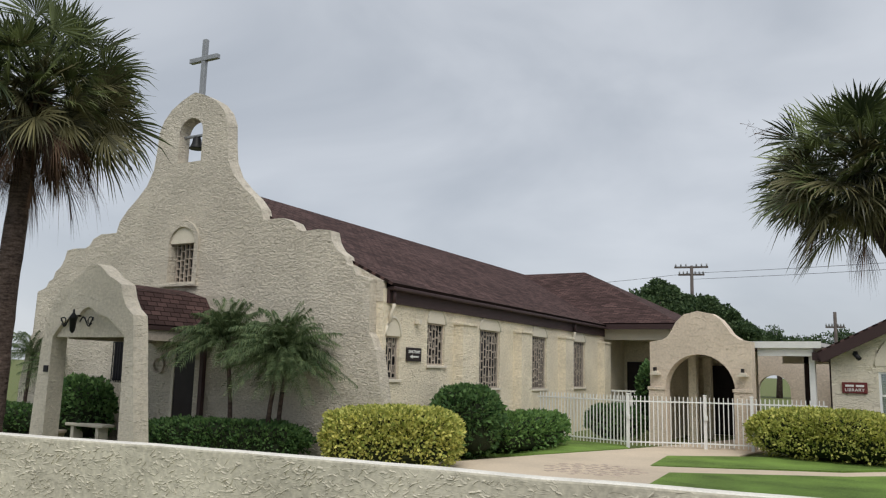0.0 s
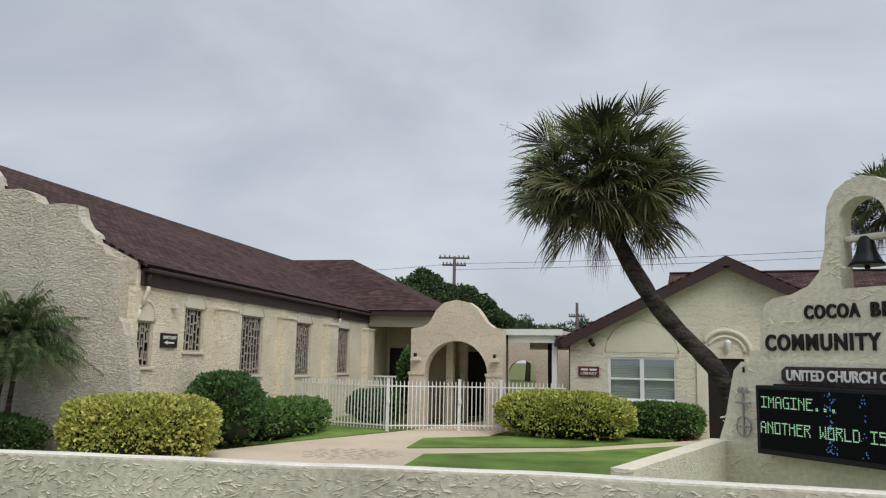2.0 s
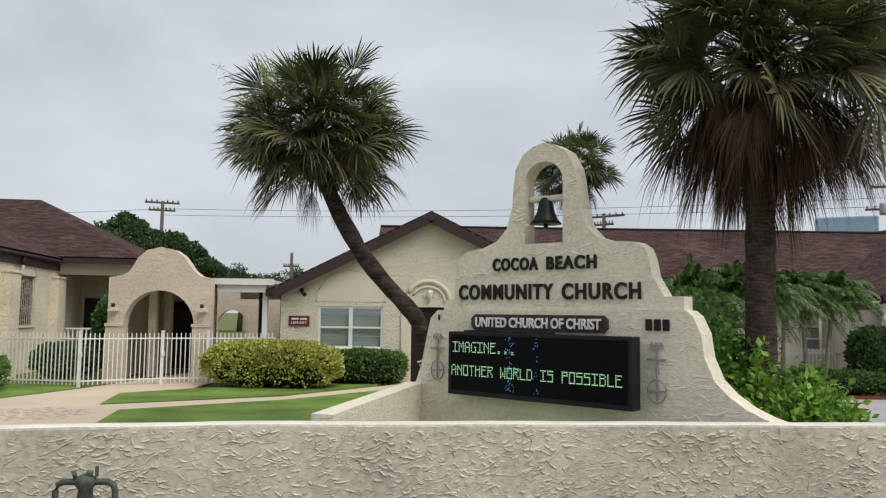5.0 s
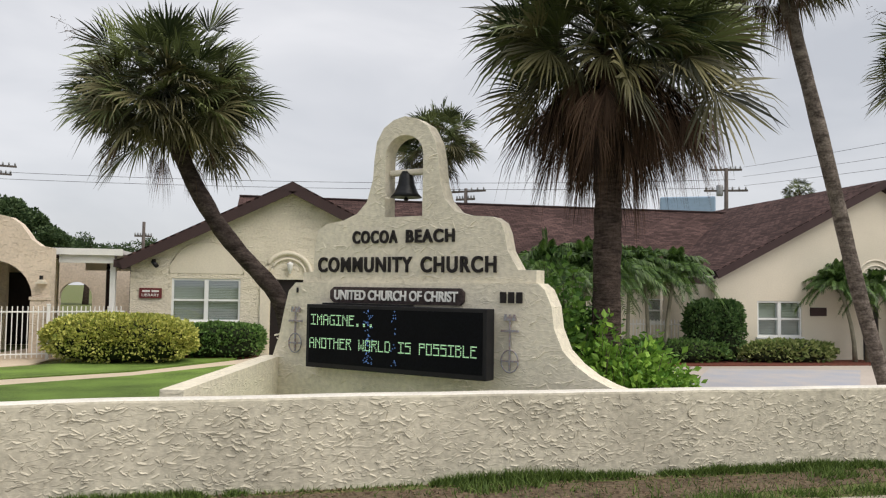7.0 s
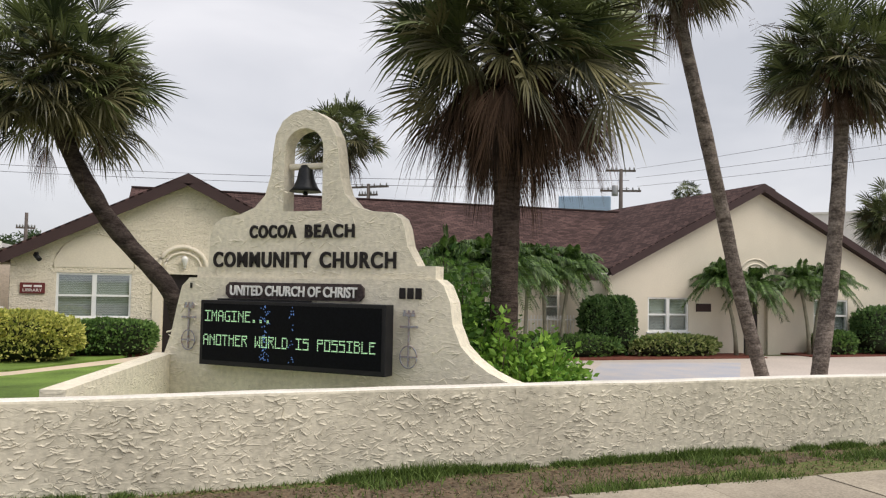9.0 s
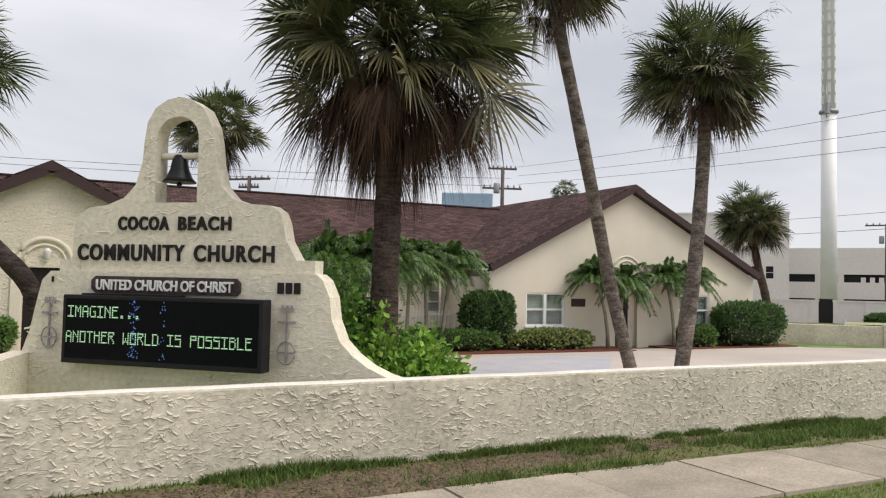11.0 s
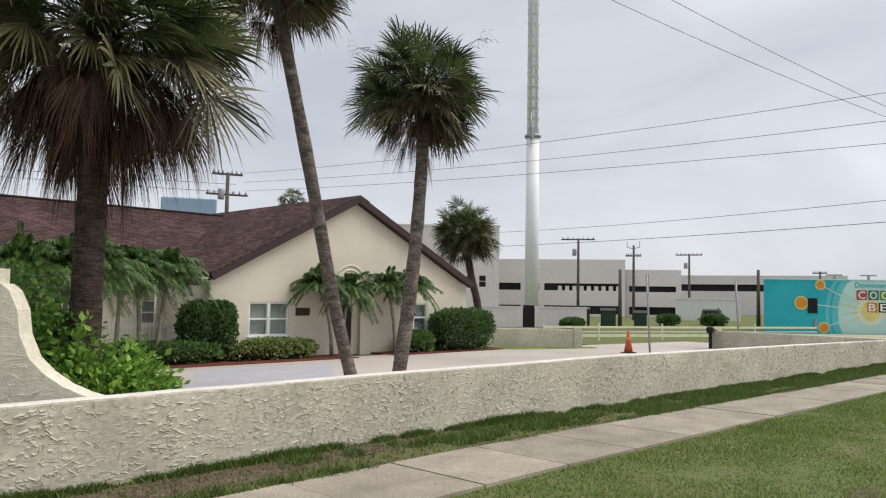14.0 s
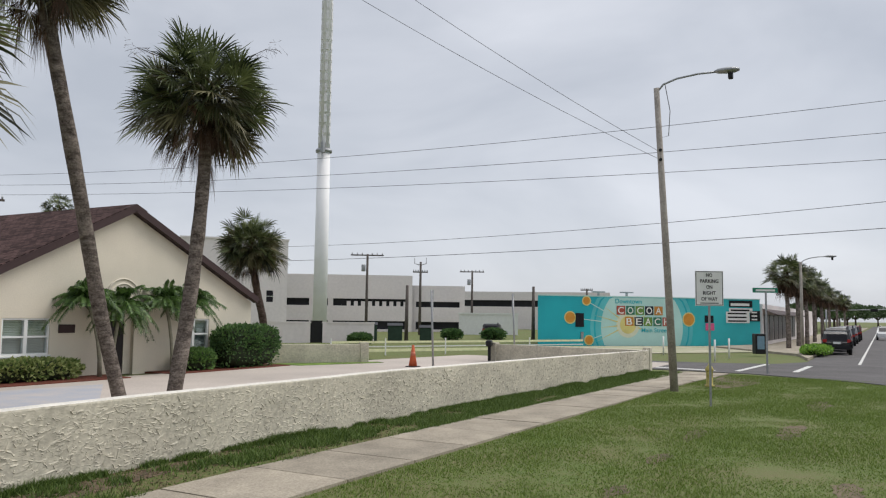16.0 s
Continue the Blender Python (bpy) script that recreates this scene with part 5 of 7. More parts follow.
def cabbage_palm(label, base, path, radii, size, green, olive, dead, seed, blades=22, trunk_mat=None, low=-0.7, crown_low=-0.45, skirt=0.6, group="", vine=False, tuft=True):
    """A sabal palm: trunk along the path (offsets from the base), a crown of fans round its top and a skirt of dead ones."""
    rng = random.Random(seed)
    size *= 1.12
    th = thing("palm_tree", label, "palm tree", base, 0, group)
    bm = bmesh.new()
    n = 26
    P = [Vector(p) for p in path]
    pts, rr = [], []
    for i in range(n + 1):
        t = i / n * (len(P) - 1)
        j = min(int(t), len(P) - 2)
        f = t - j
        p_1, p0, p1, p2 = P[max(j - 1, 0)], P[j], P[j + 1], P[min(j + 2, len(P) - 1)]
        q = 0.5 * ((2 * p0) + (p1 - p_1) * f + (2 * p_1 - 5 * p0 + 4 * p1 - p2) * f * f + (3 * p0 - 3 * p1 + p2 - p_1) * f ** 3)
        pts.append(q)
        r = radii[0] + (radii[1] - radii[0]) * i / n
        rr.append(r * (1 + 0.06 * rng.uniform(-1, 1)))
    tube(bm, pts, rr, 14)
    part("trunk", bm, trunk_mat or M_TRUNK, th)
    top = pts[-1]
    # old leaf bases round the head
    bm = bmesh.new()
    for k in range(26):
        a = rng.uniform(0, 2 * math.pi)
        z = rng.uniform(-0.28, 0.1) * size
        d = Vector((math.cos(a), math.sin(a), 0.9))
        p = top + Vector((0, 0, z)) + Vector((math.cos(a), math.sin(a), 0)) * radii[1] * 0.8
        s = Vector((-math.sin(a), math.cos(a), 0)) * 0.05
        bm.faces.new([bm.verts.new(q) for q in (p - s, p + s, p + d * 0.28 + s * 0.6, p + d * 0.28 - s * 0.6)])
    part("boots", bm, L_DEAD, th)
    kinds = (("crown", green, L_PALM, crown_low, 1.5, 1.0, 0.16, 1.6), ("old_leaves", olive, L_PALM_OLD, crown_low - 0.42, 0.45, 0.96, 0.34, 1.5), ("dead_skirt", dead, L_DEAD, -1.35, low, 0.85, 1.5, skirt))
    for nm, count, material, e0, e1, sz, dr, wide in kinds:
        if not count:
            continue
        bm = bmesh.new()
        for k in range(int(count * 1.25)):
            a = 2.399963 * k + rng.uniform(-0.4, 0.4)
            u = (k + rng.random()) / int(count * 1.25)
            e = math.asin(math.sin(e0) + (math.sin(min(e1, 1.5)) - math.sin(e0)) * u)
            d = Vector((math.cos(a) * math.cos(e), math.sin(a) * math.cos(e), math.sin(e)))
            fan_leaf(bm, top + Vector((0, 0, size * 0.07 + max(math.sin(e), 0) * size * 0.08)) + d * 0.12, d, size * sz * rng.uniform(0.78, 1.05), dr * rng.uniform(0.7, 1.3), rng, blades, wide * rng.uniform(0.75, 1.1))
        part(nm, mesh_of(bm, nm), material, th)
    if tuft:
        for k in range(2):
            bm = bmesh.new()
            a = rng.uniform(0, 6.28)
            p = top + Vector((0, 0, 0.3))
            d = Vector((math.cos(a), math.sin(a), 0.6)) * size * 1.0
            stalk = [p, p + d * 0.5 + Vector((0, 0, 0.15)), p + d * 0.85, p + d + Vector((0, 0, -0.25))]
            tube(bm, stalk, [0.012, 0.01, 0.006, 0.003], 4)
            for j in range(60):
                q = p + d * rng.uniform(0.5, 1.0)
                w = Vector((rng.uniform(-1, 1), rng.uniform(-1, 1), rng.uniform(-1.2, 0.4))) * 0.22
                bm.faces.new([bm.verts.new(v) for v in (q, q + w, q + w + Vector((0, 0, -0.012)))])
            part("flower_stalk", mesh_of(bm, "flower_stalk"), L_DEAD, th)
    if vine:
        pv = np.array([top + Vector((0.18, -0.15, -0.25))] * 26) + np.random.default_rng(seed).normal(0, 0.11, (26, 3))
        part("vine", leaf_cloud(pv, np.random.default_rng(seed).normal(0, 1, (26, 3)), 0.11, np.random.default_rng(seed), 1.0), L_DEEP, th, "dark broad leaves of a climber")
    return th


def feather_frond(bm, base, a, e, ln, droop, rng, pairs=22, leaf=0.28, vee=0.5, w=0.018):
    """An arching frond with leaflets on both sides."""
    d0 = Vector((math.cos(a) * math.cos(e), math.sin(a) * math.cos(e), math.sin(e)))
    s = Vector((-math.sin(a), math.cos(a), 0))
    pts = []
    for i in range(9):
        t = i / 8
        pts.append(Vector(base) + d0 * ln * t + Vector((0, 0, -1)) * droop * ln * t * t)
    for i in range(8):
        wd = 0.012 * (1 - i / 9)
        bm.faces.new([bm.verts.new(p) for p in (pts[i] - s * wd, pts[i] + s * wd, pts[i + 1] + s * wd * 0.9, pts[i + 1] - s * wd * 0.9)])
    for k in range(pairs):
        t = 0.12 + 0.88 * k / pairs
        j = min(int(t * 8), 7)
        p = pts[j].lerp(pts[j + 1], t * 8 - j)
        tan = (pts[j + 1] - pts[j]).normalized()
        up = s.cross(tan)
        L = leaf * (1 - 0.55 * abs(t - 0.45)) * rng.uniform(0.85, 1.1)
        for sg in (-1, 1):
            d = (s * sg * 0.85 + tan * 0.6 + up * -vee * 0.2 + Vector((0, 0, vee * 0.5))).normalized()
            q = p + d * L * 0.6
            tip = p + d * L + Vector((0, 0, -L * rng.uniform(0.35, 0.8)))
            bm.faces.new([bm.verts.new(v) for v in (p, q + tan * w, tip, q - tan * w)])


def feather_palm(label, base, stems, ln, count, material, seed, leaf=0.3, droop=0.6, pairs=22, group="", up=1.2, stem_r=0.05, wide=0.018, stem_mat=None, low=-0.1):
    """A clump of slender stems, each with a head of arching feather fronds. stems: (dx, dy, height, lean x, lean y)."""
    rng = random.Random(seed)
    th = thing("feather_palm", label, "palm", base, 0, group)
    for dx, dy, h, lx, ly in stems:
        pts = [(dx + lx * t * t, dy + ly * t * t, h * t) for t in (0, 0.25, 0.5, 0.75, 1)]
        part("stem", tubed(pts, [stem_r * 1.4, stem_r * 1.1, stem_r, stem_r * 0.95, stem_r * 1.1], 9), stem_mat or M_TRUNK_SMOOTH, th)
        bm = bmesh.new()
        for k in range(int(count * 1.5)):
            a = 2.399963 * k + rng.uniform(-0.35, 0.35)
            e = low + (up + 0.05 - low) * (k + rng.random()) / (count * 1.5)
            feather_frond(bm, pts[-1], a, e, ln * rng.uniform(0.8, 1.1), droop * rng.uniform(0.7, 1.7), rng, pairs, leaf, 0.5, wide)
        part("fronds", mesh_of(bm, "fronds"), material, th)
    return th


cabbage_palm("leaning cabbage palm with a bent dark trunk beside the library", (0.05, 14.6, 0), [(-0.04, 0, -0.1), (-0.03, 0, 0.8), (-0.1, 0, 1.5), (-0.28, 0, 2.05), (-0.58, 0, 2.42), (-0.90, 0, 2.75), (-1.31, 0, 3.25), (-1.57, 0, 3.67), (-1.75, 0, 3.98), (-1.95, 0, 4.4), (-2.12, 0, 4.85), (-2.22, 0, 5.3)], (0.155, 0.145), 1.6, 82, 92, 5, 11, 26, M_TRUNK_DARK, low=-0.5, crown_low=-0.3, vine=True, tuft=2)
cabbage_palm("tall cabbage palm with a heavy skirt of dead fronds", (4.66, 11.5, 0), [(0, 0, -0.1), (0.0, 0, 1.5), (0.02, 0, 3.4), (0.1, 0, 5.75)], (0.225, 0.2), 2.06, 84, 46, 120, 12, 30, low=-0.35, crown_low=-0.12, skirt=0.62)
cabbage_palm("cabbage palm with a leaning pale trunk in the lot", (10.95, 13.0, 0), [(-0.1, 0, -0.1), (-0.31, 0, 0.62), (-0.81, 0, 2.19), (-1.28, 0, 4.01), (-1.66, 0, 5.45), (-2.08, 0, 6.98), (-2.25, 0, 7.6), (-2.42, 0, 8.35)], (0.14, 0.12), 1.42, 60, 52, 14, 13, 24, M_TRUNK_PALE, vine=True)
cabbage_palm("slender cabbage palm with a curving pale trunk in the lot", (11.9, 13.0, 0), [(0, 0, -0.1), (0.11, 0, 0.63), (0.36, 0, 2.09), (0.55, 0, 3.59), (0.66, 0, 4.86), (0.69, 0, 5.75), (0.62, 0, 6.75)], (0.165, 0.13), 1.5, 76, 70, 22, 14, 24, M_TRUNK_PALE, low=-0.5)
cabbage_palm("cabbage palm with a rough trunk before the church", (-15.6, 7.28, 0), [(0, 0, -0.1), (0.0, 0, 2), (0.02, 0.03, 4.5), (0.1, 0.12, 7.1)], (0.2, 0.19), 2.05, 66, 60, 50, 15, 32, low=-0.35, crown_low=-0.2, skirt=0.55)
cabbage_palm("distant cabbage palm behind the sign", (6.9, 39.0, 0), [(0, 0, 0), (0, 0, 4), (0.05, 0, 9.4)], (0.2, 0.18), 2.05, 60, 44, 16, 16, 18, tuft=False)
cabbage_palm("cabbage palm beside the lot with a bent trunk", (29.3, 25.9, 0), [(0, 0, 0), (-0.3, 0, 1.9), (-0.75, 0, 3.2), (-1.3, 0, 5.2)], (0.2, 0.16), 1.48, 80, 100, 14, 17, 18, tuft=False)
cabbage_palm("distant cabbage palm behind the hall roof", (30.6, 44.0, 0), [(0, 0, 0), (0, 0, 4), (0, 0, 8.3)], (0.2, 0.18), 1.0, 34, 8, 6, 18, 12, tuft=False)

# ---- hedges and shrubs ----
def hedge(name, label, base, half, material, leaves, seed, size=0.05, turn=0.0, power=3.5, lumps=0.11, category="hedge", group=""):
    """A clipped mass of leaves: half widths x, y and full height; a rough coat of leaves over a core coloured as the
    shade between them.
    """
    rng = np.random.default_rng(seed)
    th = thing(name, label, category, base, turn, group)
    d = rng.normal(0, 1, (leaves, 3))
    d[:, 2] = np.abs(d[:, 2]) * np.where(rng.random(leaves) < 0.2, -0.5, 1.0)
    d /= np.linalg.norm(d, axis=1)[:, None]
    r = (np.abs(d) ** power).sum(1) ** (-1 / power)
    p = d * r[:, None]
    lump = np.array([noise.noise((v[0] * 2.2 * half[0], v[1] * 2.2 * half[1], v[2] * 2.2 + seed)) + 0.6 * noise.noise((v[0] * 6 * half[0], v[1] * 6 * half[1], v[2] * 6 + seed)) for v in p])
    k = 1 + lumps * lump + rng.normal(0, 0.02, leaves) - 0.10 * (rng.random(leaves) ** 3)
    h = half[2] / 2
    pts = p * k[:, None] * np.array((half[0], half[1], h)) + np.array((0, 0, h))
    pts[:, 2] = np.maximum(pts[:, 2], 0.01)
    part("leaves", leaf_cloud(pts, d * np.array((1, 1, 1.0)) + np.array((0, 0, 0.25)), size, rng), material, th)
    # smooth core whose dark colour fills the leaf gaps with shade
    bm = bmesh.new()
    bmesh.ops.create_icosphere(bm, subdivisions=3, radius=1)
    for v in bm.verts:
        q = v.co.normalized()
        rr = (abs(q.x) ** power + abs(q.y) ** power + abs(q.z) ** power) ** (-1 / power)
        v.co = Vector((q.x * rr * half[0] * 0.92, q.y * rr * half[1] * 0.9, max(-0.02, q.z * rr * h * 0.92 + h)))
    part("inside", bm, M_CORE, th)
    return th


hedge("hedge", "clipped yellow-green hedge before the church", (-11.95, 14.35, 0), (1.5, 1.0, 1.28), L_YELLOW, 16000, 1, 0.062, 40)
hedge("bush", "round dark green clipped bush by the church wall", (-11.95, 17.3, 0), (0.88, 0.75, 1.75), L_DEEP, 3900, 2, 0.081, 20, 2.6, category="bush")
hedge("hedge", "low green hedge along the church wall", (-12.05, 20.3, 0), (0.75, 2.3, 0.98), L_GREEN, 4875, 3, 0.074, 6, 4)
hedge("hedge", "clipped green hedge in front of the porch", (-15.7, 12.62, 0), (2.0, 0.6, 0.85), L_DEEP, 6000, 4, 0.06, 22, 4.5)
hedge("hedge", "clipped yellow-green hedge beside the library", (-4.75, 24.2, 0), (1.95, 1.0, 1.32), L_YELLOW, 16000, 5, 0.062, -8, 3.2)
hedge("hedge", "green hedge under the library window", (-2.15, 25.6, 0), (1.25, 0.55, 1.02), L_GREEN, 3750, 6, 0.074, 0, 4)
hedge("bush", "dark green bush beside the church porch", (-21.73, 12.38, 0), (1.2, 0.6, 1.66), L_DEEP, 2625, 7, 0.095, 0, 2.6, category="bush")
hedge("hedge", "dark low hedge beyond the church porch", (-25.5, 12.2, 0), (2.4, 0.7, 0.8), L_DEEP, 3000, 8, 0.081, 10, 3.5)
hedge("hedge", "low green hedge along the hall", (11.6, 23.5, 0), (2.0, 0.5, 0.68), L_GREEN, 3150, 9, 0.074, 0, 3.5)
hedge("hedge", "loose variegated shrubs under the hall window", (15.7, 23.4, 0), (1.6, 0.42, 0.66), L_VARIED, 2700, 10, 0.081, 0, 3, lumps=0.2)
hedge("bush", "clipped dark green bush at the hall corner", (13.05, 23.9, 0), (0.5, 0.45, 1.92), L_DEEP, 2400, 11, 0.081, 0, 3.0, category="bush")
hedge("bush", "clipped dark green bush at the hall corner", (13.85, 23.8, 0), (0.5, 0.45, 1.95), L_DEEP, 2400, 12, 0.081, 0, 3.0, category="bush")
hedge("bush", "small green bush beside the hall", (22.35, 23.3, 0), (0.75, 0.45, 0.82), L_GREEN, 1650, 13, 0.081, 0, 3, category="bush")
hedge("bush", "dark clipped bush at the end of the hall", (25.1, 23.3, 0), (1.6, 0.6, 1.68), L_DEEP, 3750, 14, 0.088, 0, 4.5, category="bush")
hedge("bush", "dark bush behind the gate", (-11.6, 25.6, 0), (0.9, 0.5, 1.1), L_DEEP, 1500, 15, 0.095, 0, 3, category="bush")
hedge("bush", "narrow dark evergreen beside the porch", (-11.3, 28.2, 0), (0.55, 0.45, 2.6), L_DEEP, 1950, 16, 0.095, 0, 2.0, category="bush")


def loose_shrub(label, base, clumps, material, size, seed):
    """An unclipped shrub: many leafy shoots of uneven height."""
    rng = np.random.default_rng(seed)
    th = thing("shrub", label, "shrub", base)
    bm = bmesh.new()
    P, N = [], []
    for x, y, h, w, n in clumps:
        for k in range(n):
            a, rr = rng.uniform(0, 6.28), w * math.sqrt(rng.random())
            tip = np.array((x + rr * math.cos(a), y + rr * math.sin(a), h * (0.45 + 0.55 * rng.random()) * (1 - 0.35 * (rr / w) ** 2)))
            root = np.array((x + 0.2 * rr * math.cos(a), y + 0.2 * rr * math.sin(a), 0.0))
            if k % 5 == 0:
                tube(bm, [tuple(root), tuple((root + tip) / 2 + rng.normal(0, 0.03, 3)), tuple(tip)], [0.012, 0.008, 0.004], 4)
            for j in range(18):
                t = 0.35 + 0.65 * rng.random()
                q = root + (tip - root) * t + rng.normal(0, 0.05, 3)
                P.append(q)
                out = np.array((math.cos(a), math.sin(a), 0.45)) + rng.normal(0, 0.6, 3)
                N.append(out / np.linalg.norm(out))
    part("twig", bm, M_TRUNK, th)
    part("leaves", leaf_cloud(np.array(P), np.array(N), size, rng, 1.7, 0.4), material, th)
    return th


loose_shrub("bright green leafy shrub spilling over the garden wall", (4.8, 10.75, 0), [(0.05, 0.0, 1.7, 0.75, 240), (-0.45, 0.3, 2.0, 0.6, 180), (0.38, -0.1, 1.4, 0.55, 160)], L_BRIGHT, 0.072, 21)
loose_shrub("tall dark green shrub behind the church sign", (3.95, 11.5, 0), [(-0.1, 0.0, 2.95, 0.6, 200), (0.5, 0.2, 2.4, 0.6, 190), (0.3, 0.9, 2.7, 0.7, 150)], L_SHRUB, 0.075, 22)

# feather palms
feather_palm("clump of small date palms with arching grey-green fronds", (-15.9, 12.9, 0), [(0.1, 0.0, 2.75, -0.35, 0), (1.25, 0.1, 2.5, 0.4, 0)], 1.6, 46, L_DATE, 31, 0.34, 0.38, 30, "", 1.35, 0.055, 0.014, M_TRUNK)
feather_palm("small date palm beside the porch with low fronds", (-14.6, 13.3, 0), [(0, 0, 2.2, 0.2, 0)], 1.4, 34, L_DATE, 32, 0.34, 0.38, 30, "", 1.2, 0.055, 0.014, M_TRUNK)
feather_palm("small date palms beyond the church porch", (-25.3, 12.6, 0), [(0, 0, 2.3, 0.2, 0), (1.0, 0.4, 1.9, 0.1, 0)], 1.3, 24, L_DATE, 33, 0.3, 0.38, 22, "", 1.3, 0.06, 0.014, M_TRUNK)
for label, base, stems, ln, seed in (
        ("pair of slender green palms beside the hall door", (18.1, 23.25, 0), [(0, 0, 2.55, -0.6, 0), (0.45, 0, 2.4, 0.3, 0)], 1.25, 34),
        ("pair of slender green palms under the hall window", (21.2, 23.25, 0), [(0, 0, 2.5, -0.4, 0), (0.3, 0.1, 2.6, 0.5, 0)], 1.25, 35),
        ("clump of tall green palms at the inner corner", (10.2, 23.3, 0), [(0, 0, 2.95, 0.1, 0), (0.75, 0.1, 2.75, -0.15, 0), (1.25, 0, 2.85, 0.35, 0), (-0.4, 0.3, 3.0, -0.3, 0)], 1.45, 36),
        ("clump of dark green palms behind the sign", (6.6, 19.5, 0), [(0, 0, 2.7, -0.3, 0), (0.7, 0.3, 2.8, 0.3, 0), (1.3, 0.2, 2.7, 0.2, 0)], 1.45, 37)):
    feather_palm(label, base, stems, ln * 1.1, 26, L_FEATHER, seed, 0.36, 0.58, 44, "palms along the hall", 1.5, 0.06, 0.02, None, 0.15)


# ---- broad trees beyond the roofs ----
def tree(label, base, h, w, seed, leaves=26000, size=0.17):
    rng = np.random.default_rng(seed)
    th = thing("tree", label, "tree", base)
    bm = bmesh.new()
    tube(bm, [(0, 0, 0), (0.1, 0, h * 0.3), (0.0, 0.1, h * 0.5)], [0.35, 0.28, 0.2], 10)
    for k in range(7):
        a = k * 0.9
        tube(bm, [(0, 0, h * 0.35), (math.cos(a) * w * 0.35, math.sin(a) * w * 0.25, h * 0.6), (math.cos(a) * w * 0.7, math.sin(a) * w * 0.5, h * 0.8)], [0.18, 0.12, 0.05], 6)
    part("trunk", bm, M_TRUNK, th)
    P, N = [], []
    clumps = 46
    for k in range(clumps):
        a = rng.uniform(0, 6.28)
        r = math.sqrt(rng.random())
        c = np.array((math.cos(a) * r * w, math.sin(a) * r * w * 0.6, h * (0.62 + 0.32 * (1 - r * r) * rng.uniform(0.6, 1.1))))
        rad = w * rng.uniform(0.14, 0.26)
        n = leaves // clumps
        d = rng.normal(0, 1, (n, 3))
        d /= np.linalg.norm(d, axis=1)[:, None]
        P.append(c + d * rad * rng.uniform(0.55, 1.0, (n, 1)) * np.array((1, 1, 0.7)))
        N.append(d)
    part("crown", leaf_cloud(np.concatenate(P), np.concatenate(N), size, rng, 1.3), L_TREE, th)
    return th


tree("broad dark green tree behind the church wing", (-23.4, 57.0, 0), 9.2, 4.8, 41)
tree("broad dark green tree behind the church wing", (-19.6, 57.5, 0), 8.0, 4.0, 42)
tree("broad dark green tree behind the church wing", (-21.6, 58.5, 0), 8.6, 3.4, 46)
tree("low dark trees far behind the covered walk", (-22.5, 93.0, 0), 7.4, 5.0, 43, 12000)
tree("low dark trees far behind the covered walk", (-16.5, 94.0, 0), 7.2, 5.5, 44, 12000)
tree("low dark trees far behind the covered walk", (-28.0, 96.0, 0), 7.0, 5.5, 45, 12000)


# ---- white picket fence and gate ----
def fence_run(label, a, b, gate=False, name="fence", top=1.55):
    a, b = Vector((*a, 0)), Vector((*b, 0))
    ln = (b - a).length
    th = thing(name, label, "gate" if gate else "fence", a, math.degrees(math.atan2(b.y - a.y, b.x - a.x)))
    for z in (0.16, top - 0.18):
        part("rail", boxed(0.02, -0.02, z, ln - 0.02, 0.02, z + 0.04), M_WHITE, th)
    me = mesh_of(boxed(-0.013, -0.013, 0.07, 0.013, 0.013, top), "picket")
    me.materials.append(M_WHITE)
    n = int(ln / 0.125)
    for k in range(1, n):
        o = part("picket", me, None, th)
        o.location = (ln * k / n, 0, 0)
    return th


def fence_post(x, y):
    th = thing("fence_post", "white square steel fence post with a flat cap", "post", (x, y, 0), 10, "fence posts")
    part("shaft", boxed(-0.045, -0.045, 0, 0.045, 0.045, 1.58), M_WHITE, th)
    part("latch_box", boxed(-0.02, -0.09, 0.86, 0.08, -0.04, 1.0, bevel=0.01), M_WHITE, th)
    part("cap", boxed(-0.055, -0.055, 1.58, 0.055, 0.055, 1.62, bevel=0.01), M_WHITE, th)


FENCE = [(-13.6, 23.9), (-10.12, 23.3), (-8.2, 24.6), (-6.95, 25.05), (-5.05, 26.1)]
for i, (a, b) in enumerate(zip(FENCE, FENCE[1:])):
    fence_run("white steel picket gate before the gateway arch" if i == 1 else "white steel picket fence beside the church path", a, b, i == 1, "gate" if i == 1 else "fence")
for x, y in FENCE[1:4]:
    fence_post(x, y)
fence_run("low white picket fence at the inner corner of the hall", (8.0, 25.2), (13.0, 25.2), top=1.3)

# sign on the church wall
sd = thing("sanctuary_sign", "dark brown sign with white word and arrow on the church wall", "sign", (CH[0], CH[1], 0), CH_TURN + 90)
bd = part("board", boxed(1.36, -0.05, 2.38, 2.06, -0.005, 2.72, bevel=0.006), M_DOOR, sd)
write("word", "SANCTUARY", 0.58, 0.075, 1.71, -0.055, 2.62, M_WHITE, bd, 0.006, 0.002)
part("arrow_shaft", boxed(1.60, -0.06, 2.475, 1.90, -0.05, 2.515), M_WHITE, bd)
part("arrow_head", plate([(1.48, 2.495), (1.61, 2.545), (1.61, 2.445)], (), -0.06, -0.05), M_WHITE, bd)

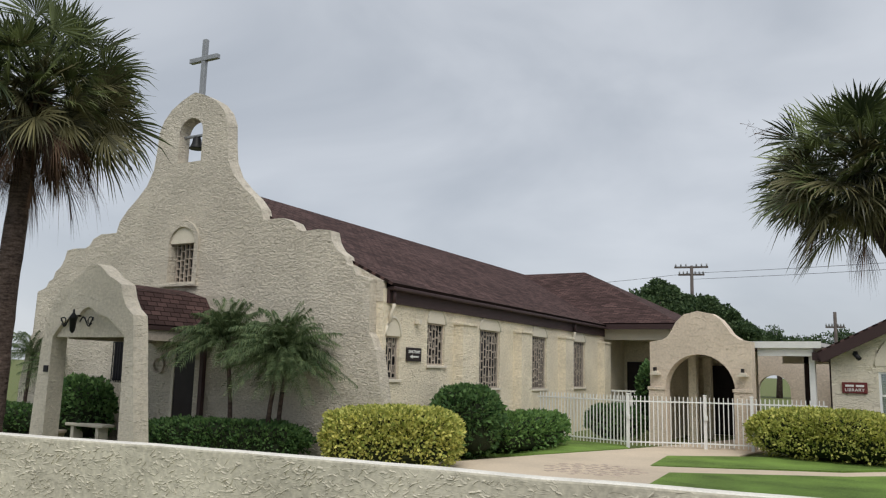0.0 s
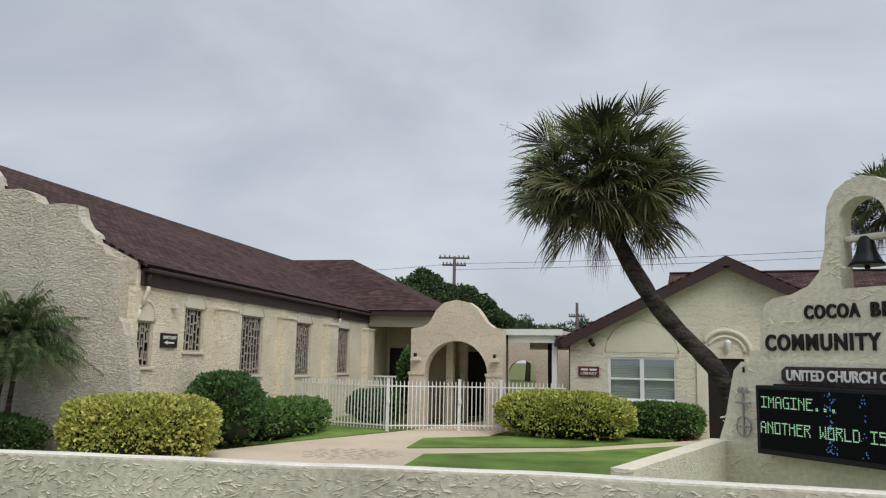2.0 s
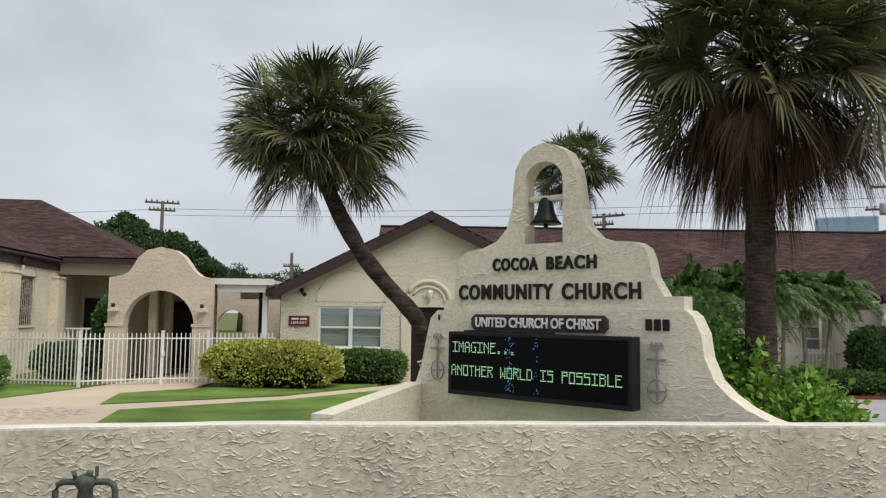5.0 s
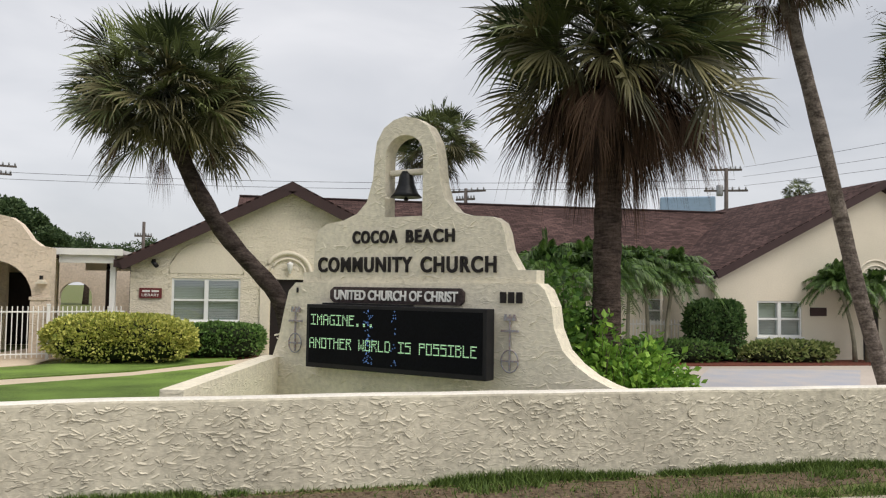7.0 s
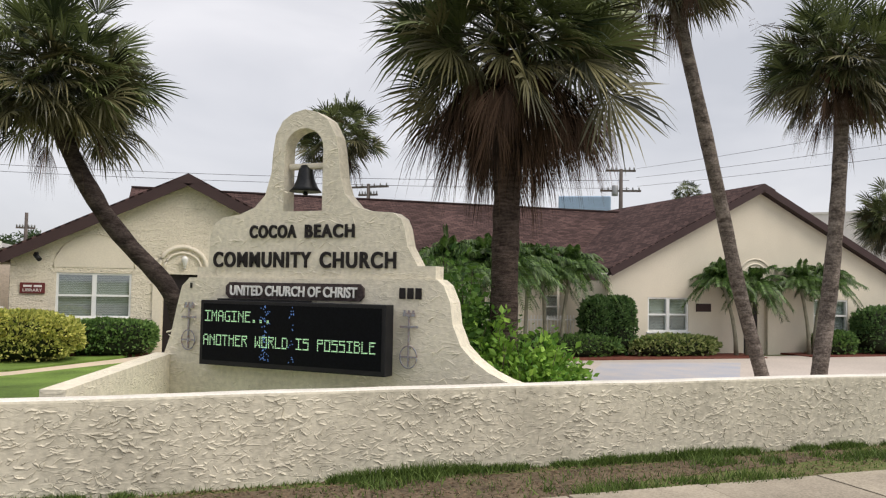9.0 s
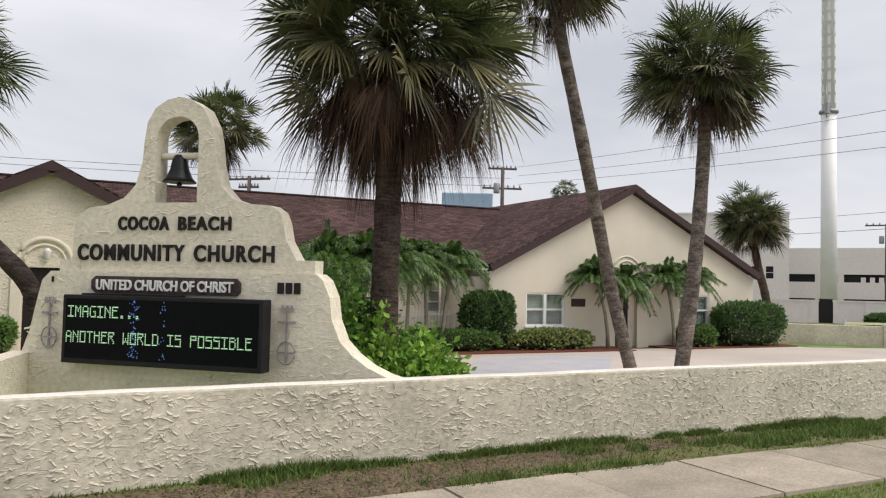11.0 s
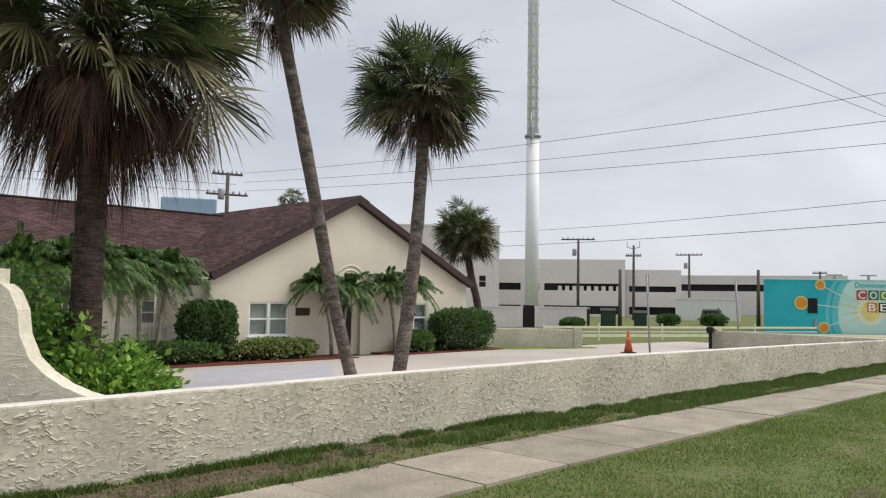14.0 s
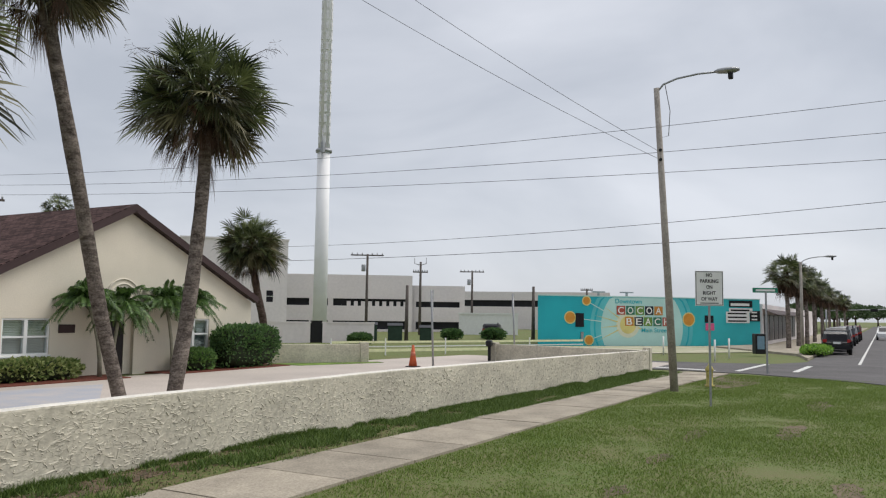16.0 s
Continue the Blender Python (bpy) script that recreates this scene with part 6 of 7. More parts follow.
# bench and pot inside the porch
m_loc = pose(*CH, 0, 0, CH_TURN)
bench = thing("bench", "pale stone bench under the church porch", "bench", tuple(m_loc @ Vector((-8.25, -1.2, 0))), CH_TURN)
part("seat", boxed(-0.75, -0.2, 0.46, 0.75, 0.2, 0.54, bevel=0.02), M_TRIM, bench)
for s in (-0.55, 0.45):
    part("leg", boxed(s, -0.15, 0, s + 0.12, 0.15, 0.46), M_TRIM, bench)
pot = thing("flower_pot", "terracotta pot with a plant at the porch", "pot", tuple(m_loc @ Vector((-8.25, -2.2, 0))))
part("pot_body", lathe([(0.16, 0.0), (0.24, 0.35), (0.27, 0.36), (0.27, 0.42), (0.2, 0.42)], 16), M_PATH, pot)

# ---- pavement along the garden wall ----
walk_th = thing("pavement", "pale worn concrete pavement slabs", "pavement", kind="structure")
rng = random.Random(8)
for k in range(24):
    x0 = -6.2 + k * 1.7
    x1 = x0 + 1.67
    bow = lambda x: wall_y(x) - 9.62
    zs = rng.uniform(-0.006, 0.006)
    bm = bmesh.new()
    c = [(x0, 6.42 + bow(x0) * 0.6), (x1, 6.42 + bow(x1) * 0.6), (x1, 8.06 + bow(x1)), (x0, 8.06 + bow(x0))]
    if k > 20:
        c = [(x0, 6.2 - 0.12 * (k - 20)), (x1, 6.1 - 0.12 * (k - 20)), (x1, 7.75), (x0, 7.8)]
    hi = [bm.verts.new((x, y, 0.012 + zs)) for x, y in c]
    lo = [bm.verts.new((x, y, -0.08)) for x, y in c]
    bm.faces.new(hi)
    for i in range(4):
        bm.faces.new((hi[i], lo[i], lo[(i + 1) % 4], hi[(i + 1) % 4]))
    part("slab", bm, M_CONCRETE, walk_th)

# ---- street furniture ----
def lamp_post(base, lean, h, reach, label, r=0.13, conc=True):
    th = thing("street_lamp", label, "street lamp", base)
    lx, ly = lean
    part("pole", tubed([(0, 0, -0.1), (lx * 0.5, ly * 0.5, h * 0.5), (lx, ly, h)], [r, r * 0.85, r * 0.68], 12), mat("weathered_pole", (0.42, 0.38, 0.34), vary=0.2, scale=2, fine=20), th)
    pts = [(lx, ly, h - 0.15), (lx + 0.03, ly - reach * 0.12, h + 0.1), (lx + 0.12, ly - reach * 0.35, h + 0.26), (lx + 0.25, ly - reach * 0.7, h + 0.36), (lx + 0.35, ly - reach, h + 0.38)]
    part("arm", tubed(pts, 0.032, 8), M_GREYMETAL, th)
    head = part("lamp_head", lathe([(0.05, -0.36), (0.13, -0.25), (0.17, 0.0), (0.15, 0.25), (0.07, 0.38)], 12), M_GREYMETAL, th)
    head.matrix_basis = pose(lx + 0.38, ly - reach - 0.32, h + 0.39, 90, 0, 8) @ Matrix.Diagonal((1, 0.55, 1, 1))
    part("photocell", boxed(lx + 0.34, ly - reach - 0.5, h + 0.12, lx + 0.5, ly - reach - 0.36, h + 0.36, bevel=0.02), M_BLACK, th)
    for z in (7.2, 7.5):
        if h > 8.5:
            part("insulator", tubed([(lx * 0.8, ly * 0.8, z), (lx * 0.8 - 0.12, ly * 0.8 - 0.05, z)], 0.05, 8), M_BLACK, th)
    if h > 8.5:
        part("cable", tubed([(lx + 0.1, ly - 0.25, h + 0.1), (lx + 0.3, ly - 0.35, h - 0.7), (lx + 0.28, ly - 0.3, h - 1.5), (lx * 0.85, ly * 0.85, h - 1.6)], 0.012, 6), M_BLACK, th)
    return th


lamp_post((25.5, 5.9, 0), (-0.55, 0.32), 9.5, 1.75, "tall weathered concrete lamp post with a curved arm")
lamp_post((62.0, 5.2, 0.1), (0, 0), 6.3, 1.6, "grey lamp post along the shops", 0.12)


def no_parking():
    th = thing("parking_sign", "white no-parking sign on a steel post in the grass", "sign", (21.65, 4.1, 0), -62)
    part("post", boxed(-0.025, 0.0, -0.2, 0.025, 0.04, 3.4), M_GREYMETAL, th)
    pl = part("panel", boxed(-0.365, -0.012, 2.56, 0.365, 0.0, 3.47, bevel=0.004), M_WHITE, th)
    o = rect(-0.35, 0.35, 2.575, 3.455)
    i = rect(-0.335, 0.335, 2.59, 3.44)
    part("border", plate(o, (i,), -0.015, -0.0125), M_BLACK, pl)
    for k, (txt, w) in enumerate((("NO", 0.16), ("PARKING", 0.48), ("ON", 0.16), ("RIGHT", 0.33), ("OF WAY", 0.42))):
        write("word", txt, w, 0.095, 0, -0.016, 3.36 - k * 0.155, M_BLACK, pl, 0.003, 0.002)
    part("small_print", boxed(-0.24, -0.015, 2.62, 0.24, -0.0125, 2.64), M_BLACK, pl)
    return th


no_parking()


def hydrant():
    th = thing("fire_hydrant", "short faded yellow fire hydrant in the grass", "hydrant", (27.7, 5.25, 0))
    y = mat("faded_yellow", (0.55, 0.47, 0.16), vary=0.2, scale=8)
    part("barrel", lathe([(0.16, 0), (0.16, 0.04), (0.11, 0.06), (0.11, 0.5), (0.14, 0.52), (0.14, 0.56), (0.1, 0.64), (0.04, 0.7), (0.03, 0.76)], 16), y, th)
    for s in (-1, 1):
        part("nozzle", tubed([(0, 0, 0.42), (s * 0.2, 0, 0.42)], 0.055, 10), y, th)
    return th


hydrant()


def traffic_cone():
    th = thing("traffic_cone", "orange traffic cone on the parking lot", "cone", (29.75, 18.0, 0))
    m = mat("cone_orange", (0.62, 0.13, 0.05), rough=0.6, vary=0.15)
    part("base", boxed(-0.24, -0.24, 0.01, 0.24, 0.24, 0.05, bevel=0.01), M_BLACK, th)
    part("cone", lathe([(0.19, 0.05), (0.11, 0.5), (0.05, 0.95)], 20), m, th)
    part("band", lathe([(0.118, 0.5), (0.09, 0.66)], 20), mat("faded_orange_band", (0.66, 0.22, 0.14), rough=0.5), th)
    return th


traffic_cone()


def edge_sign(x, y, h, lean):
    th = thing("sign_post", "steel sign post seen with its plate on edge", "sign post", (x, y, 0), -62, "sign posts")
    part("post", tubed([(0, 0, -0.1), (lean, 0, h)], 0.045, 8), M_GREYMETAL, th)
    part("plate", boxed(lean * 0.85 - 0.02, -0.03, h - 0.95, lean * 0.85 + 0.06, 0.5, h, bevel=0.01), M_GREYMETAL, th)


edge_sign(30.3, 17.3, 3.35, -0.12)
edge_sign(36.8, 16.3, 3.4, -0.14)

mb = thing("mailbox", "black mailbox on a post beside the drive", "mailbox", (35.9, 17.3, 0), 20)
part("post", boxed(-0.07, -0.07, 0, 0.07, 0.07, 0.8), M_BLACK, mb)
part("box", boxed(-0.45, -0.15, 0.75, 0.25, 0.15, 1.05, bevel=0.08), M_BLACK, mb)


def stub_wall(label, a, b, h, w=0.22):
    a, b = Vector((*a, 0)), Vector((*b, 0))
    ln = (b - a).length
    th = thing("boundary_wall", label, "wall", a, math.degrees(math.atan2(b.y - a.y, b.x - a.x)))
    part("wall_body", boxed(0, -w / 2, -0.1, ln, w / 2, h, bevel=0.02), M_GARDEN, th)
    part("end_pier", boxed(ln - 0.3, -w / 2 - 0.06, -0.1, ln + 0.1, w / 2 + 0.06, h + 0.08, bevel=0.02), M_GARDEN, th)


stub_wall("low cream stucco wall at the lot exit", (26.6, 25.4), (31.1, 21.4), 0.86)
stub_wall("low cream stucco wall along the side street", (34.5, 9.3), (36.3, 17.3), 0.86)

# pipe valve in front of the wall
pv = thing("backflow_valve", "dark iron water valve with pipes before the wall", "valve", (-3.45, 8.45, 0), 4)
M_VALVE = mat("dark_valve_iron", (0.05, 0.055, 0.06), rough=0.6, vary=0.35, scale=14, color2=(0.10, 0.12, 0.09))
part("pipe", tubed([(-0.29, 0, -0.1), (-0.29, 0, 0.40), (-0.27, 0, 0.46), (-0.22, 0, 0.49), (0.22, 0, 0.49), (0.27, 0, 0.46), (0.29, 0, 0.40), (0.29, 0, -0.1)], 0.032, 10), M_VALVE, pv)
part("valve_body", lathe([(0.07, 0.18), (0.08, 0.3), (0.07, 0.42), (0.1, 0.46), (0.1, 0.53), (0.05, 0.56)], 14), M_VALVE, pv)
for x, a in ((-0.09, -20), (0.05, 12), (0.0, 40)):
    part("test_cock", tubed([(x, -0.02, 0.52), (x + 0.06 * math.sin(radians(a)), -0.04, 0.60)], 0.022, 8), M_VALVE, pv)
part("handle", boxed(0.10, -0.05, 0.55, 0.13, -0.02, 0.65), M_VALVE, pv)

# ---- beyond the lot: tower, parking deck, poles, mural ----
M_VENT = mat("grey_vent", (0.76, 0.76, 0.77), vary=0.08)


def tower():
    th = thing("antenna_tower", "tall white monopole antenna tower", "tower", (58.6, 45.6, 0))
    w = mat("white_tower_paint", (0.86, 0.86, 0.87), rough=0.6, vary=0.06, scale=0.6)
    part("mast", lathe([(0.66, 0), (0.60, 17.6)], 24), w, th)
    part("upper_mast", lathe([(0.55, 17.6), (0.46, 62.0)], 12), w, th)
    part("collar", lathe([(0.74, 17.4), (0.78, 17.5), (0.78, 17.6), (0.70, 17.7)], 24), M_GREYMETAL, th)
    for k in range(6):
        a = k * math.pi / 3 + 0.2
        bm = bmesh.new()
        for j in range(40):
            z = 18.2 + j * 1.0
            box(bm, -0.12, 0.51 - 0.0022 * j - 0.03, z, 0.12, 0.57 - 0.0022 * j, z + 0.7)
        part("vent_strip", bm, M_VENT, th).matrix_basis = Matrix.Rotation(a, 4, "Z")
    ant = part("antenna", tubed([(-0.9, -0.5, 16.9), (-0.9, -0.5, 19.6)], 0.04, 6), M_GREYMETAL, th)
    part("radio_box", boxed(-1.05, -0.7, 17.2, -0.7, -0.4, 18.2, bevel=0.03), M_GREYMETAL, ant)
    return th


tower()
M_GARAGE = mat("pinkish_white_render", (0.80, 0.74, 0.73), vary=0.05, scale=0.2, fine=3)
# near-black colour carries the shade inside the open parking levels
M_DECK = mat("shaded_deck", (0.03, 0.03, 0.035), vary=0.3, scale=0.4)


def facing(az, dist):
    return (dist * math.sin(radians(az)), dist * math.cos(radians(az)), 0)


def parking_deck():
    th = thing("parking_deck", "long pale concrete parking deck with dark open levels", "parking garage", facing(54.5, 112), -54.5)
    def block(x0, x1, top, y, bands, posts):
        # solid block behind the spandrels, coloured as the shade of the levels
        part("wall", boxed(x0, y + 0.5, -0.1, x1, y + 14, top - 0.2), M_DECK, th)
        z = -0.1
        for a, b in bands + [(top, top)]:
            part("spandrel", boxed(x0, y, z, x1, y + 0.5, a), M_GARAGE, th)
            z = b
        for px in posts:
            part("column", boxed(px, y + 0.02, -0.1, px + 0.7, y + 0.48, top), M_GARAGE, th)
    block(-10.5, 8.2, 7.9, 0, [(0.3, 1.45), (3.55, 4.55)], (-10.5, -6.2, -3.6, 7.5))
    block(8.2, 16.0, 6.6, 2, [(0.3, 1.4), (3.5, 4.3)], (8.2, 15.3))
    for k in range(9):
        part("parapet_box", boxed(-1 + k * 1.0, 0.15, 3.55, -0.45 + k * 1.0, 0.45, 4.2), M_GARAGE, th)
    return th


parking_deck()


def block_building():
    th = thing("apartment_block", "plain pale grey three-storey block beyond the lot", "building", facing(46.1, 92), -46.1)
    holes = [rect(x, x + 0.75, z, z + 1.3) for x, z in ((-3.9, 7.0), (3.6, 7.0), (3.6, 3.6), (2.2, 3.6), (-3.9, 3.6), (0, 3.6))]
    part("wall", plate(rect(-5.9, 5.9, -0.1, 10.6), holes, 0, 0.3), M_GARAGE, th)
    part("side_wall", boxed(5.6, 0.3, -0.1, 5.9, 12, 10.6), M_GARAGE, th)
    part("parapet", boxed(-6.0, -0.1, 10.6, 6.0, 0.4, 10.8), M_GARAGE, th)
    part("roof", boxed(-5.9, 0.3, 10.3, 5.6, 12, 10.5), M_GARAGE, th)
    for r in holes:
        x, z = r[0]
        win = part("window", boxed(x, 0.15, z, x + 0.75, 0.2, z + 1.3), M_STAIN, th)
        part("frame", boxed(x, 0.1, z + 0.62, x + 0.75, 0.15, z + 0.68), M_WINDOW, win)
    return th


block_building()


def compound_wall():
    th = thing("compound_wall", "pinkish plastered wall round the tower base", "wall", facing(51.8, 64), -51.8)
    for a, b in ((-7.2, -0.35), (0.6, 4.7)):
        part("wall_body", boxed(a, 0, -0.1, b, 0.2, 1.55), M_GARAGE, th)
        part("coping", boxed(a - 0.05, -0.05, 1.55, b + 0.05, 0.25, 1.66), M_GARAGE, th)
        x = a
        while x < b:
            part("pier", boxed(x, -0.06, -0.1, x + 0.3, 0.0, 1.6), M_GARAGE, th)
            x += 2.1
    part("dark_gate", boxed(-0.35, 0.05, 0, 0.6, 0.12, 1.75), M_BLACK, th)
    return th


compound_wall()


def utility_pole(base, h, label, arms=((0.35, 1.3),), turn=0.0, box_on=True, crown=False):
    th = thing("utility_pole", label, "utility pole", base, turn, "utility poles")
    wood = M_POLE
    part("pole", tubed([(0, 0, -0.1), (0.03, 0, h)], [0.19, 0.13], 10), wood, th)
    for d, w in arms:
        arm = part("crossarm", boxed(-w, -0.08, h - d - 0.1, w, 0.06, h - d + 0.04), wood, th)
        for k in range(-3, 4):
            if k:
                part("insulator", lathe([(0.05, 0), (0.07, 0.1), (0.04, 0.22)], 8), M_GREYMETAL, arm).matrix_basis = pose(w * k / 3.3, 0, h - d + 0.04)
    if box_on:
        part("transformer", lathe([(0.22, 0), (0.24, 0.1), (0.24, 0.7), (0.2, 0.78)], 12), M_GREYMETAL, th).matrix_basis = pose(-0.42, 0, h - 2.0)
    if crown:
        for s in (-1, 1):
            part("bracket", tubed([(0, 0, h - 0.4), (s * 0.7, 0, h - 0.2), (s * 0.7, 0, h + 0.5)], 0.05, 6), M_GREYMETAL, th)
    return th


M_POLE = mat("grey_wood_pole", (0.13, 0.11, 0.10), vary=0.2, scale=2, fine=15)
utility_pole(facing(55.4, 92), 9.3, "grey wooden utility pole with a wide crossarm", ((0.1, 1.9),), -55)
utility_pole(facing(59.25, 95), 8.7, "wooden utility pole with forked top", ((1.2, 0.9),), -59, False, True)
utility_pole(facing(63.0, 110), 8.6, "wooden utility pole with crossarm and transformer", ((0.15, 1.7),), -63)
utility_pole(facing(67.4, 75), 5.1, "short dark pole beside the mural", (), -67, False)
utility_pole(facing(58.3, 70), 4.9, "thin dark pole in the vacant plot", (), -58, False)
utility_pole(facing(71.2, 120), 6.6, "far utility pole over the mural roof", ((0.2, 0.9),), -71, False)
utility_pole(facing(30.3, 60), 11.2, "utility pole with many insulators behind the hall", ((0.1, 1.1), (1.6, 1.5)), -20, True)
utility_pole(facing(-18.98, 66), 10.9, "utility pole with crossarms behind the church trees", ((0.1, 1.3), (0.7, 1.0)), 19, False)
utility_pole(facing(12.2, 60), 9.9, "utility pole behind the sign with long slanted arms", ((0.2, 1.7), (0.8, 0.8)), -40, False)
utility_pole(facing(-10.15, 72), 7.6, "thin far pole with a lamp arm", ((1.2, 0.7),), 10, False)
utility_pole(facing(36.9, 70), 9.4, "utility pole crossarm behind the hall gable", ((0.1, 1.5), (0.5, 1.2)), -30, False)
rb = thing("rooftop_unit", "pale blue rooftop plant box beyond the hall", "rooftop unit", facing(27.8, 62), -27)
part("casing", boxed(-2.0, 0, 4.0, 2.0, 3.0, 9.45, bevel=0.1), mat("pale_blue_metal", (0.33, 0.45, 0.60), vary=0.06), rb)
part("support", boxed(-2.2, 0, -0.1, 2.2, 3.2, 4.0), M_GARAGE, rb)


def wire(a, b, sag, r=0.018):
    a, b = Vector(a), Vector(b)
    mid = a.lerp(b, 0.5)
    th = thing("overhead_wire", "thin black overhead wire", "wire", tuple(mid), 0, "overhead wires")
    pts = []
    for k in range(25):
        t = k / 24
        pts.append(a.lerp(b, t) - mid - Vector((0, 0, sag * 4 * t * (1 - t))))
    part("strand", tubed(pts, r, 5), M_BLACK, th)


for a, b, sag, r in (((31.4, 51.5, 11.26), (34.3, -0.2, 10.63), 0.55, 0.011), ((31.4, 51.45, 10.58), (34.3, -0.2, 9.39), 0.5, 0.011), ((31.45, 51.4, 9.93), (34.3, -0.2, 8.36), 0.35, 0.011),
                     ((72.3, 62.1, 10.19), (60.3, -0.3, 10.21), 0.5, 0.02), ((72.4, 62.0, 8.52), (60.3, -0.2, 8.43), 0.3, 0.024), ((72.4, 62.0, 6.6), (25.0, 60.0, 7.6), 0.4, 0.02),
                     ((16.6, 11.75, 10.38), (25.1, 6.2, 7.25), 0.12, 0.007), ((17.35, 10.6, 10.44), (25.1, 6.2, 7.5), 0.1, 0.007),
                     ((-21.5, 62.4, 10.3), (31.0, 51.8, 10.4), 0.5, 0.015), ((-21.5, 62.4, 9.8), (31.0, 51.8, 9.8), 0.4, 0.015), ((-60.0, 62.0, 10.0), (-21.5, 62.4, 10.3), 0.6, 0.015)):
    wire(a, b, sag, r)


# ---- mural building ----
def disc(x, z, r, y, n=28):
    return plate([(x + r * math.cos(2 * math.pi * k / n), z + r * math.sin(2 * math.pi * k / n)) for k in range(n)], (), y - 0.004, y)


def ring(x, z, r0, r1, y, x_lo, x_hi, z_lo, z_hi, n=48):
    """A flat ring clipped to the wall."""
    bm = bmesh.new()
    prev = None
    for k in range(n + 1):
        a = 2 * math.pi * k / n
        p = [Vector((min(max(x + r * math.cos(a), x_lo), x_hi), y, min(max(z + r * math.sin(a), z_lo), z_hi))) for r in (r0, r1)]
        if prev and ((prev[0] - p[0]).length + (prev[1] - p[1]).length) > 1e-4:
            q = [bm.verts.new(v) for v in (prev[0], prev[1], p[1], p[0])]
            try:
                bm.faces.new(q)
            except ValueError:
                pass
        prev = p
    bmesh.ops.remove_doubles(bm, verts=bm.verts[:], dist=1e-5)
    bmesh.ops.dissolve_degenerate(bm, edges=bm.edges[:], dist=1e-5)
    return bm


def mural():
    ax, ay, bx, by = 58.6, 24.0, 73.0, 9.4
    ln = math.hypot(bx - ax, by - ay)
    th = thing("mural_building", "low flat-roofed building with a turquoise sun mural", "building", (ax, ay, 0), math.degrees(math.atan2(by - ay, bx - ax)))
    H = 3.95
    teal = mat("mural_teal", (0.025, 0.46, 0.53), rough=0.7, vary=0.12, scale=0.4, color2=(0.02, 0.33, 0.41))
    mid = mat("mural_turquoise", (0.12, 0.55, 0.60), rough=0.7, vary=0.1, scale=0.5)
    pale = mat("mural_pale_aqua", (0.50, 0.76, 0.72), rough=0.7, vary=0.08, scale=0.5)
    cream = mat("mural_cream_yellow", (0.75, 0.66, 0.25), rough=0.7, vary=0.1, scale=1.0)
    orange = mat("mural_orange", (0.68, 0.30, 0.05), rough=0.7, vary=0.12, scale=2)
    for nm, bm, m in (("wall", boxed(0, 0, -0.1, ln, 12, H), teal), ("parapet", boxed(0, -0.03, H, ln + 0.05, 12, H + 0.08), pale)):
        for v in bm.verts:
            v.co.x += max(v.co.y, 0) * 0.6   # the plot is skewed
        part(nm, bm, m, th)
    cx, cz = ln * 0.385, 1.7
    px, pz = ln * 0.45, 1.5
    part("light_field", plate(rect(ln * 0.66, ln - 0.03, 0.0, H - 0.03), (), -0.005, -0.001), mat("mural_light_teal", (0.05, 0.52, 0.56), rough=0.7, vary=0.12, scale=0.4), th)
    art = part("painted_sun", ring(px, pz, 0, 3.75, -0.012, 0.05, ln - 0.05, 0.0, H - 0.03), pale, th)
    part("band", ring(px, pz, 3.75, 4.25, -0.010, 0.05, ln - 0.05, 0.0, H - 0.03), mid, art)
    part("band", ring(px, pz, 4.4, 4.7, -0.008, 0.05, ln - 0.05, 0.0, H - 0.03), mid, art)
    part("halo", ring(cx, cz, 0, 1.05, -0.02, 0, ln, 0.0, H), mat("mural_halo", (0.72, 0.74, 0.58), rough=0.7, vary=0.05), art)
    part("sun_disc", disc(cx, cz, 0.72, -0.024), cream, art)
    for k in range(18):
        a = 2 * math.pi * k / 18 + 0.1
        c, s = math.cos(a), math.sin(a)
        r1 = 2.6 if k % 2 else 3.1
        p = [(cx + c * 0.95 - s * 0.05, cz + s * 0.95 + c * 0.05), (cx + c * 0.95 + s * 0.05, cz + s * 0.95 - c * 0.05), (cx + c * r1, cz + s * r1)]
        if all(0.05 < q[1] < H - 0.05 for q in p):
            part("ray", plate(p, (), -0.03, -0.026), cream, art)
    for fx, z, r in ((0.135, 2.25, 0.42), (0.205, 3.6, 0.30), (0.215, 0.45, 0.33), (0.66, 2.2, 0.50)):
        part("halo_spot", disc(ln * fx, z, r + 0.09, -0.022), cream, art)
        dx, dz = ln * fx - cx, z - cz
        dl = math.hypot(dx, dz)
        ux, uz = dx / dl, dz / dl
        part("long_ray", plate([(cx + ux * 1.06 - uz * 0.05, cz + uz * 1.06 + ux * 0.05), (cx + ux * 1.06 + uz * 0.05, cz + uz * 1.06 - ux * 0.05), (cx + ux * (dl - r - 0.1) + uz * 0.03, cz + uz * (dl - r - 0.1) - ux * 0.03), (cx + ux * (dl - r - 0.1) - uz * 0.03, cz + uz * (dl - r - 0.1) + ux * 0.03)], (), -0.0215, -0.018), pale, art)
        part("orange_spot", disc(ln * fx, z, r, -0.028), orange, art)
    part("small_window", boxed(ln * 0.158, -0.05, 1.5, ln * 0.193, 0.02, 2.6), M_STAIN, th)
    part("small_window", boxed(ln * 0.735, -0.05, 1.95, ln * 0.775, 0.02, 2.55), M_STAIN, th)
    part("pink_notice", boxed(ln * 0.738, -0.05, 1.3, ln * 0.778, -0.02, 1.9), mat("pink_paper", (0.72, 0.13, 0.28), vary=0.05), th)
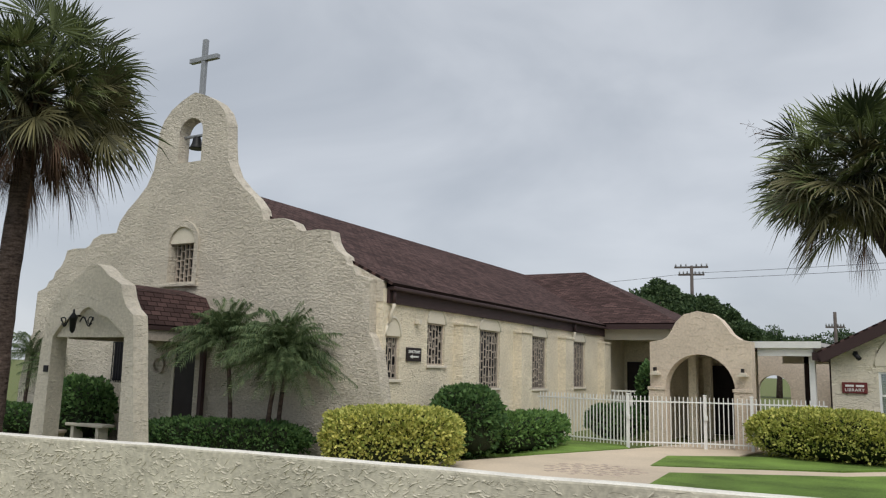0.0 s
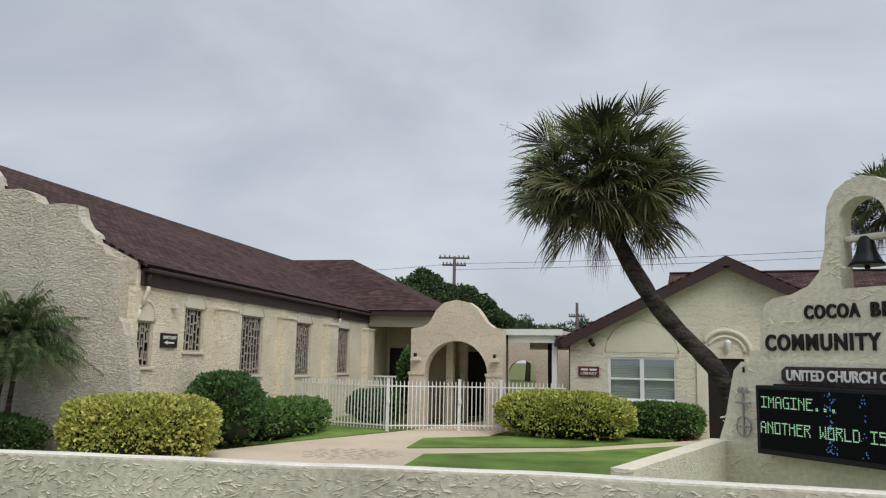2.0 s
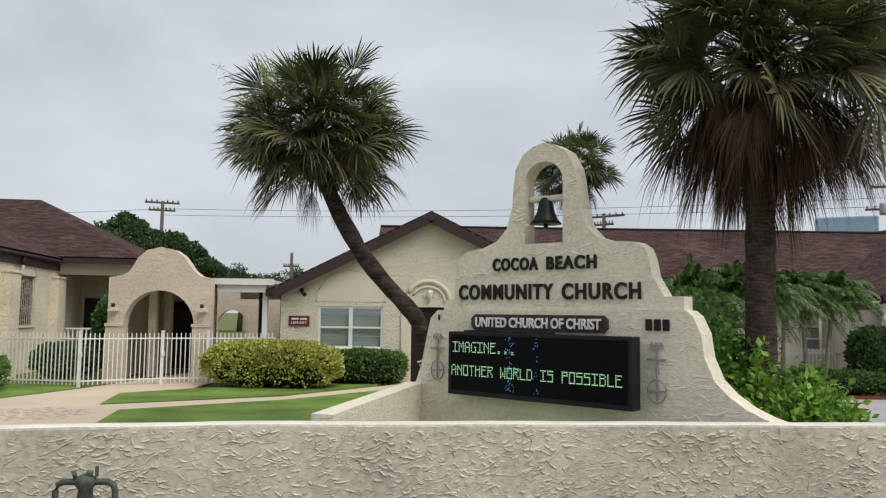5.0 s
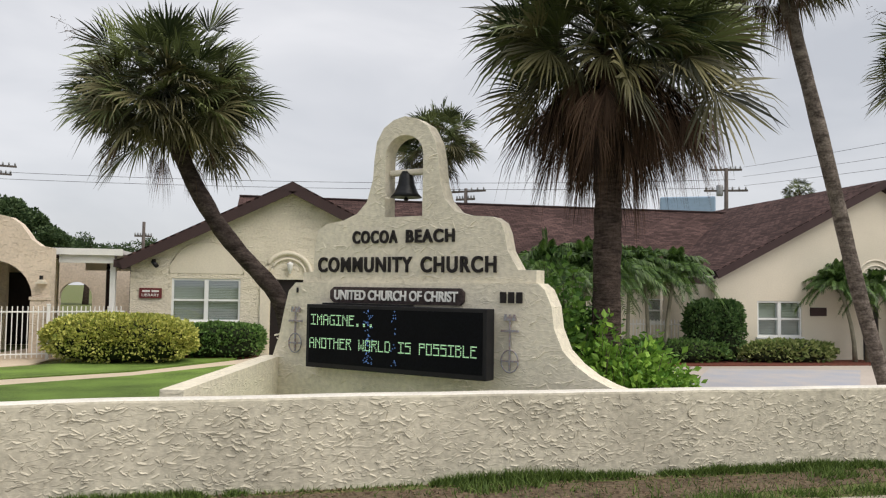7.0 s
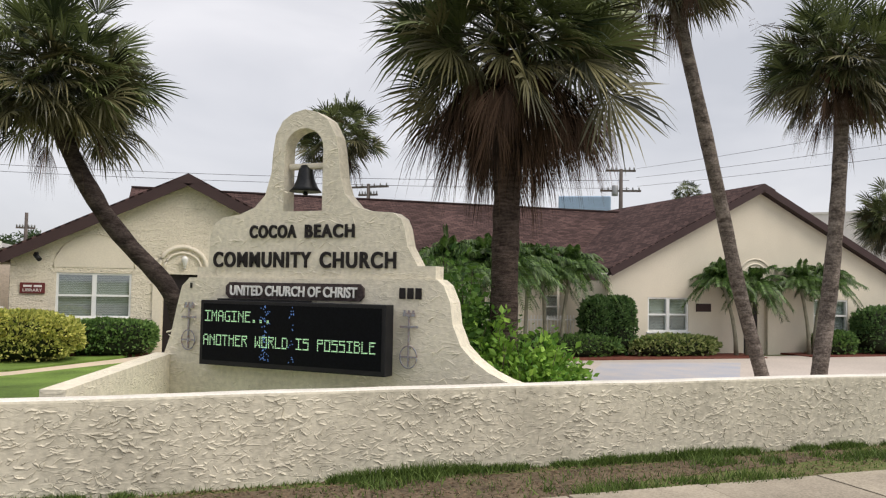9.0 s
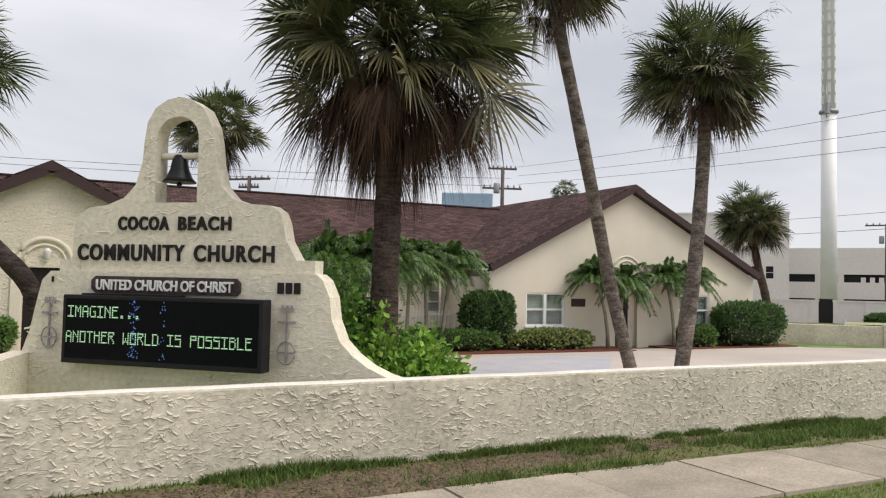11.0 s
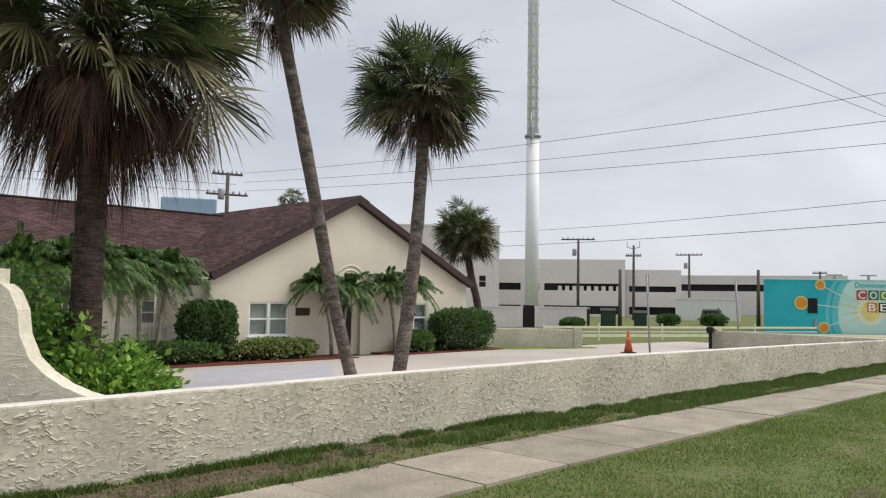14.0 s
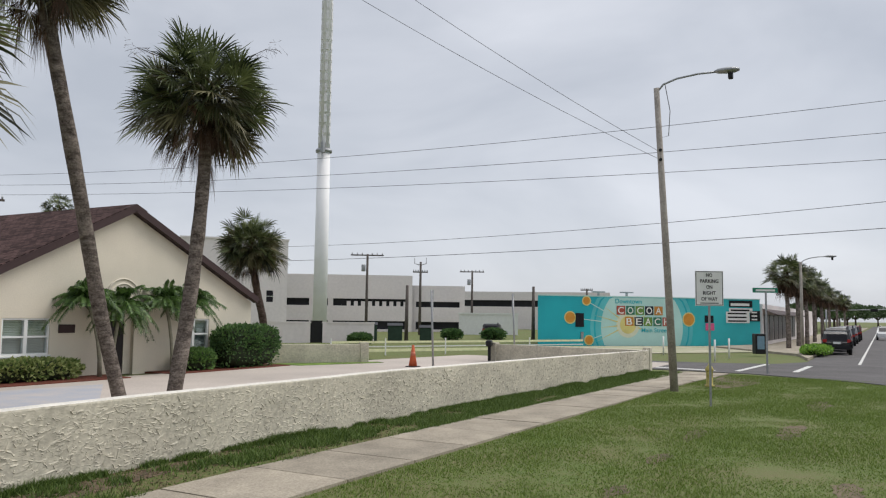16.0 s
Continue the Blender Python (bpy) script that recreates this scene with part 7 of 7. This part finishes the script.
    part("meter_box", boxed(ln * 0.18, -0.1, 0.4, ln * 0.19, 0.0, 1.1), M_GREYMETAL, th)
    ltr = mat("mural_white_letter", (0.82, 0.82, 0.78), vary=0.05)
    blk = [mat("letter_block", c, rough=0.7, vary=0.1) for c in ((0.42, 0.10, 0.07), (0.05, 0.20, 0.13), (0.16, 0.30, 0.07), (0.03, 0.04, 0.05), (0.55, 0.24, 0.05))]
    x0 = ln * 0.335
    write("word", "Downtown", 2.4, 0.38, x0 + 1.1, -0.034, 3.62, teal, art, 0.004, 0.004)
    for row, (word, xs, z) in enumerate((("COCOA", x0, 2.88), ("BEACH", x0 + 0.75, 1.98))):
        for i, ch in enumerate(word):
            t = part("letter_tile", boxed(xs + i * 0.86, -0.036, z - 0.36, xs + i * 0.86 + 0.78, -0.032, z + 0.36), blk[(i if row == 0 else (4, 3, 2, 1, 0)[i])], art)
            write("letter", ch, 0.52, 0.54, xs + i * 0.86 + 0.39, -0.042, z, ltr, t, 0.004, 0.006)
    write("word", "Main Street", 2.5, 0.36, x0 + 3.5, -0.034, 1.28, teal, art, 0.004, 0.004)
    # advertising banners: plain bars
    for x, z, w, h, m in ((0.85, 3.3, 2.3, 0.55, M_BLACK), (0.85, 2.85, 2.3, 0.36, M_WHITE), (0.835, 1.95, 2.3, 0.95, M_WHITE), (0.95, 2.1, 1.0, 0.9, M_BLACK)):
        bn = part("banner", boxed(ln * x, -0.06, z, ln * x + w if ln * x + w < ln else ln, -0.03, z + h), m, th)
        n = 3 if h > 0.6 else 1
        for k in range(n):
            part("text_bar", boxed(ln * x + 0.15, -0.066, z + 0.1 + k * h / n, min(ln * x + w - 0.3, ln - 0.1), -0.061, z + 0.1 + k * h / n + h / n * 0.4), M_WHITE if m is M_BLACK else M_LETTER, bn)
    for k in range(2):
        part("roof_vent", boxed(ln * (0.33 + 0.13 * k), 3, H, ln * (0.33 + 0.13 * k) + 0.12, 3.2, H + 0.5), M_GREYMETAL, th)
        part("roof_fan", boxed(ln * (0.33 + 0.13 * k) - 0.5, 2.9, H + 0.45, ln * (0.33 + 0.13 * k) + 0.6, 3.3, H + 0.55), M_GREYMETAL, th)
    return th


mural()
shop = thing("shop_front", "dark glazed shop front on the street corner", "shop", (73.2, 9.2, 0))
part("wall", boxed(0, 0, -0.1, 60, 10, 3.6), M_GARAGE, shop)
for k in range(8):
    part("shop_window", boxed(0.6 + k * 3.5, -0.06, 0.4, 3.4 + k * 3.5, 0.0, 2.7), M_STAIN, shop)
part("awning", slab([(0, -1.2, 2.7), (30, -1.2, 2.7), (30, 0, 3.2), (0, 0, 3.2)], 0.05), M_FASCIA, shop)


# ---- street beyond the crossing ----
def car(label, base, turn, color, k=1.0, suv=True):
    th = thing("car", label, "car", base, turn, "parked cars")
    paint = mat("car_paint", color, rough=0.25, vary=0.05, spec=0.6)
    h = 1.0 if suv else 0.88
    side = [(-2.3, 0.35), (-2.32, 0.8), (-2.2, 1.0 * h), (-2.05, 1.55 * h), (-1.8, 1.72 * h), (0.2, 1.72 * h), (0.95, 1.15 * h), (2.0, 1.0 * h), (2.28, 0.8), (2.3, 0.35)]
    bm = plate(side, (), -0.88, 0.88)
    for v in bm.verts:
        if v.co.z > 1.15 * h:
            v.co.y *= 0.84
    bmesh.ops.bevel(bm, geom=[e for e in bm.edges if abs(e.verts[0].co.y - e.verts[1].co.y) < 1e-5 and len(e.link_faces) == 2 and abs(e.calc_face_angle(0)) > 1], offset=0.13, segments=3, affect="EDGES")
    body = part("body", bm, paint, th)
    part("rear_window", slab([(-2.20, -0.62, 1.08 * h), (-2.20, 0.62, 1.08 * h), (-2.06, 0.58, 1.52 * h), (-2.06, -0.58, 1.52 * h)], 0.015), M_STAIN, th)
    part("windscreen", slab([(0.97, -0.66, 1.18 * h), (0.97, 0.66, 1.18 * h), (0.30, 0.6, 1.68 * h), (0.30, -0.6, 1.68 * h)], 0.015), M_STAIN, th)
    for s in (-1, 1):
        part("side_window", plate([(-1.9, 1.12 * h), (0.6, 1.12 * h), (0.1, 1.55 * h), (-1.75, 1.58 * h)], (), s * 0.82 - 0.03, s * 0.82 + 0.03), M_STAIN, th)
        part("tail_light", boxed(-2.36, s * 0.72 - 0.12, 0.82, -2.28, s * 0.72 + 0.12, 1.02), mat("tail_red", (0.4, 0.02, 0.02), rough=0.3), th)
        for x in (-1.4, 1.4):
            wheel = part("wheel", lathe([(0.2, -0.1), (0.34, -0.11), (0.35, 0.0), (0.34, 0.11), (0.2, 0.1)], 20), M_BLACK, th)
            wheel.matrix_basis = pose(x, s * 0.8, 0.35, 90, 0, 0)
            part("rim", lathe([(0.05, -0.12), (0.19, -0.112), (0.19, 0.112), (0.05, 0.12)], 14), M_GREYMETAL, wheel)
    part("bumper", boxed(-2.38, -0.8, 0.4, -2.28, 0.8, 0.62, bevel=0.03), M_BLACK, th)
    part("plate_bar", boxed(-2.36, -0.22, 0.72, -2.33, 0.22, 0.86), M_WHITE, th)
    return th


car("black car parked along the street", (60.5, 3.0, 0), 4, (0.012, 0.012, 0.014), suv=False)
car("dark grey car parked along the street", (66.5, 3.2, 0), 3, (0.05, 0.05, 0.055))
car("silver car parked along the street", (74.0, 3.3, 0), 2, (0.35, 0.36, 0.37))
car("dark car parked farther along the street", (82.0, 3.3, 0), 2, (0.03, 0.03, 0.04))
car("white car standing in the far lane", (110.0, 0.0, 0), 180, (0.7, 0.7, 0.7), suv=False)
car("white car standing in the far lane", (118.0, -3.0, 0), 180, (0.65, 0.65, 0.66), suv=False)
car("black car parked beyond the vacant plot", (74.5, 35.5, 0), 20, (0.012, 0.012, 0.014), suv=False)
for i, (x, y, h, s) in enumerate(((66, 6.5, 7.0, 1.55), (72, 6.3, 7.0, 1.5), (79, 6.2, 6.7, 1.5), (88, 6.2, 6.8, 1.5), (98, 6.1, 6.6, 1.5), (110, 6.0, 6.6, 1.3), (125, 5.8, 6.6, 1.3), (145, 5.6, 6.6, 1.3))):
    cabbage_palm("cabbage palm in the row along the shops", (x, y, 0.1), [(0, 0, 0), (0.1, 0, 2.5), (0.2, 0.1, h - 1.5)], (0.19, 0.15), s, 50, 22, 44, 60 + i, 12, M_TRUNK_PALE, group="palms along the shops", tuft=False)
hedge("planting", "low green street planting on the corner", (57.0, 3.95, 0.1), (3.6, 0.8, 0.5), L_BRIGHT, 2500, 71, 0.09, 0, 3, category="planting")
sp = thing("street_name_sign", "green street name sign on a grey post", "street sign", (35.6, 4.4, 0), -60)
part("post", boxed(-0.03, -0.03, -0.1, 0.03, 0.03, 3.4), M_GREYMETAL, sp)
gs = part("name_blade", boxed(-0.55, -0.01, 3.35, 0.5, 0.01, 3.55), mat("sign_green", (0.02, 0.22, 0.13), rough=0.4), sp)
part("text_bar", boxed(-0.42, -0.014, 3.41, 0.38, -0.011, 3.49), M_WHITE, gs)
tb = thing("litter_bin", "grey litter bin with a blue panel on the corner", "bin", (53.0, 6.95, 0.12), -60)
part("bin_body", boxed(-0.32, -0.3, 0, 0.32, 0.3, 1.25, bevel=0.05), M_BLACK, tb)
part("bin_panel", boxed(-0.22, -0.32, 0.3, 0.22, -0.3, 1.1), mat("panel_blue", (0.2, 0.32, 0.42), rough=0.4), tb)
for x, y in ((47.9, 7.9), (44.1, 8.0), (49.5, 12.0)):
    b = thing("bollard", "thin white marker post", "bollard", (x, y, 0), 0, "marker posts")
    part("post", tubed([(0, 0, 0), (0, 0, 1.15)], 0.05, 8), M_WHITE, b)
# tape strung over the vacant plot
for a, b in (((34.6, 26.1), (37.5, 24.5)), ((37.5, 24.5), (41.0, 22.6)), ((41.0, 22.6), (46.5, 19.6)), ((46.5, 19.6), (50.5, 17.5))):
    a, b = Vector((*a, 0)), Vector((*b, 0))
    t = thing("barrier_tape", "pale yellow barrier tape strung between stakes", "tape", tuple(a), math.degrees(math.atan2(b.y - a.y, b.x - a.x)), "barrier tape")
    ln = (b - a).length
    part("stake", boxed(-0.03, -0.03, 0, 0.03, 0.03, 0.95), M_WHITE, t)
    m = mat("tape_yellow", (0.88, 0.88, 0.55), rough=0.5, vary=0.1)
    part("upper_tape", boxed(0, -0.01, 0.68, ln, 0.01, 0.80), m, t)
    part("lower_tape", boxed(0, -0.01, 0.20, ln, 0.01, 0.36), m, t)
    part("middle_tape", boxed(0, -0.03, 0.46, ln, -0.015, 0.52), M_WHITE, t)
M_BIN = mat("dumpster_green", (0.03, 0.06, 0.04), rough=0.7, vary=0.2)
for az, d, w, h in ((55.85, 66, 0.42, 1.45), (57.5, 66, 0.6, 1.4), (59.7, 66, 0.5, 1.25)):
    q = thing("dumpster", "dark green rubbish container beyond the plot", "dumpster", facing(az, d), -az, "rubbish containers")
    part("container", boxed(-w, 0, -0.02, w, 1.4, h, bevel=0.05), M_BIN, q)
    part("lid", slab([(-w - 0.05, -0.05, h), (w + 0.05, -0.05, h), (w + 0.05, 1.45, h + 0.2), (-w - 0.05, 1.45, h + 0.2)], 0.04), M_BLACK, q)
for i, (az, d, w, h) in enumerate(((61.6, 76, 1.2, 0.9), (64.6, 76, 1.5, 1.0), (55.0, 62, 0.8, 0.7), (69.5, 90, 3.0, 1.6))):
    hedge("bush", "dark scrubby bush beyond the vacant plot", facing(az, d), (w, 0.8, h), L_DEEP, 1800, 80 + i, 0.14, 0, 2.4, lumps=0.25, category="bush")
far_shop = thing("white_store", "low white building beyond the vacant plot", "building", facing(64.2, 100), -64.2)
part("wall", boxed(-3.7, 0, -0.1, 3.7, 8, 2.5), M_WHITE, far_shop)
part("parapet", boxed(-3.8, -0.1, 2.5, 3.8, 8, 2.7), M_WHITE, far_shop)
far_deck = thing("far_garage", "distant pale building with a dark open level", "building", facing(67.5, 150), -67.5)
part("lower_wall", boxed(-14, 0, -0.1, 14, 10, 4.2), M_GARAGE, far_deck)
# closed box, its dark colour standing for shade in an open level
part("shaded_level", boxed(-14, 0.5, 4.2, 14, 10, 5.4), M_DECK, far_deck)
part("upper_wall", boxed(-14, 0, 5.4, 14, 10, 7.0), M_GARAGE, far_deck)

# far end of the street
for i, (x, y, h, w) in enumerate(((190, 14, 6.5, 7), (215, 13, 7.0, 8), (245, 12, 7.0, 9), (280, 10, 7.0, 9), (330, 9, 8.0, 10), (300, -20, 7.5, 9), (255, -21, 7.0, 8), (360, -12, 8.0, 10), (380, 2, 8.0, 11))):
    tree("distant dark green tree along the street", (x, y, 0), h, w, 90 + i, 2600, 0.6)
for i, (x, y, c) in enumerate(((90.0, 3.3, (0.30, 0.31, 0.33)), (98.5, 3.3, (0.02, 0.02, 0.025)), (107.0, 3.3, (0.10, 0.02, 0.02)), (135.0, -0.2, (0.6, 0.6, 0.6)), (150.0, -3.2, (0.04, 0.04, 0.05)))):
    car("car standing far along the street", (x, y, 0), 180 if y < 1 else 2, c, suv=i % 2 == 0)
for x, h in ((118, 8.5), (150, 9.0), (190, 9.0), (235, 9.5)):
    utility_pole((x, 10.2, 0), h, "wooden utility pole far along the shops", ((0.3, 1.1),), 0, False)

# signal over the far crossing
sig = thing("traffic_signal", "dark traffic signal on a long mast arm over the street", "traffic light", (150.0, 8.6, 0))
part("mast", tubed([(0, 0, -0.1), (0, 0, 4.2)], [0.16, 0.12], 10), M_GREYMETAL, sig)
part("arm", tubed([(0, 0, 4.0), (0, -11.5, 4.3)], [0.1, 0.06], 8), M_GREYMETAL, sig)
for y in (-7.2, -10.2):
    head = part("signal_head", boxed(-0.2, y - 0.55, 3.85, 0.2, y + 0.55, 4.3, bevel=0.04), M_BLACK, sig)
    for k in range(3):
        part("visor", tubed([(-0.2, y - 0.34 + k * 0.34, 4.08), (-0.4, y - 0.34 + k * 0.34, 4.08)], 0.13, 10), M_BLACK, head)

# ---- trowel marks, grass and fallen leaves ----
def trowel_marks(count, place, seed, parent, material, tall=0.012, span=(0.035, 0.15)):
    """Raised curved ridges of stucco, sharp on their lower side. place(u) gives a point, the direction along the wall and its outward normal."""
    rng = random.Random(seed)
    V, F = [], []
    for k in range(count):
        p, d, nrm = place(rng)
        if p is None:
            continue
        ln = rng.uniform(*span) * (1.5 if rng.random() < 0.12 else 1)
        a = rng.gauss(0.2, 0.5)
        if rng.random() < 0.07:
            a = rng.uniform(-0.9, 0.9)
        bend = rng.uniform(-0.5, 0.5)
        n = 5
        w = rng.uniform(0.006, 0.014)
        hgt = tall * rng.uniform(0.5, 1.3)
        base = len(V)
        for i in range(n):
            t = i / (n - 1)
            ang = a + bend * (t - 0.5) * 2
            along = (t - 0.5) * ln
            q = p + d * (along * math.cos(a)) + Vector((0, 0, along * math.sin(a) + bend * ln * 0.4 * (t - 0.5) ** 2 * 2 + rng.uniform(-0.006, 0.006)))
            e = hgt * math.sin(math.pi * (0.12 + 0.76 * t)) 
            V += [tuple(q + Vector((0, 0, w * 1.9)) - nrm * 0.004), tuple(q + nrm * e), tuple(q + Vector((0, 0, -w * 0.5)) - nrm * 0.004)]
        for i in range(n - 1):
            b0, b1 = base + 3 * i, base + 3 * i + 3
            F += [(b0, b0 + 1, b1 + 1, b1), (b0 + 1, b0 + 2, b1 + 2, b1 + 1)]
    me = bpy.data.meshes.new("stucco_relief")
    me.from_pydata(V, [], F)
    o = part("stucco_relief", me, material, parent)
    o["kind"] = "stuff"
    return o


def on_garden_wall(rng):
    x = rng.uniform(-14.0, 34.2)
    d = Vector((1, wall_y(x + 0.5) - wall_y(x - 0.5), 0)).normalized()
    nrm = Vector((d.y, -d.x, 0))
    z = rng.uniform(0.02, 0.92)
    return Vector((x, wall_y(x), z)) + nrm * 0.122, d, nrm


gw = [o for o in scene.objects if o.name == "garden_wall"][0]
trowel_marks(6500, on_garden_wall, 5, gw, M_GARDEN, 0.0095, (0.03, 0.12))
ms = [o for o in scene.objects if o.name == "monument_sign"][0]


def on_sign(rng):
    x, z = rng.uniform(-5.5, -0.2), rng.uniform(0.7, 4.6)
    low_ok = z < 2.2 and (-5.25 if z > 1.5 else -5.5) < x < (-0.95 if z > 1.4 else -0.5 - (z - 1.0) * 0.5)
    up_ok = 2.35 < z < 3.15 and -4.7 < x < -1.55
    side_ok = 3.3 < z < 4.3 and (-3.64 < x < -3.46 or -2.76 < x < -2.64)
    busy = (-4.9 < x < -1.65 and 0.95 < z < 2.3) or (-4.7 < x < -1.55 and (2.42 < z < 2.7 or 2.86 < z < 3.1) and rng.random() < 0.9) or abs(x + 1.36) < 0.3
    if busy or not (low_ok or up_ok or side_ok):
        return None, None, None
    y = -0.002 if z < 2.25 else 0.058
    return Vector((x, y, z)), Vector((1, 0, 0)), Vector((0, -1, 0))


trowel_marks(1500, on_sign, 6, ms, M_SIGN, 0.008, (0.05, 0.2))


def grass(count, pick, seed, tall, name, label, material=L_GRASS, wide=0.006):
    rng = np.random.default_rng(seed)
    P = pick(rng, count)
    n = len(P)
    a = rng.uniform(0, 6.28, n)
    h = tall * rng.uniform(0.4, 1.2, n) * P[:, 2]
    lean = rng.normal(0, 0.5, (n, 2)) * h[:, None]
    w = wide * (1 + 0.5 * rng.random(n))
    dx, dy = np.cos(a) * w, np.sin(a) * w
    z = np.full(n, -0.03)
    v0 = np.stack([P[:, 0] - dx, P[:, 1] - dy, z], 1)
    v1 = np.stack([P[:, 0] + dx, P[:, 1] + dy, z], 1)
    v2 = np.stack([P[:, 0] + lean[:, 0], P[:, 1] + lean[:, 1], z + h], 1)
    me = bpy.data.meshes.new(name)
    me.from_pydata(np.stack([v0, v1, v2], 1).reshape(-1, 3).tolist(), [], np.arange(3 * n).reshape(-1, 3).tolist())
    me.materials.append(material)
    return tagged(new(name, me), label, "grass", "", "stuff")


def strip_pick(rng, n):
    x = rng.uniform(-4, 34, n) ** 1.0
    wy = np.array([wall_y(v) for v in x])
    near = rng.random(n) < 0.35
    y = np.where(near, wy - 0.13 - np.abs(rng.normal(0, 0.06, n)), wy - 0.14 - rng.random(n) * 1.5)
    patch = np.array([noise.noise((u * 0.55, v * 1.4, 2.0)) + 0.5 * noise.noise((u * 2.2, v * 3.0, 5.0)) for u, v in zip(x, y)])
    keep = (patch + np.clip((x - 11) * 0.06, -0.35, 0.4) > 0.0) | (near & (patch > -0.2)) | (rng.random(n) < 0.10)
    hgt = np.where(near, 1.25, 1.0) * (1 + patch)
    return np.stack([x, y, np.clip(hgt, 0.3, 2.6)], 1)[keep]


def verge_pick(rng, n):
    x, y = -6 + 42 * rng.random(n), rng.uniform(-1.5, 6.6, n)
    patch = np.array([noise.noise((u * 0.35, v * 0.6, 9.0)) + 0.5 * noise.noise((u * 1.5, v * 1.5, 4.0)) for u, v in zip(x, y)])
    edge = 6.38 - np.array([9.62 - wall_y(u) for u in x]) * 0.6
    keep = (y < edge) & (patch + 0.3 * rng.random(n) > -0.42) & (x < 33.5 + 0.2 * y)
    return np.stack([x, y, np.clip(0.8 + patch, 0.3, 1.6)], 1)[keep]


def lawn_pick(rng, n):
    x, y = rng.uniform(-7.5, 3, n), rng.uniform(10, 25, n)
    a = (y > 10.2) & (y < 18.0 + (x + 7.0) * 0.88) & (y > 15.9 - (x + 6.55) * 1.9)
    return np.stack([x, y, np.ones(n)], 1)[a]


grass(110000, strip_pick, 1, 0.085, "grass_tufts", "uneven grass and weeds along the garden wall", L_WEED, 0.008)
grass(400000, verge_pick, 2, 0.045, "verge_grass", "patchy roadside grass with worn spots")
grass(40000, lawn_pick, 3, 0.045, "lawn_grass", "short bright lawn grass")
def litter(count, seed):
    """Dry leaf scraps lying on the bare strip at the foot of the wall."""
    rng = np.random.default_rng(seed)
    x = rng.uniform(-5, 22, count)
    y = np.array([wall_y(v) for v in x]) - 0.15 - rng.random(count) ** 1.3 * 1.5
    a = rng.uniform(0, 6.28, count)
    r = 0.010 + 0.022 * rng.random(count)
    V = []
    for k in range(4):
        b = a + k * math.pi / 2
        f = r * (1.0 if k % 2 else 0.45)
        V.append(np.stack([x + f * np.cos(b), y + f * np.sin(b), -0.02 + 0.012 * rng.random(count)], 1))
    me = bpy.data.meshes.new("leaf_litter")
    me.from_pydata(np.stack(V, 1).reshape(-1, 3).tolist(), [], np.arange(4 * count).reshape(-1, 4).tolist())
    me.materials.append(foliage("dry_leaf_scraps", (0.06, 0.04, 0.028), (0.30, 0.22, 0.15), rough=0.9, gloss=0.1))
    return tagged(new("leaf_litter", me), "dry brown leaf scraps on the bare strip", "leaf litter", "", "stuff")


litter(20000, 8)
# worn sandy spots in the verge
for i, (x, y, a, b) in enumerate(((13.24, 3.38, 0.5, 0.16), (16.26, 3.42, 0.9, 0.2), (10.51, 3.25, 0.4, 0.15), (17.77, 1.84, 1.2, 0.25), (12.16, 0.64, 0.6, 0.2), (23.3, 1.7, 1.4, 0.3))):
    rng = random.Random(i)
    pts = [(x + a * (1 + rng.uniform(-0.25, 0.25)) * math.cos(k * math.pi / 8), y + b * (1 + rng.uniform(-0.3, 0.3)) * math.sin(k * math.pi / 8)) for k in range(16)]
    sheet("worn_patch", pts, -0.024, M_DIRT, "bare sandy patch worn in the verge grass", "dirt", thick=0.003)
# stained paver circle in the path
for k in range(44):
    a, r = 2.399963 * k, 0.115 * math.sqrt(k + 0.5) * 1.5
    x, y = -8.4 + r * math.cos(a), 17.3 + r * math.sin(a) * 1.0
    if k == 0:
        pav = thing("paver_circle", "round patch of dark stained pavers in the path", "paving", (0, 0, 0), kind="structure")
        pm = mesh_of(boxed(-0.11, -0.09, -0.03, 0.11, 0.09, 0.026, bevel=0.006), "paver")
        pm.materials.append(M_PAVER)
    o = part("paver", pm, None, pav)
    o.matrix_basis = pose(x, y, 0, 0, 0, math.degrees(a))
